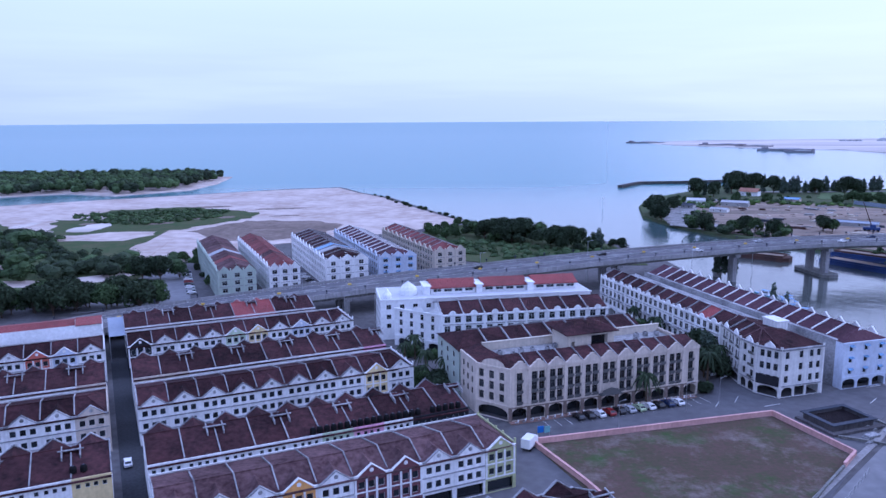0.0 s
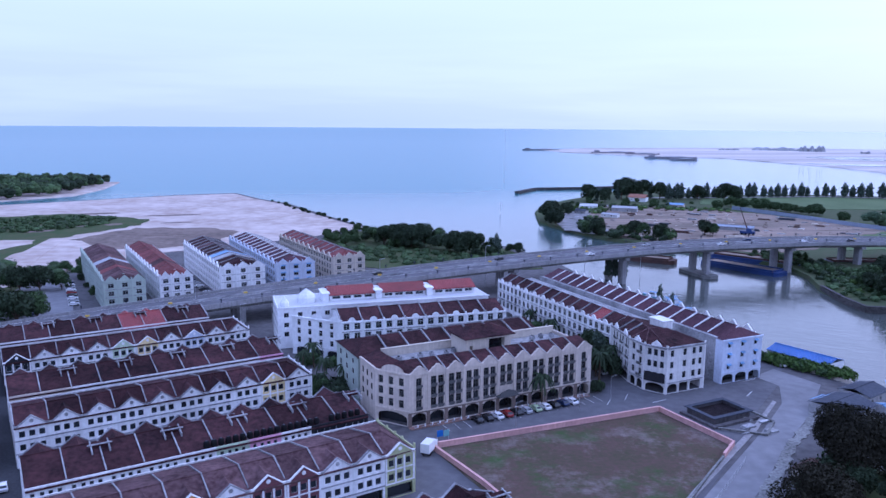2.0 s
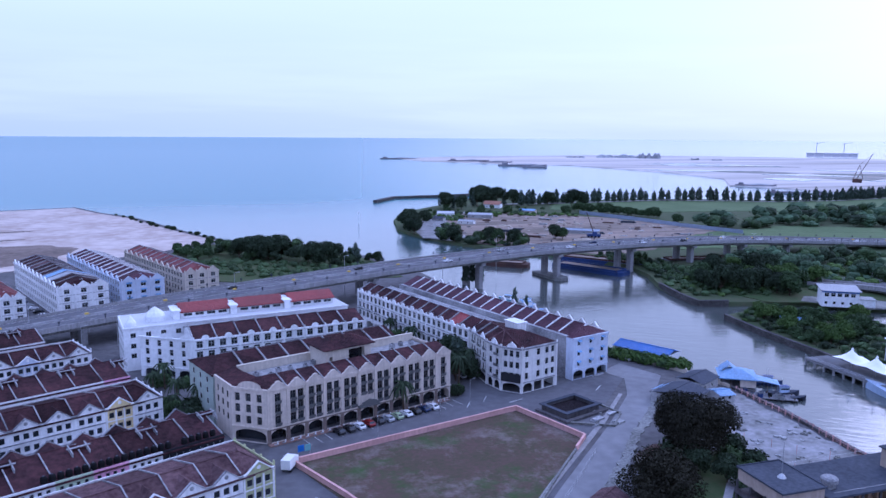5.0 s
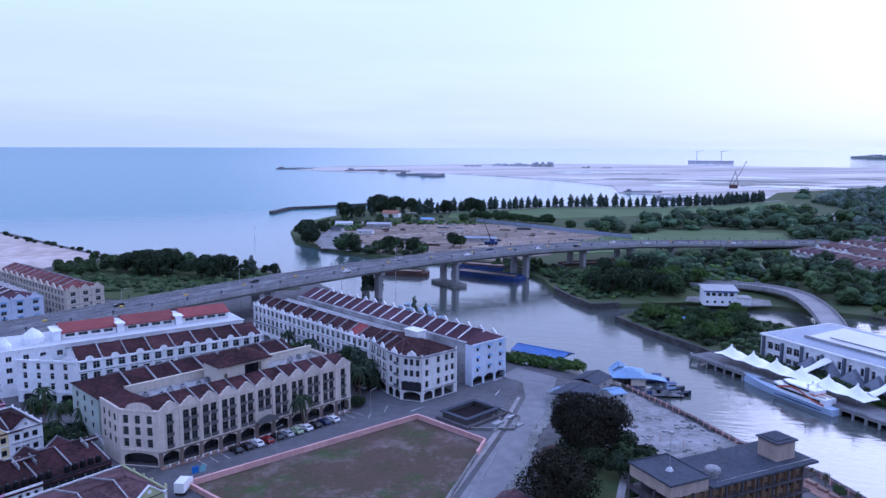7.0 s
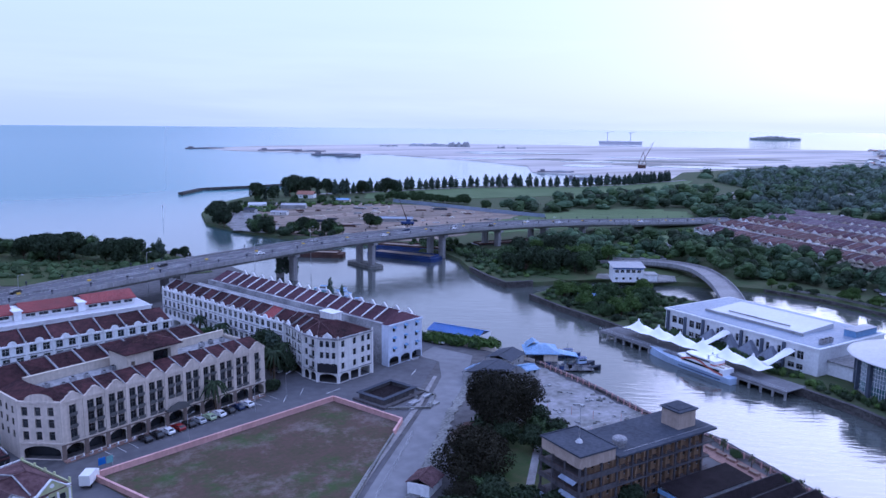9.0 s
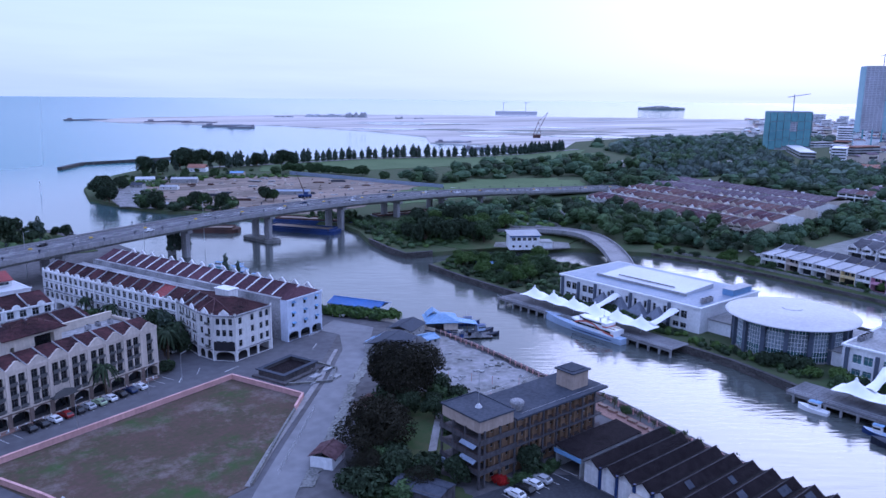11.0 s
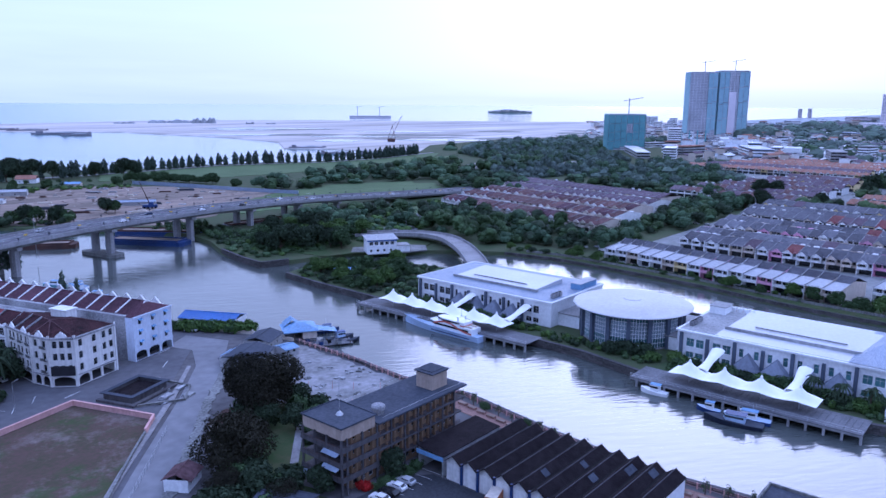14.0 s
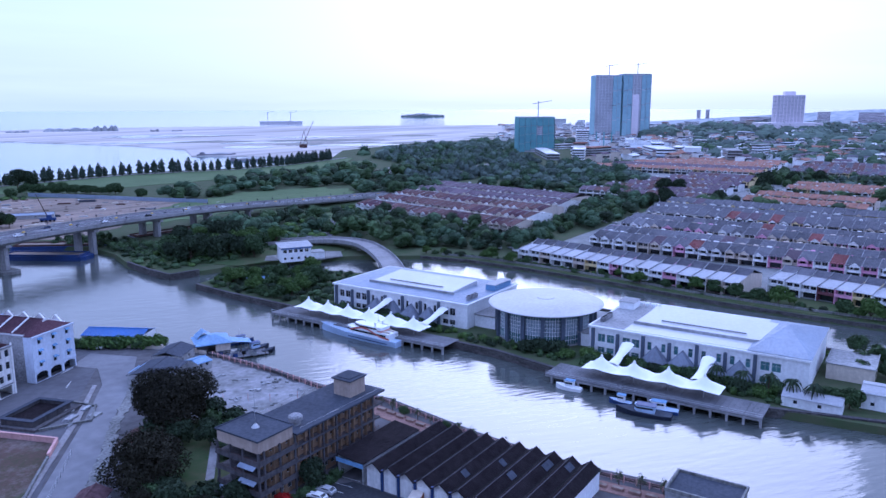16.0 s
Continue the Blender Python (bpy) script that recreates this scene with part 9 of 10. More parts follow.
def yacht():
    ob = thing("motor_yacht", at(194.0, 138.5, SEA, 87.5), "large white motor yacht with red stripe at the jetty", "yacht")
    L, W = 36.0, 6.2
    part("hull", hull_geo(L, W, 2.0, -1.0, 0.4, 18), [HULL_PALE, HULL_PALE], ob)
    part("stripe", Geo().box(3, -W / 2 - 0.03, 0.9, 20, -W / 2 + 0.02, 1.2).box(3, W / 2 - 0.02, 0.9, 20, W / 2 + 0.03, 1.2), HULL_BLUE, ob, "dark blue hull stripe")
    part("main_cabin", Geo().prism([(2.5, -2.4), (19, -2.4), (22, -1.4), (22, 1.4), (19, 2.4), (2.5, 2.4)], 2.0, 4.1), HULL_WHITE, ob)
    part("window_band", Geo().prism([(4, -2.45), (19, -2.45), (22.05, -1.42), (22.05, 1.42), (19, 2.45), (4, 2.45)], 2.9, 3.6), PANE, ob)
    for side in (-1, 1):
        sweep, y = Geo(), side * 2.47
        curve = [(2.6, 2.2), (6.0, 2.5), (9.0, 3.3), (11.5, 4.2), (14.5, 4.4), (17.5, 3.7), (19.5, 3.0)]
        for (xa, za), (xb, zb) in zip(curve, curve[1:]):
            sweep.face([(xa, y, za), (xb, y, zb), (xb, y, zb + 0.55), (xa, y, za + 0.55)])
            sweep.face([(xa, y + side * 0.04, za), (xb, y + side * 0.04, zb), (xb, y + side * 0.04, zb + 0.55), (xa, y + side * 0.04, za + 0.55)])
        part("red_sweep", sweep, RED, ob, "orange-red sweep line")
    part("upper_cabin", Geo().prism([(6, -2.3), (15.5, -2.3), (18.5, -1.2), (18.5, 1.2), (15.5, 2.3), (6, 2.3)], 4.1, 5.7), HULL_WHITE, ob)
    part("bridge_window", Geo().prism([(8, -2.33), (15.6, -2.33), (18.56, -1.22), (18.56, 1.22), (15.6, 2.33), (8, 2.33)], 4.8, 5.35), PANE, ob)
    part("red_sweep", Geo().prism([(5.9, -2.35), (7.6, -2.35), (7.6, 2.35), (5.9, 2.35)], 4.3, 4.7), RED, ob)
    part("radar_arch", Geo().box(8.5, -2.0, 5.6, 9.1, -1.8, 7.0).box(8.5, 1.8, 5.6, 9.1, 2.0, 7.0).box(8.3, -2.1, 7.0, 9.4, 2.1, 7.2), HULL_WHITE, ob)
    part("radar", Geo().lathe(8.9, 0, [(0.3, 7.2), (0.35, 7.6), (0.15, 7.9)], 10), HULL_WHITE, ob)
    part("mast", Geo().tube((9, 0, 7.2), (9, 0, 9.5), 0.05, n=5), METAL, ob)
    for i in range(6):
        part("fender", Geo().tube((4 + i * 4, -W / 2 - 0.2, 0.5), (4 + i * 4, -W / 2 - 0.2, 1.4), 0.22, n=8), RUBBER, ob)
    part("deck_seat", Geo().box(3.2, -1.5, 4.1, 6.5, -0.9, 4.6).box(3.2, 0.9, 4.1, 6.5, 1.5, 4.6), BEIGE, ob)
    rail = Geo()
    for i in range(8):
        f = 0.62 + 0.045 * i
        half = W / 2 * (1.0 - max(0.0, (f - 0.55) / 0.45) ** 2.0 * 0.97) - 0.15
        for s in (-1, 1):
            rail.tube((f * L, s * half, 2.2), (f * L, s * half, 3.3), 0.03, n=4)
    part("bow_rail", rail, METAL, ob)
    return ob


yacht()
boat(189.5, 72.5, 95, 7.5, 2.6, HULL_WHITE, "small white cabin boat at the jetty")
boat(184.4, 46, 99, 14, 4.0, HULL_DARK, "dark blue work boat moored at the jetty", tall=1.2, deckmat=FELT)
boat(188.4, 45.5, 99, 11, 3.0, HULL_BLUE, "dark blue patrol boat moored alongside", tall=1.1, deckmat=HULL_PALE)
boat(187.4, 57.5, 97, 6, 2.2, HULL_BLUE, "small blue launch moored ahead of the patrol boats", tall=0.9, deckmat=HULL_PALE)
boat(161.5, 176.8, -16, 9, 2.8, HULL_DARK, "dark tug-like boat by the landing stage", deckmat=FELT)
boat(164.5, 186.5, -25, 8, 2.6, HULL_BLUE, "blue fishing boat by the boathouse", deckmat=FELT)
boat(164.5, 171.5, -20, 4.5, 1.7, HULL_DARK, "small dark open skiff at the stage", cabin=False, deckmat=FELT)
for i, (x, y) in enumerate([(140, 300), (143, 306), (138, 315), (142, 285), (139, 276)]):
    boat(x, y, 100 + 13 * i, 10, 2.8, (HULL_BLUE, HULL_WHITE, TARP_GREEN)[i % 3], "fishing boat moored on the river bank", deckmat=ROOF_SKY)


def barge(x, y, turn, L, W, hull, load, label):
    ob = thing("barge", at(x, y, SEA, turn), label, "barge", "barges")
    part("hull", Geo().prism([(0, -W / 2 + 1), (1.5, -W / 2), (L - 2, -W / 2), (L, -W / 2 + 2), (L, W / 2 - 2), (L - 2, W / 2), (1.5, W / 2), (0, W / 2 - 1)], -0.8, 2.2), hull, ob)
    part("coaming", Geo().box(2, -W / 2 + 0.6, 2.2, L - 3, -W / 2 + 0.9, 3.2).box(2, W / 2 - 0.9, 2.2, L - 3, W / 2 - 0.6, 3.2).box(2, -W / 2 + 0.9, 2.2, 2.3, W / 2 - 0.9, 3.2).box(L - 3.3, -W / 2 + 0.9, 2.2, L - 3, W / 2 - 0.9, 3.2), load, ob)
    part("deck_cover", Geo().box(2.4, -W / 2 + 1, 2.2, L - 3.4, W / 2 - 1, 2.5), EARTH, ob)
    for i in range(4):
        part("bollard", Geo().tube((2 + i * (L - 5) / 3, -W / 2 + 0.35, 2.2), (2 + i * (L - 5) / 3, -W / 2 + 0.35, 2.8), 0.18, n=8), RUST, ob)
    return ob


barge(158, 418, -38, 30, 11, RUST, RUST, "rusty open barge moored in the river")
barge(200, 400, -60, 46, 12, HULL_BLUE, HULL_BLUE, "blue-hulled barge under the bridge")
barge(216, 422, -52, 52, 12, HULL_BLUE, RUST, "blue-hulled barge by the stockyard")
barge(268, 392, -8, 44, 10, HULL_DARK, RUST, "dark barge laid up on the bank")


# ---------------------------------------------------------------- across the river: pump house, ramp, walls
def pump_house():
    ob = thing("pump_house", at(263, 262, 0, -32), "white two-storey pump house with pale blue roof band", "pump house")
    w, d = 15.0, 9.0
    holes = [(1.0 + i * 2.7, 2.8 + i * 2.7, 4.6, 6.2) for i in range(5)] + [(1.2 + i * 3.4, 2.4 + i * 3.4, 1.2, 2.4) for i in range(4)]
    g = Geo().facade(w, 0, 7.2, holes).box(0, 0.01, 0, 0.25, d, 7.2).box(w - 0.25, 0.01, 0, w, d, 7.2).box(0.25, d - 0.25, 0, w - 0.25, d, 7.2)
    part("wall", g, CLEAN, ob)
    put_windows(ob, [(a, c, b - a, e - c) for a, b, c, e in holes])
    part("roof", Geo().slab((-0.8, -1.0, 7.4), (w + 0.8, -1.0, 7.4), (w + 0.8, d + 0.8, 8.6), (-0.8, d + 0.8, 8.6), 0.25), ROOF_PALE, ob)
    part("band", Geo().box(-0.1, -0.12, 6.4, w + 0.1, -0.01, 7.0), ROOF_BLUE, ob, "blue band under the eaves")
    part("wing", Geo().box(w, 1, 0, w + 7, d - 1, 3.6), CLEAN, ob)
    part("wing_roof", Geo().box(w + 0.01, 0.6, 3.6, w + 7.4, d - 0.6, 3.8), SCREED, ob)
    return ob


pump_house()
RAMP = smooth_line([(290, 312, 0.5), (302, 296, 1.6), (311, 274, 3.2), (309, 251, 4.2), (296, 229, 4.4), (278, 207, 3.9), (262, 191, 3.2)])
ob = thing("ramp_bridge", Matrix.Identity(4), "curved concrete ramp bridge over the canal", "bridge")
part("deck", ribbon(RAMP, [(-4.6, -0.7), (-4.6, 0), (4.6, 0), (4.6, -0.7)]), PAVING, ob)
for o in (-4.9, 4.6):
    part("parapet", ribbon(RAMP, [(o, -0.9), (o, 1.1), (o + 0.3, 1.1), (o + 0.3, -0.9)]), CONCRETE, ob)
part("girder", ribbon(RAMP, [(-3.2, -2.0), (-3.4, -0.71), (3.4, -0.71), (3.2, -2.0)]), CONCRETE_OLD, ob)
for i in (10, 18, 26):
    p = RAMP[i]
    part("pier", Geo().tube((p.x, p.y, -4), (p.x, p.y, p.z - 1.9), 1.1, n=10), CONCRETE_OLD, ob)


def bank_wall(name, points, top, label, mat=STONE, thick=0.9, course=0.55):
    """A stone-faced river wall: coursed blocks, each set a little in or out."""
    r2 = random.Random(len(points))
    ob = thing(name, Matrix.Identity(4), label, "river wall", kind="structure")
    g = Geo()
    for a, b in zip(points, points[1:]):
        a, b = Vector(a), Vector(b)
        d = (b - a).normalized()
        nrm = Vector((-d.y, d.x))
        L = (b - a).length
        z, k = -3.0, 0
        while z < top:
            s = -r2.uniform(0, 0.8)
            while s < L:
                w = r2.uniform(0.9, 1.7)
                s0, s1 = max(0, s), min(L, s + w - 0.06)
                if s1 > s0:
                    o = r2.uniform(0, 0.14)
                    p = [a + d * s0 - nrm * (thick / 2 + o), a + d * s1 - nrm * (thick / 2 + o), a + d * s1 + nrm * (thick / 2 + o), a + d * s0 + nrm * (thick / 2 + o)]
                    g.prism([(q.x, q.y) for q in p], z, z + course - 0.05)
                s += w
            z += course
        cap = [a - nrm * (thick / 2 + 0.15), b - nrm * (thick / 2 + 0.15), b + nrm * (thick / 2 + 0.15), a + nrm * (thick / 2 + 0.15)]
        part("coping", Geo().prism([(q.x, q.y) for q in cap], z, z + 0.2), CONCRETE_DARK, ob)
    tagged(part("stonework", g, mat, ob), kind="stuff")
    return ob


bank_wall("wall_museum_bank", [(206, 0), (199.3, 28), (197.2, 84), (202, 106), (202.8, 124), (206.3, 205), (207.3, 236), (210.2, 260)], 0.3, "dark stone river wall by the museum")
bank_wall("wall_point", [(228, 280.5), (214.3, 283.6), (215.8, 300), (221, 325)], 0.4, "stone-faced bank of the point")
bank_wall("wall_canal", [(258, 0), (260, 36), (264, 81), (268, 133), (270, 170), (268, 206)], 0.4, "low stone canal wall", course=0.9)
bank_wall("wall_canal_far", [(299, -40), (300, 0), (300.5, 32), (303.5, 66), (307.5, 88), (312.5, 110), (318, 155), (320, 190), (315, 215)], -0.6, "low stone wall on the canal's far side", course=0.9)
bank_wall("wall_quay", [(146, 30), (143.1, 56), (145.6, 80), (151, 111), (148.6, 132), (151.4, 162), (150.6, 180)], -0.2, "stone quay wall", course=0.9)
bank_wall("wall_groyne", [(184, 829), (217, 876), (280, 884), (330, 899)], 0.6, "dark rubble groyne running into the sea", thick=5.0, course=1.3)

# walls and little buildings behind the museum
ob = thing("canal_fence", Matrix.Identity(4), "long low fence wall along the canal path", "fence")
pts = [Vector(p) for p in [(304, -40), (305, 0), (305.5, 32), (308.5, 66), (312.5, 88), (317, 110), (322.5, 155), (324.5, 188), (321, 206)]]
for a, b in zip(pts, pts[1:]):
    n = max(1, round((b - a).length / 5))
    turn = math.degrees(math.atan2(b.y - a.y, b.x - a.x))
    me = Geo().box(0, -0.12, 0.1, (b - a).length / n - 0.2, 0.12, 1.2).mesh("panel", CONCRETE_OLD)
    for i in range(n):
        p = a.lerp(b, i / n)
        part("panel", me, None, ob, m=at(p.x, p.y, 0, turn))
hut(204, 24, -90, 14, 6, 3.0, ROOF_PALE, CLEAN, "long white boathouse with pale roof", 0.8, 0, "boathouse")
hut(213, 7, -90, 12, 9, 4.5, ROOF_PALE, CLEAN, "white riverside building with flat pale roof", 0.6, 0, "office")
hut(221, 240, -35, 12, 4, 2.6, ROOF_SKY, SCREED, "low shelter with light blue roof in the bushes", 0.4, 0, "shelter")
ob = thing("annex", at(232, 5, 0), "flat-roofed beige annex beside the museum", "annex")
part("wall", Geo().box(0, 0, 0, 14, 12, 4.4), BEIGE, ob)
part("roof", Geo().box(-0.3, -0.3, 4.4, 14.3, 12.3, 4.7).box(-0.3, -0.3, 4.7, 14.3, 0.0, 5.1).box(-0.3, 12, 4.7, 14.3, 12.3, 5.1), SCREED, ob)
# plant on the museum roofs
for x, y, z in [(222, 79.5, 9.0), (224, 79.5, 9.0), (226, 79.5, 9.0), (228, 79.5, 9.0), (222, 129, 9.0), (224.2, 129, 9.0), (226.4, 129, 9.0)]:
    o2 = thing("condenser", at(x, y, z), "grey air-conditioning condenser on the roof", "air conditioner", "roof condensers")
    part("case", Geo().box(-0.8, -0.6, 0.15, 0.8, 0.6, 1.6), COPING, o2)
    part("fan", Geo().lathe(0, 0, [(0.5, 1.6), (0.5, 1.72), (0.1, 1.73)], 12), RUBBER, o2)
for i in range(6):
    o2 = thing("roof_tank", at(247, 80 - i * 2.1, 9.0, 200), "white tilted water tank on the roof", "tank", "roof tanks")
    part("drum", Geo().lathe(0, 0, [(0.7, 0), (0.75, 1.2), (0.2, 1.6)], 12), HULL_WHITE, o2)
    part("lid", Geo().lathe(0, 0, [(0.3, 1.6), (0.3, 1.7)], 8), PANE, o2)
o2 = thing("plant_room", at(240, 76, 8.9), "white plant room on the museum roof", "plant room")
part("wall", Geo().box(0, 0, 0, 6, 5, 2.6), CLEAN, o2)
part("roof", Geo().box(-0.3, -0.3, 2.6, 6.3, 5.3, 2.8), SCREED, o2)
o2 = thing("plant_room", at(238, 127.5, 8.9), "blue-clad plant room on the museum roof", "plant room")
part("wall", Geo().box(0, 0, 0, 12, 4, 2.2), ROOF_SKY, o2)
part("roof", Geo().box(-0.2, -0.2, 2.2, 12.2, 4.2, 2.35), ROOF_PALE, o2)


# ---------------------------------------------------------------- houses beyond the canal
LOW = {}


def low_house(m, wall, roof, front_roof, label, w=6.5, d=20.0, eave=6.0, ridge=8.2, group="far terraced houses", lean=False, look_of=0):
    """A two-storey terraced house; look_of picks its front gable, its rear extension and its party wall."""
    key = (wall.name, roof.name, front_roof.name, w, d, lean, look_of)
    if key in LOW:
        return tagged(copy_thing(LOW[key], m), label)
    ob = thing("terraced_house", m, label, "house", group)
    LOW[key] = ob
    holes = [(0.7, w / 2 - 0.25, 3.9, 5.3), (w / 2 + 0.25, w - 0.7, 3.9, 5.3), (0.6, w - 0.6, 0.1, 2.6)]
    g = Geo().facade(w, 0, eave, holes, deep=1.2)
    g.face([(0, 0, 0), (0, 0, eave), (0, d / 2, ridge - 0.15), (0, d, eave), (0, d, 0)])
    g.face([(w, 0, 0), (w, d, 0), (w, d, eave), (w, d / 2, ridge - 0.15), (w, 0, eave)])
    g.face([(w, d, 0), (0, d, 0), (0, d, eave), (w, d, eave)])
    g.box(0, -1.3, 3.0, w, 0.0, 3.9 if lean else 3.35)
    for x in (0.0, w - 0.25):
        g.box(x, -1.5, 0, x + 0.25, -0.003, eave - 0.2)
    glass = Geo()
    for x0, x1, z0, z1 in holes[:2]:
        glass.add(window_mesh(x1 - x0, z1 - z0, "plain", True), pose(x0, 0.4, z0))
    glass.box(0.6, 1.2, 0.1, w - 0.6, 1.25, 2.6, 1)
    part("glazing", glass, [FRAME, PANE], ob)
    if lean:
        part("wall", g, wall, ob)
        part("front_roof", Geo().slab((0, -1.2, eave - 0.2), (w, -1.2, eave - 0.2), (w, 9.5, eave + 1.2), (0, 9.5, eave + 1.2), 0.15), front_roof, ob)
        part("rear_roof", Geo().slab((0, 10.0, eave + 0.8), (w, 10.0, eave + 0.8), (w, 15, ridge + 0.9), (0, 15, ridge + 0.9), 0.15).slab((0, 15, ridge + 0.9), (w, 15, ridge + 0.9), (w, d + 0.4, eave), (0, d + 0.4, eave), 0.15), roof, ob)
        part("party_wall", Geo().slab((-0.14, -1.3, eave + 0.1), (0.14, -1.3, eave + 0.1), (0.14, 9.5, eave + 1.5), (-0.14, 9.5, eave + 1.5), 0.4).slab((-0.14, 10.0, eave + 1.1), (0.14, 10.0, eave + 1.1), (0.14, 15, ridge + 1.2), (-0.14, 15, ridge + 1.2), 0.4), COPING, ob)
        return ob
    mid, back = d * 0.42, d * 0.78
    rf = Geo().slab((0, -1.2, eave - 0.3), (w, -1.2, eave - 0.3), (w, mid, ridge), (0, mid, ridge), 0.15).slab((0, mid, ridge), (w, mid, ridge), (w, back, eave + 0.2), (0, back, eave + 0.2), 0.15)
    if look_of % 3 != 2:
        # a gabled porch bay standing forward of the eaves
        x0, x1 = (0.3, w - 2.0) if look_of % 2 else (1.8, w - 0.3)
        cx, top = (x0 + x1) / 2, eave + 1.25
        g.box(x0, -3.0, 3.2, x0 + 0.3, -0.003, eave - 0.3).box(x1 - 0.3, -3.0, 3.2, x1, -0.003, eave - 0.3).box(x0 + 0.3, -3.0, 3.2, x1 - 0.3, -2.7, 4.2)
        g.face([(x0, -3.0, eave - 0.5), (x1, -3.0, eave - 0.5), (x1, -3.0, eave - 0.2), (cx, -3.0, top), (x0, -3.0, eave - 0.2)])
        for a, b in (((x0 - 0.2, eave - 0.35), (cx, top + 0.1)), ((cx, top + 0.1), (x1 + 0.2, eave - 0.35))):
            g.slab((a[0], -3.25, a[1] + 0.12), (b[0], -3.25, b[1] + 0.12), (b[0], -2.9, b[1] + 0.12), (a[0], -2.9, a[1] + 0.12), 0.3)
        rf.slab((x0 - 0.2, -2.9, eave - 0.3), (cx, -2.9, top + 0.12), (cx, 4.4, top + 0.12), (x0 - 0.2, 1.0, eave - 0.2), 0.15)
        rf.slab((cx, -2.9, top + 0.12), (x1 + 0.2, -2.9, eave - 0.3), (x1 + 0.2, 1.0, eave - 0.2), (cx, 4.4, top + 0.12), 0.15)
    # rear yard building under a low roof
    g.box(0.2, back, 0, w - 0.2, d - 0.3, 4.4)
    if look_of % 2:
        g.box(1.0, back - 0.4, eave - 0.5, 3.2, back + 2.2, eave + 1.0)
    rf.slab((0, back - 0.2, eave - 0.6), (w, back - 0.2, eave - 0.6), (w, d, 4.3), (0, d, 4.3), 0.15)
    part("wall", g, wall, ob)
    part("roof", rf, roof, ob)
    p = Geo()
    up = 0.28 if look_of in (0, 3) else 0.08
    for a, b in (((-1.2, eave - 0.3), (mid, ridge)), ((mid, ridge), (back, eave + 0.2))):
        p.slab((-0.13, a[0], a[1] + up), (0.13, a[0], a[1] + up), (0.13, b[0], b[1] + up), (-0.13, b[0], b[1] + up), 0.4)
    part("party_wall", p, COPING, ob)
    return ob


def low_row(a, b, walls, roof, front_roof, label, d=20.0, flip=False, **more):
    """A terrace from a to b; its front looks to the right of that way."""
    a, b = Vector(a), Vector(b)
    w = 6.5
    n = max(1, int((b - a).length / w))
    if flip:
        a, b = b, a
    turn = math.degrees(math.atan2(b.y - a.y, b.x - a.x))
    dr = (b - a).normalized()
    r3 = random.Random(int(a.x * 7 + a.y))
    for i in range(n):
        p = a + dr * w * i
        low_house(at(p.x, p.y, r3.uniform(-0.25, 0.25), turn), r3.choice(walls), r3.choice(roof) if isinstance(roof, list) else roof, front_roof, label, d=d, look_of=r3.randrange(4), **more)


FAR_MATS = [WHITE, CREAM, YELLOW, TILE_PURPLE, TILE_ORANGE, TILE_GREY, TILE_FADED, TILE_ROSE, COPING, PANE, ROOF_PALE]
FAR_GEO = Geo()


def far_row(a, b, roofs, seed, d=16.0, w=6.5):
    """Houses too far off to tell apart, added to one joined mesh."""
    a, b = Vector(a), Vector(b)
    turn = math.atan2(b.y - a.y, b.x - a.x)
    dr = (b - a).normalized()
    r5 = random.Random(seed)
    for i in range(max(1, int((b - a).length / w))):
        p = a + dr * w * i
        m = pose(p.x, p.y, 0, 0, 0, math.degrees(turn))
        h = Geo()
        wl, rf = r5.choice((0, 0, 0, 1, 2)), FAR_MATS.index(r5.choice(roofs))
        e2, rd = 6.0 + r5.uniform(-0.2, 0.2), 8.4 + r5.uniform(-0.3, 0.3)
        h.box(0, 0, 0, w, d, e2, wl)
        h.box(0.6, -0.05, 3.8, w - 0.6, 0.0, 5.2, 9).box(0.5, -0.05, 0.2, w - 0.5, 0.0, 2.6, 9)
        h.box(0, -1.2, 3.0, w, -0.06, 3.35, wl)
        h.slab((0, -1.0, e2 - 0.1), (w, -1.0, e2 - 0.1), (w, d / 2, rd), (0, d / 2, rd), 0.2, rf)
        h.slab((0, d / 2, rd), (w, d / 2, rd), (w, d + 0.4, e2), (0, d + 0.4, e2), 0.2, rf)
        for q0, q1 in (((-1.1, e2), (d / 2, rd)), ((d / 2, rd), (d, e2))):
            h.slab((-0.13, q0[0], q0[1] + 0.2), (0.13, q0[0], q0[1] + 0.2), (0.13, q1[0], q1[1] + 0.2), (-0.13, q1[0], q1[1] + 0.2), 0.4, 8)
        if r5.random() < 0.6:
            h.face([(0.6, -2.4, e2 - 0.5), (w - 1.6, -2.4, e2 - 0.5), (w / 2 - 0.5, -2.4, e2 + 1.1)], wl)
            h.box(0.6, -2.4, 3.2, 0.9, -0.06, e2 - 0.5, wl).box(w - 1.9, -2.4, 3.2, w - 1.6, -0.06, e2 - 0.5, wl)
            h.slab((0.4, -2.5, e2 - 0.45), (w / 2 - 0.5, -2.5, e2 + 1.2), (w / 2 - 0.5, 3.0, e2 + 1.2), (0.4, 1.0, e2 - 0.1), 0.2, rf)
            h.slab((w / 2 - 0.5, -2.5, e2 + 1.2), (w - 1.4, -2.5, e2 - 0.45), (w - 1.4, 1.0, e2 - 0.1), (w / 2 - 0.5, 3.0, e2 + 1.2), 0.2, rf)
        if r5.random() < 0.35:
            x0 = r5.uniform(1, 4)
            h.box(x0, d * 0.55, rd - 0.8, x0 + 1.6, d * 0.55 + 1.6, rd + 0.6, 0)
        FAR_GEO.add(h, m)


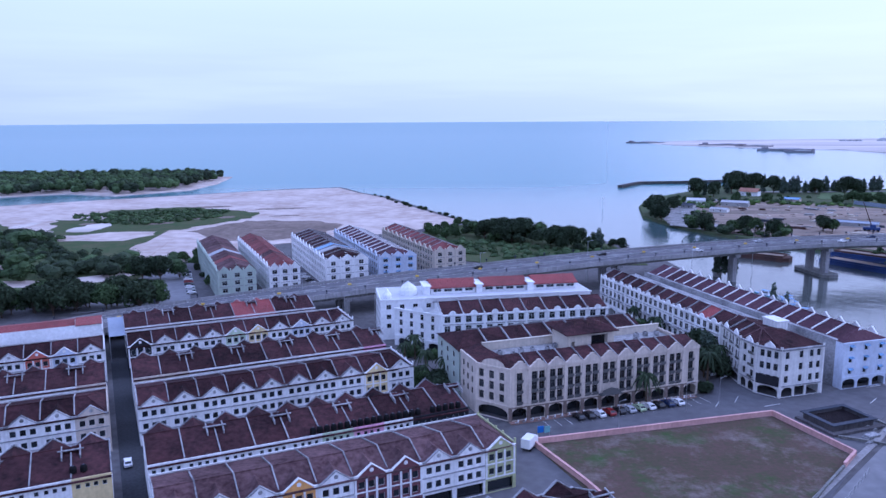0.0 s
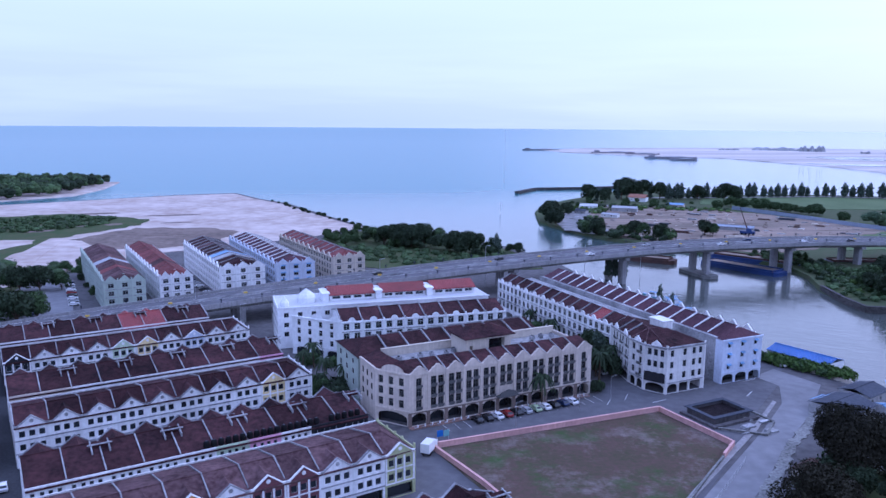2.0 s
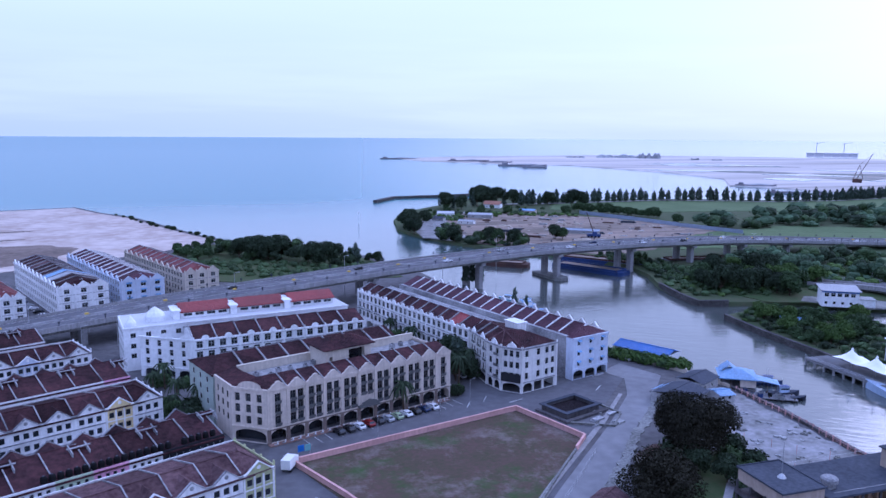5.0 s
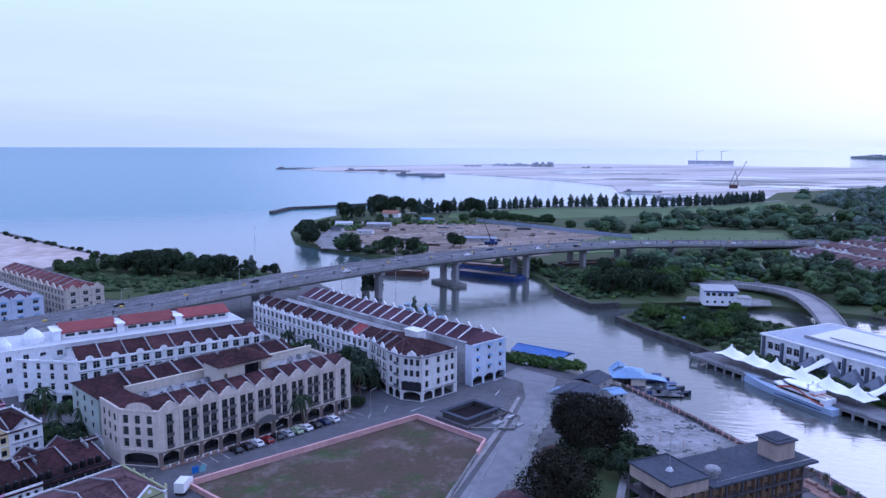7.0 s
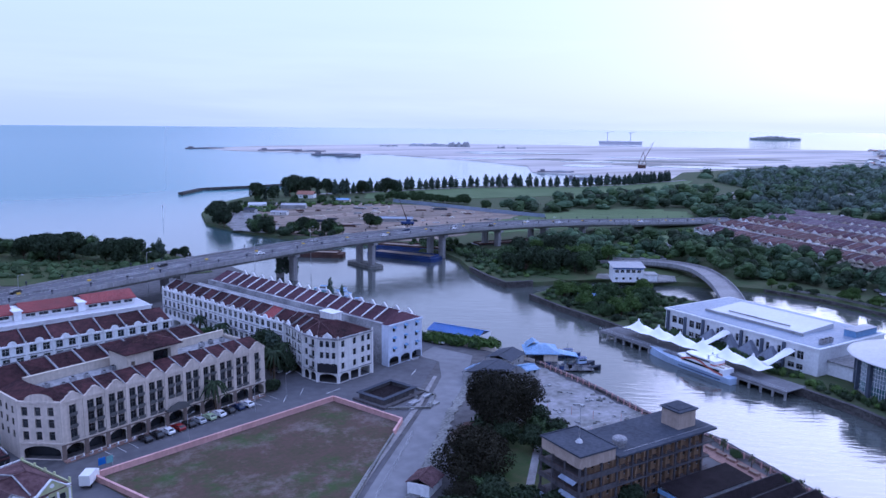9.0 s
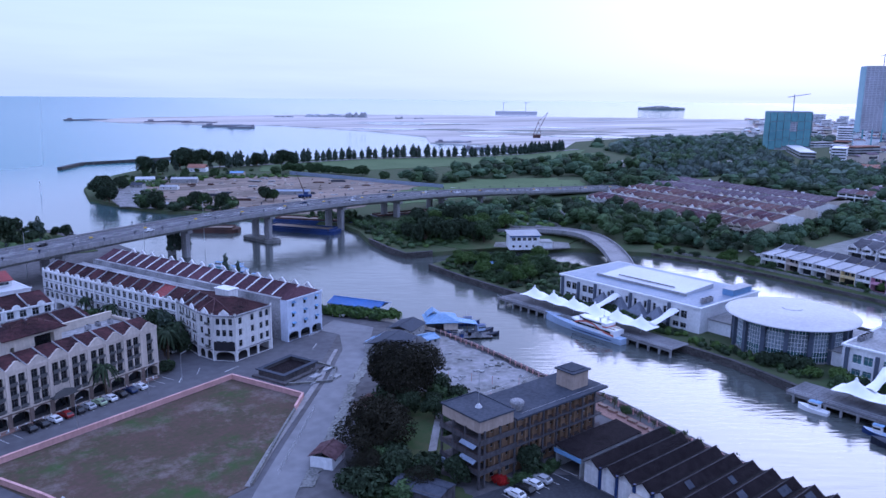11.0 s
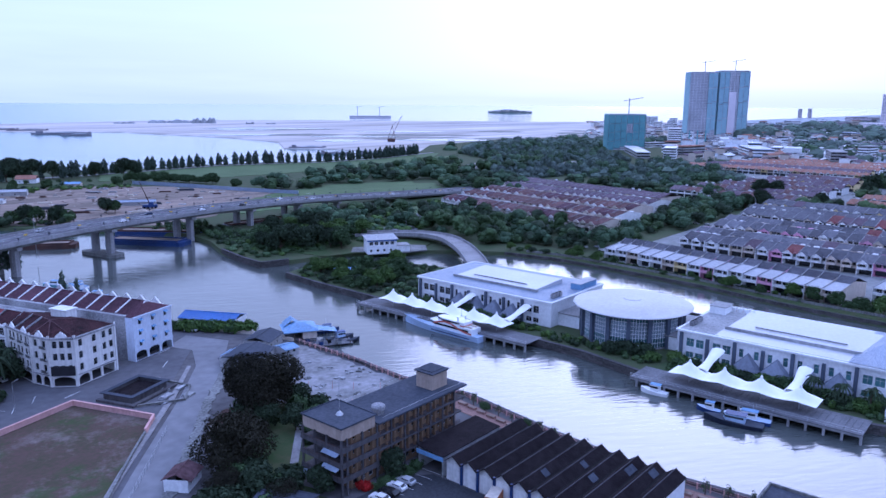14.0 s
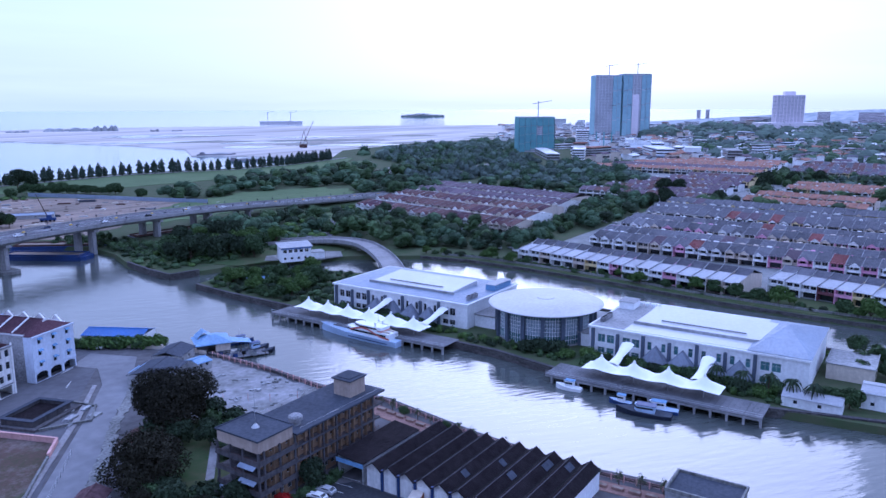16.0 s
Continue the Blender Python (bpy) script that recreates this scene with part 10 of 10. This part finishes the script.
sheet("ground_estate", [(345, 170), (560, 170), (720, 250), (860, 350), (1040, 330), (1050, -280), (330, -280), (312, -60)], 0.20, TOWN_PALE, "streets and yards between the terraces")
sheet("ground_estate", [(385, 195), (520, 215), (570, 370), (540, 378), (415, 345)], 0.22, TOWN_PALE, "streets and yards between the terraces")
PALE = [WHITE, WHITE, CLEAN, CREAM, YELLOW, PINK, WHITE]
low_row((333, 167), (313, 57), PALE, TILE_GREY, ROOF_PALE, "two-storey shop with pale metal roof by the canal", d=24, lean=True)
low_row((330, 50), (303, -60), [WHITE, CLEAN, MAROON, PINK, YELLOW, WHITE], TILE_GREY, ROOF_PALE, "two-storey shop with pale metal roof by the canal", d=24, lean=True)
GREYS = [TILE_GREY] * 20 + [TILE_PURPLE] * 2 + [TILE_ROSE]
for k, x in enumerate((384, 412, 440, 468, 498, 527, 556)):
    p0, p1 = (x - 8 if k % 2 else x, 150 + k * 2), (x - 12 - 8 * (k % 2), -60)
    if k < 4:
        low_row(p0, p1, [WHITE, WHITE, BEIGE, CREAM, PINK], GREYS, TILE_GREY, "two-storey terraced house with grey tile roof", d=24)
    else:
        far_row(p0, p1, GREYS, k, 24)
for k in range(5):
    reds = [TILE_FADED, TILE_FADED, TILE_MAUVE, TILE_FADED] if k < 3 else [TILE_PURPLE]
    if k < 4:
        low_row((426 + 35 * k, 349 + 8 * k), (393 + 35 * k, 202 + 6 * k), [GREYWASH, WHITE, CREAM, BEIGE], reds, TILE_FADED, "two-storey terraced house with red-brown tile roof", d=25)
    else:
        far_row((426 + 35 * k, 349 + 8 * k), (393 + 35 * k, 202 + 6 * k), reds, 20 + k, 25)
for q, (a, b) in enumerate([((600, 118), (586, 30)), ((640, 116), (628, 30)), ((700, 104), (690, 30)), ((735, 102), (722, 20))]):
    far_row(a, b, [TILE_ORANGE], 40 + q)
for k in range(5):
    far_row((850 + 38 * k, 345 - 14 * k), (842 + 38 * k, 150), [TILE_ORANGE if k != 1 else TILE_PURPLE], 50 + k, 17)
for k in range(6):
    far_row((600 + 36 * k, 250 - 8 * k), (590 + 36 * k, 140), [TILE_PURPLE, TILE_PURPLE, TILE_FADED], 60 + k)
for k in range(4):
    far_row((884 + 40 * k, 138 - 4 * k), (874 + 40 * k, 24), [TILE_PURPLE, TILE_GREY, TILE_FADED], 90 + k, 17)
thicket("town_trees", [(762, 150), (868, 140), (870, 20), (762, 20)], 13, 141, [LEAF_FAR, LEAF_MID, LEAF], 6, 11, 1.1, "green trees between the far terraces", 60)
r = random.Random(91)
for k in range(7):
    for j in range(3):
        x0, y0 = 620 + 60 * k + r.uniform(-8, 8), -10 - 70 * j
        far_row((x0, y0), (x0 - 8, y0 - 55), [TILE_GREY if (k + j) % 3 else TILE_ORANGE], 70 + k * 3 + j, 17)
sheet("ground_town", ragged([(1050, -400), (1050, 330), (1100, 470), (1300, 560), (1690, 690), (1690, -400)], 8), 0.26, TOWNGROUND, "far town streets and yards with haze put in their colour")
r = random.Random(33)
for k in range(900):
    az, rr = r.uniform(61, 97), 1020 + 1900 * r.random() ** 1.3
    if az < 68 and rr < 1500:
        continue
    w, dd, hh = r.uniform(9, 26), r.uniform(8, 16), r.choice((5, 6, 7, 8, 9, 12))
    m = pose(rr * math.sin(radians(az)), rr * math.cos(radians(az)), 0.2 + bowl(rr), 0, 0, r.choice((8, 20, -12, 98)))
    h = Geo()
    rf = FAR_MATS.index(r.choice((TILE_ORANGE, TILE_PURPLE, TILE_GREY, COPING, WHITE)))
    h.box(-w / 2, -dd / 2, 0, w / 2, dd / 2, hh, r.choice((0, 0, 0, 1)))
    h.box(-w / 2 + 0.8, -dd / 2 - 0.06, hh * 0.55, w / 2 - 0.8, -dd / 2 - 0.003, hh * 0.8, 9)
    h.slab((-w / 2 - 0.5, -dd / 2 - 0.5, hh), (w / 2 + 0.5, -dd / 2 - 0.5, hh), (w / 2 + 0.5, 0, hh + 2.2), (-w / 2 - 0.5, 0, hh + 2.2), 0.3, rf)
    h.slab((-w / 2 - 0.5, 0, hh + 2.2), (w / 2 + 0.5, 0, hh + 2.2), (w / 2 + 0.5, dd / 2 + 0.5, hh), (-w / 2 - 0.5, dd / 2 + 0.5, hh), 0.3, rf)
    FAR_GEO.add(h, m)
tagged(part("far_houses", FAR_GEO, FAR_MATS), "far terraces of low houses with tiled roofs", "houses", kind="stuff")
for x, y, s in [(640, 190, 1.3), (648, 180, 1.2), (655, 195, 1.1), (560, 175, 1.0), (600, 135, 1.0), (572, 165, 1.0), (585, 172, 1.1), (680, 120, 1.0), (710, 125, 1.1), (760, 130, 1.2), (780, 110, 1.2), (800, 90, 1.2), (590, -10, 1.1), (610, 5, 1.0), (660, 8, 1.0), (700, 5, 1.1), (740, 0, 1.1)]:
    plant("b", x, y, s)
wood("wood", [(560, 20), (585, 20), (592, 128), (566, 150)], 14, [LEAF, LEAF_DARK], 92, 6, 11, "far green trees between houses")
wood("wood", [(660, 20), (686, 20), (690, 120), (664, 120)], 14, [LEAF, LEAF_DARK], 93, 6, 11, "far green trees between houses")
wood("wood", [(780, 0), (835, 0), (838, 150), (800, 160)], 16, [LEAF, LEAF_DARK], 94, 6, 11, "far green trees between houses")
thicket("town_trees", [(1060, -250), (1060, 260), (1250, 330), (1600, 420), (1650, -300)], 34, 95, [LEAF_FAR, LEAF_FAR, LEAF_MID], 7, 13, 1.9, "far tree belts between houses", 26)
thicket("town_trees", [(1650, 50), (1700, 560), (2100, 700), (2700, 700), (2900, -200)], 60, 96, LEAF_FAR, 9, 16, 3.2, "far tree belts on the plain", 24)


def block(x, y, turn, w, d, h, mat, roof, label, floors=0, name="building", category="building"):
    """A far building: walls with real window bands between floors, and a roof slab."""
    ob = thing(name, at(x, y, 0, turn), label, category, "far town buildings")
    n = floors or max(1, int(h / 3.4))
    step = h / n
    g = Geo()
    for k in range(n):
        g.box(-w / 2, -d / 2, k * step, w / 2, d / 2, k * step + step * 0.55)
    part("wall", g, mat, ob)
    part("glazing", Geo().box(-w / 2 + 0.4, -d / 2 + 0.4, 0, w / 2 - 0.4, d / 2 - 0.4, h), PANE, ob)
    part("roof", Geo().box(-w / 2 - 0.4, -d / 2 - 0.4, h, w / 2 + 0.4, d / 2 + 0.4, h + 1.2), roof, ob)
    return ob


r = random.Random(17)
for i in range(120):
    az, rr = r.uniform(64, 92), r.uniform(1050, 2900)
    x, y = rr * math.sin(radians(az)), rr * math.cos(radians(az))
    if 66.5 < az < 73 and 1600 < rr < 1900:
        continue
    block(x, y, r.choice((10, 20, -15)), r.uniform(16, 52), r.uniform(12, 24), r.choice((7, 7, 10, 10, 14, 18)) * (1 + (rr > 2000) * 0.5), r.choice((WHITE, WHITE, CLEAN, CLEAN, BEIGE, SCREED)), r.choice((ROOF_PALE, SCREED, TILE_ORANGE, ROOF_WHITE, ROOF_BLUEGREY)), "pale far town building", 0)
block(1080, 335, 30, 100, 26, 15, WHITE, ROOF_BLUEGREY, "long white school building with grey roof", 4)
block(1035, 490, 33, 150, 18, 8, SCREED, ROOF_WHITE, "long low shed with white roof", 2, "shed", "shed")
block(1300, 546, 25, 48, 22, 30, CLEAN, ROOF_PALE, "white mid-rise block with green fins", 8)
for i in range(5):
    o2 = thing("green_fin", at(1285 + i * 9, 556 - i * 11 - 14, 0, 25), "pale green facade fin", "fin", "facade fins")
    part("fin", Geo().box(-2, -1, 2, 2, 1, 28), TARP_GREEN, o2)


def tower(x, y, turn, w, d, h, mat, label, net=None, crane=True, floors=40, net_cols=(0, 1, 2, 3, 4, 5)):
    ob = thing("tower_block", at(x, y, 0, turn), label, "tower", "far towers")
    step = h / floors
    plate = Geo().box(-w / 2, -d / 2, 0, w / 2, d / 2, step * 0.42).mesh("floor_slab", mat)
    for k in range(floors + 1):
        part("floor_slab", plate, None, ob, m=pose(0, 0, k * step))
    part("core", Geo().box(-w / 2 + 0.7, -d / 2 + 0.7, 0, w / 2 - 0.7, d / 2 - 0.7, h), TOWER_CORE, ob)
    for k in range(9):
        for y in (-d / 2 + 0.1, d / 2 - 1.3):
            part("column", Geo().box(-0.6, 0, 0, 0.6, 1.2, h), mat, ob, m=pose(-w / 2 + 0.7 + k * (w - 1.4) / 8, y, 0))
    if net:
        for c in net_cols:
            low = h * 0.05 * (c % 3)
            for lift in range(4):
                z0, z1 = low + (h - low) * lift / 4, low + (h - low) * (lift + 0.95) / 4
                if (c * 5 + lift * 3) % 17 != 4:
                    part("safety_net", Geo().box(-w / 2 + w * c / 6, -d / 2 - 1.2, z0, -w / 2 + w * (c + 0.93) / 6, -d / 2 - 0.9, z1), net, ob, "teal safety netting")
        for x0 in (-w / 2 - 0.9, w / 2 + 0.6):
            part("side_net", Geo().box(x0, -d / 2 - 0.9, 0, x0 + 0.3, d / 2, h), net, ob, "teal safety netting")
    if crane:
        c2 = Geo().tube((w * 0.1, 0, h), (w * 0.1, 0, h + 26), 1.0, n=4).tube((w * 0.1 - 9, 0, h + 22), (w * 0.1 + 22, 0, h + 27), 0.7, n=4)
        part("tower_crane", c2, METAL, ob)
    return ob


tower(1741, 676, -52, 62, 40, 143, TOWER_GREY, "unfinished grey high-rise tower under construction", TOWER_NET, True, 40, (4, 5))
tower(1783, 622, -52, 66, 40, 146, TOWER_GREY, "unfinished grey high-rise tower partly wrapped in teal nets", TOWER_NET, True, 40, (0, 1, 4, 5))
part("stair_strip", Geo().box(-11, -22.5, 0, 5, -21.3, 100), TOWER_PALE, bpy.data.objects["tower_block.001"])
tower(1146, 566, -52, 58, 40, 56, TOWER_GREY, "half-built tower wrapped in green netting", TARP_GREEN, True, 18)
ob = tower(2405, 380, -66, 76, 50, 100, TOWER_PALE, "pale pink banded office tower", None, False, 26)
part("podium", Geo().box(-90, -60, 0, 80, 30, 24), TOWER_PALE, ob)
part("cap", Geo().box(-14, -14, 101, 14, 14, 112), TOWER_PALE, ob)
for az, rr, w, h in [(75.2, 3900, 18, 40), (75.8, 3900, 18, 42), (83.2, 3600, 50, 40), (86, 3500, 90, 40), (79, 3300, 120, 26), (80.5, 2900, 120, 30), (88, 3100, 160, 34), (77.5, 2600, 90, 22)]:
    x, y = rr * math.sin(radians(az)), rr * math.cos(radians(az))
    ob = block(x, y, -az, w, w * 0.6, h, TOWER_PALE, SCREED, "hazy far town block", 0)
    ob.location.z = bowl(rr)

# ---------------------------------------------------------------- on the reclaimed land and at sea
for az, rr, L, h, lab in [(14.2, 2330, 110, 9, "dark moored barge off the spit"), (19.5, 2150, 120, 10, "rusty dredger by the reclaimed shore"), (21.6, 2080, 90, 9, "dark work barge by the shore"), (23.6, 1880, 120, 9, "rusty sand barge by the shore"), (24.5, 1800, 60, 8, "dark sand barge by the shore"),
                          (40.2, 1260, 60, 7, "dark sand barge in the bay"), (42.2, 1130, 46, 6, "dark work barge in the bay"), (45.6, 1120, 66, 6, "rusty barge on the shore")]:
    x, y = rr * math.sin(radians(az)), rr * math.cos(radians(az))
    ob = thing("sand_barge", at(x, y, SEA, 90 - az - 88), lab, "barge", "far barges")
    part("hull", Geo().prism([(-L / 2, -8), (L / 2 - 6, -8), (L / 2, 0), (L / 2 - 6, 8), (-L / 2, 8)], -0.8, h * 0.42), BARGE, ob)
    part("deckhouse", Geo().box(-L * 0.42, -5, h * 0.42, -L * 0.3, 5, h * 0.85), BARGE, ob)
    part("cargo", Geo().lathe(0, 0, [(1.0, h * 0.42), (0.72, h * 0.56), (0.3, h * 0.66)], 10).moved(Matrix.Translation((L * 0.1, 0, 0)) @ Matrix.Diagonal((L * 0.28, 6.5, 1, 1))), HEAP, ob)
    part("bow_ramp", Geo().slab((L / 2 - 7, -6, h * 0.42), (L / 2 - 1, -3, h * 0.6), (L / 2 - 1, 3, h * 0.6), (L / 2 - 7, 6, h * 0.42), 0.8), BARGE, ob)
ob = thing("unfinished_building", at(2230, 2250, -0.7, -42), "long grey unfinished building on the fill", "building")
for k in range(6):
    part("bay", Geo().box(-85 + k * 28.5, -10, 0, -58 + k * 28.5, 10, 13), TOWER_PALE, ob)
part("roof", Geo().box(-88, -12, 13, 88, 12, 15), TOWER_PALE, ob)
for k, x in enumerate((-52, 40)):
    o2 = thing("site_crane", pose(2230, 2250, -0.7, 0, 0, -42) @ at(x, 20), "thin far tower crane", "crane", "far cranes")
    part("mast", Geo().box(-1, -1, 0, 1, 1, 52), METAL, o2)
    part("jib", Geo().tube((-10, 0, 48), (26, 0, 54), 0.8, n=4), METAL, o2)
for az, rr, L, h in [(27.5, 2600, 60, 10), (31, 2650, 170, 20), (32.8, 2600, 70, 32), (36, 2500, 24, 14), (37.5, 2500, 30, 9)]:
    x, y = rr * math.sin(radians(az)), rr * math.cos(radians(az))
    ob = thing("spoil_heap", at(x, y, -0.7, -az), "far dark spoil heap on the fill", "heap", "spoil heaps")
    for k in range(7):
        e = random.Random(int(rr + k)).uniform(0.5, 1.0)
        part("mound", Geo().lathe(L * (k / 7 - 0.43), (k % 3 - 1) * 4, [(L * 0.14 * e, 0), (L * 0.09 * e, h * 0.4 * e), (L * 0.03, h * 0.6 * e)], 8), HEAP, ob)
ob = thing("crawler_crane", at(1041, 991, -0.7, -44), "rusty lattice crane on the shore", "crane")
part("base", Geo().box(-7, -6, 0, 7, 6, 6), RUST, ob)
lat = Geo()
for s in (-1, 1):
    lat.tube((-6, s * 3, 6), (2, s * 0.6, 30), 0.5, n=4).tube((8, s * 3, 6), (2, s * 0.6, 30), 0.5, n=4)
    lat.tube((-2, s * 2, 4), (20, s * 0.6, 48), 0.55, n=4)
for k in range(9):
    f = k / 8
    lat.tube((-2 + 22 * f, -2 + 1.4 * f, 4 + 44 * f), (-2 + 22 * min(1, f + 0.1), 2 - 1.4 * f, 4 + 44 * min(1, f + 0.1)), 0.3, n=4)
lat.tube((2, 0, 30), (20, 0, 48), 0.2, n=4)
part("boom", lat, RUST, ob)
ob = thing("island", at(4200 * math.sin(radians(55.2)), 4200 * math.cos(radians(55.2)), SEA + bowl(4200), -55), "low wooded island on the horizon, haze put in its grey", "island")
part("shore", Geo().lathe(0, 0, [(120, -4), (118, 3), (60, 4)], 20).moved(Matrix.Diagonal((1, 0.3, 1, 1))), FILL_GREEN, ob)
# trees take the spoil grey, so haze is in their colour
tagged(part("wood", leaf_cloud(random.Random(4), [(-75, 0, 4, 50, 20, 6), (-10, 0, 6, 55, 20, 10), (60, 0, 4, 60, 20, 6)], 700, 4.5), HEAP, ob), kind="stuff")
ob = thing("channel_marker", at(128, 640, SEA), "thin white channel marker post in the sea", "marker")
part("post", Geo().tube((0, 0, -3), (0, 0, 9), 0.25, 0.18, 8), HULL_WHITE, ob)
part("top", Geo().lathe(0, 0, [(0.6, 8.4), (0.6, 9.6), (0.1, 10.2)], 10), HULL_WHITE, ob)

# ---------------------------------------------------------------- peninsula yard
hut(276, 728, -40, 18, 9, 4.0, TILE_ORANGE, CLEAN, "white bungalow with red gabled roof among trees", 3.0, 0, "bungalow")
hut(228, 640, -30, 22, 8, 3.6, ROOF_PALE, SCREED, "long low shed with pale roof in the yard", 1.2, 0, "shed")
hut(205, 660, -20, 16, 8, 3.2, ROOF_WHITE, CLEAN, "white-roofed shed by the shore", 1.4, 0, "shed")
hut(190, 625, -40, 10, 7, 3.0, FELT, SCREED, "small grey shed by the shore", 1.2, 0, "shed")
hut(290, 668, -38, 16, 8, 3.2, ROOF_SKY, CREAM, "low shed with pale blue roof", 1.0, 0, "shed")
hut(205, 600, -40, 14, 6, 2.8, ROOF_PALE, WHITE, "low pale shed in the stockyard", 0.8, 0, "shed")
hut(262, 522, -35, 30, 7, 3.0, ROOF_BLUEGREY, SCREED, "long grey-roofed store in the stockyard", 0.8, 0, "shed")
r = random.Random(63)
for i in range(46):
    x, y = r.uniform(195, 380), r.uniform(465, 640)
    if not inside(x, y, [(200, 470), (250, 450), (380, 485), (360, 560), (310, 630), (240, 650), (195, 600)]):
        continue
    k = i % 4
    o2 = thing("pile_stack", at(x, y, 0.22, -38 + r.uniform(-4, 4)), ("stack of pale concrete piles", "stack of reddish timber baulks", "stack of reddish brick pallets", "grey container-like store box")[k] + " on bare earth", "building material", "stockyard stacks")
    L, w, h = r.uniform(4, 13), r.uniform(1.5, 4), r.uniform(0.6, 1.8)
    for q in range(3):
        part("layer", Geo().box(-L / 2 + 0.3 * q, -w / 2, h * q / 3, L / 2 - 0.4 * q, w / 2 - 0.2 * q, h * (q + 0.9) / 3), (SCREED, BEIGE, RUST, FELT)[k], o2)
# trampled debris: offcuts, sheeting and heaps too many to count
g = Geo()
for x, y in scattered([(196, 458), (240, 425), (330, 445), (410, 475), (376, 560), (326, 640), (250, 688), (215, 690), (178, 600), (170, 540), (178, 500)], 12.5, 131):
    L, w, h = r.uniform(0.8, 5.5), r.uniform(0.4, 1.5), r.choice((0.1, 0.15, 0.3, 0.6))
    g.add(Geo().box(-L / 2, -w / 2, 0, L / 2, w / 2, h, r.choice((0, 1, 2, 2, 3, 4, 5, 5))), at(x, y, 0.22, -38 + r.gauss(0, 25)))
tagged(part("debris", g, [ROOF_WHITE, BEIGE, RUST, CONCRETE_OLD, HEAP, EARTH]), "scattered timber, rubble and sheeting on bare earth", "debris", kind="stuff")
ob = thing("mobile_crane", at(275, 492, 0.2, -30), "blue mobile crane in the stockyard", "crane")
part("body", Geo().box(-5, -1.6, 0.8, 5, 1.6, 2.6), HULL_BLUE, ob)
part("cab", Geo().box(-1, -1.4, 2.6, 2.4, 1.4, 4.4), HULL_BLUE, ob)
part("jib", Geo().tube((0, 0, 3), (-6, 0, 19), 0.4, 0.2, 5), RUST, ob)
for i in range(4):
    part("wheel", Geo().tube((-3.8 + i * 2.5, -1.8, 0.7), (-3.8 + i * 2.5, 1.8, 0.7), 0.7, n=10), RUBBER, ob)
ob = thing("hoarding", Matrix.Identity(4), "long grey-blue hoarding along the stockyard", "fence")
pts = [Vector((345, 648)), Vector((366, 585)), Vector((380, 530)), Vector((398, 480))]
for a, b in zip(pts, pts[1:]):
    n = round((b - a).length / 6)
    for i in range(n):
        p, q = a.lerp(b, i / n), a.lerp(b, (i + 0.97) / n)
        part("panel", Geo().slab((p.x, p.y, 3.2), (q.x, q.y, 3.2), (q.x + 0.2, q.y + 0.05, 3.2), (p.x + 0.2, p.y + 0.05, 3.2), 3.2), ROOF_BLUEGREY, ob)
for x, y, h in [(-41, 276.5, 9), (-30, 281, 9.5), (108, 335, 20), (12, 322, 17), (62, 341, 19), (-60, 292, 14), (150, 372, 21)]:
    o2 = thing("lamp_post", at(x, y, 0), "slender grey lamp post by the bridge", "lamp post", "lamp posts")
    part("pole", Geo().tube((0, 0, 0), (0, 0, h), 0.13, 0.08, 6), METAL, o2)
    part("arm", Geo().tube((0, 0, h), (1.6, 0, h + 0.3), 0.06, n=5).box(1.3, -0.15, h + 0.2, 2.2, 0.15, h + 0.38), METAL, o2)

q = [ho(-0.5, -0.4), ho(54.5, -0.4), ho(54.5, -1.9), ho(-0.5, -1.9)]
sheet("pavement_hotel", [(p.x, p.y) for p in q], 0.22, PAVING_RED, "red brick footway before the hotel arcade", "pavement")
# plant on the hotel's terrace and along the white rear range
r = random.Random(44)
for i in range(16):
    p = ho(3 + i * 3.3 + r.uniform(-0.6, 0.6), r.uniform(9.5, 17.0))
    if 19.5 < 3 + i * 3.3 < 36:
        continue
    o2 = thing("condenser", at(p.x, p.y, 12.9, HT + r.choice((0, 90))), "grey air-conditioning condenser on the roof", "air conditioner", "roof condensers")
    part("case", Geo().box(-0.7, -0.45, 0.1, 0.7, 0.45, 1.3), COPING, o2)
    part("fan", Geo().lathe(0, 0, [(0.36, 1.3), (0.36, 1.4), (0.1, 1.41)], 12), RUBBER, o2)
for i, (x, y) in enumerate([(70, 189), (60, 185), (40, 172.5)]):
    o2 = thing("street_lamp", at(x, y, 0.1, 20), "slender grey street lamp by the road", "street lamp", "street lamps")
    part("pole", Geo().tube((0, 0, 0), (0, 0, 7.5), 0.09, 0.05, 6), METAL, o2)
    part("arm", Geo().tube((0, 0, 7.4), (1.5, 0, 7.7), 0.04, n=5), METAL, o2)
    part("lantern", Geo().box(1.2, -0.12, 7.62, 1.9, 0.12, 7.76), COPING, o2)
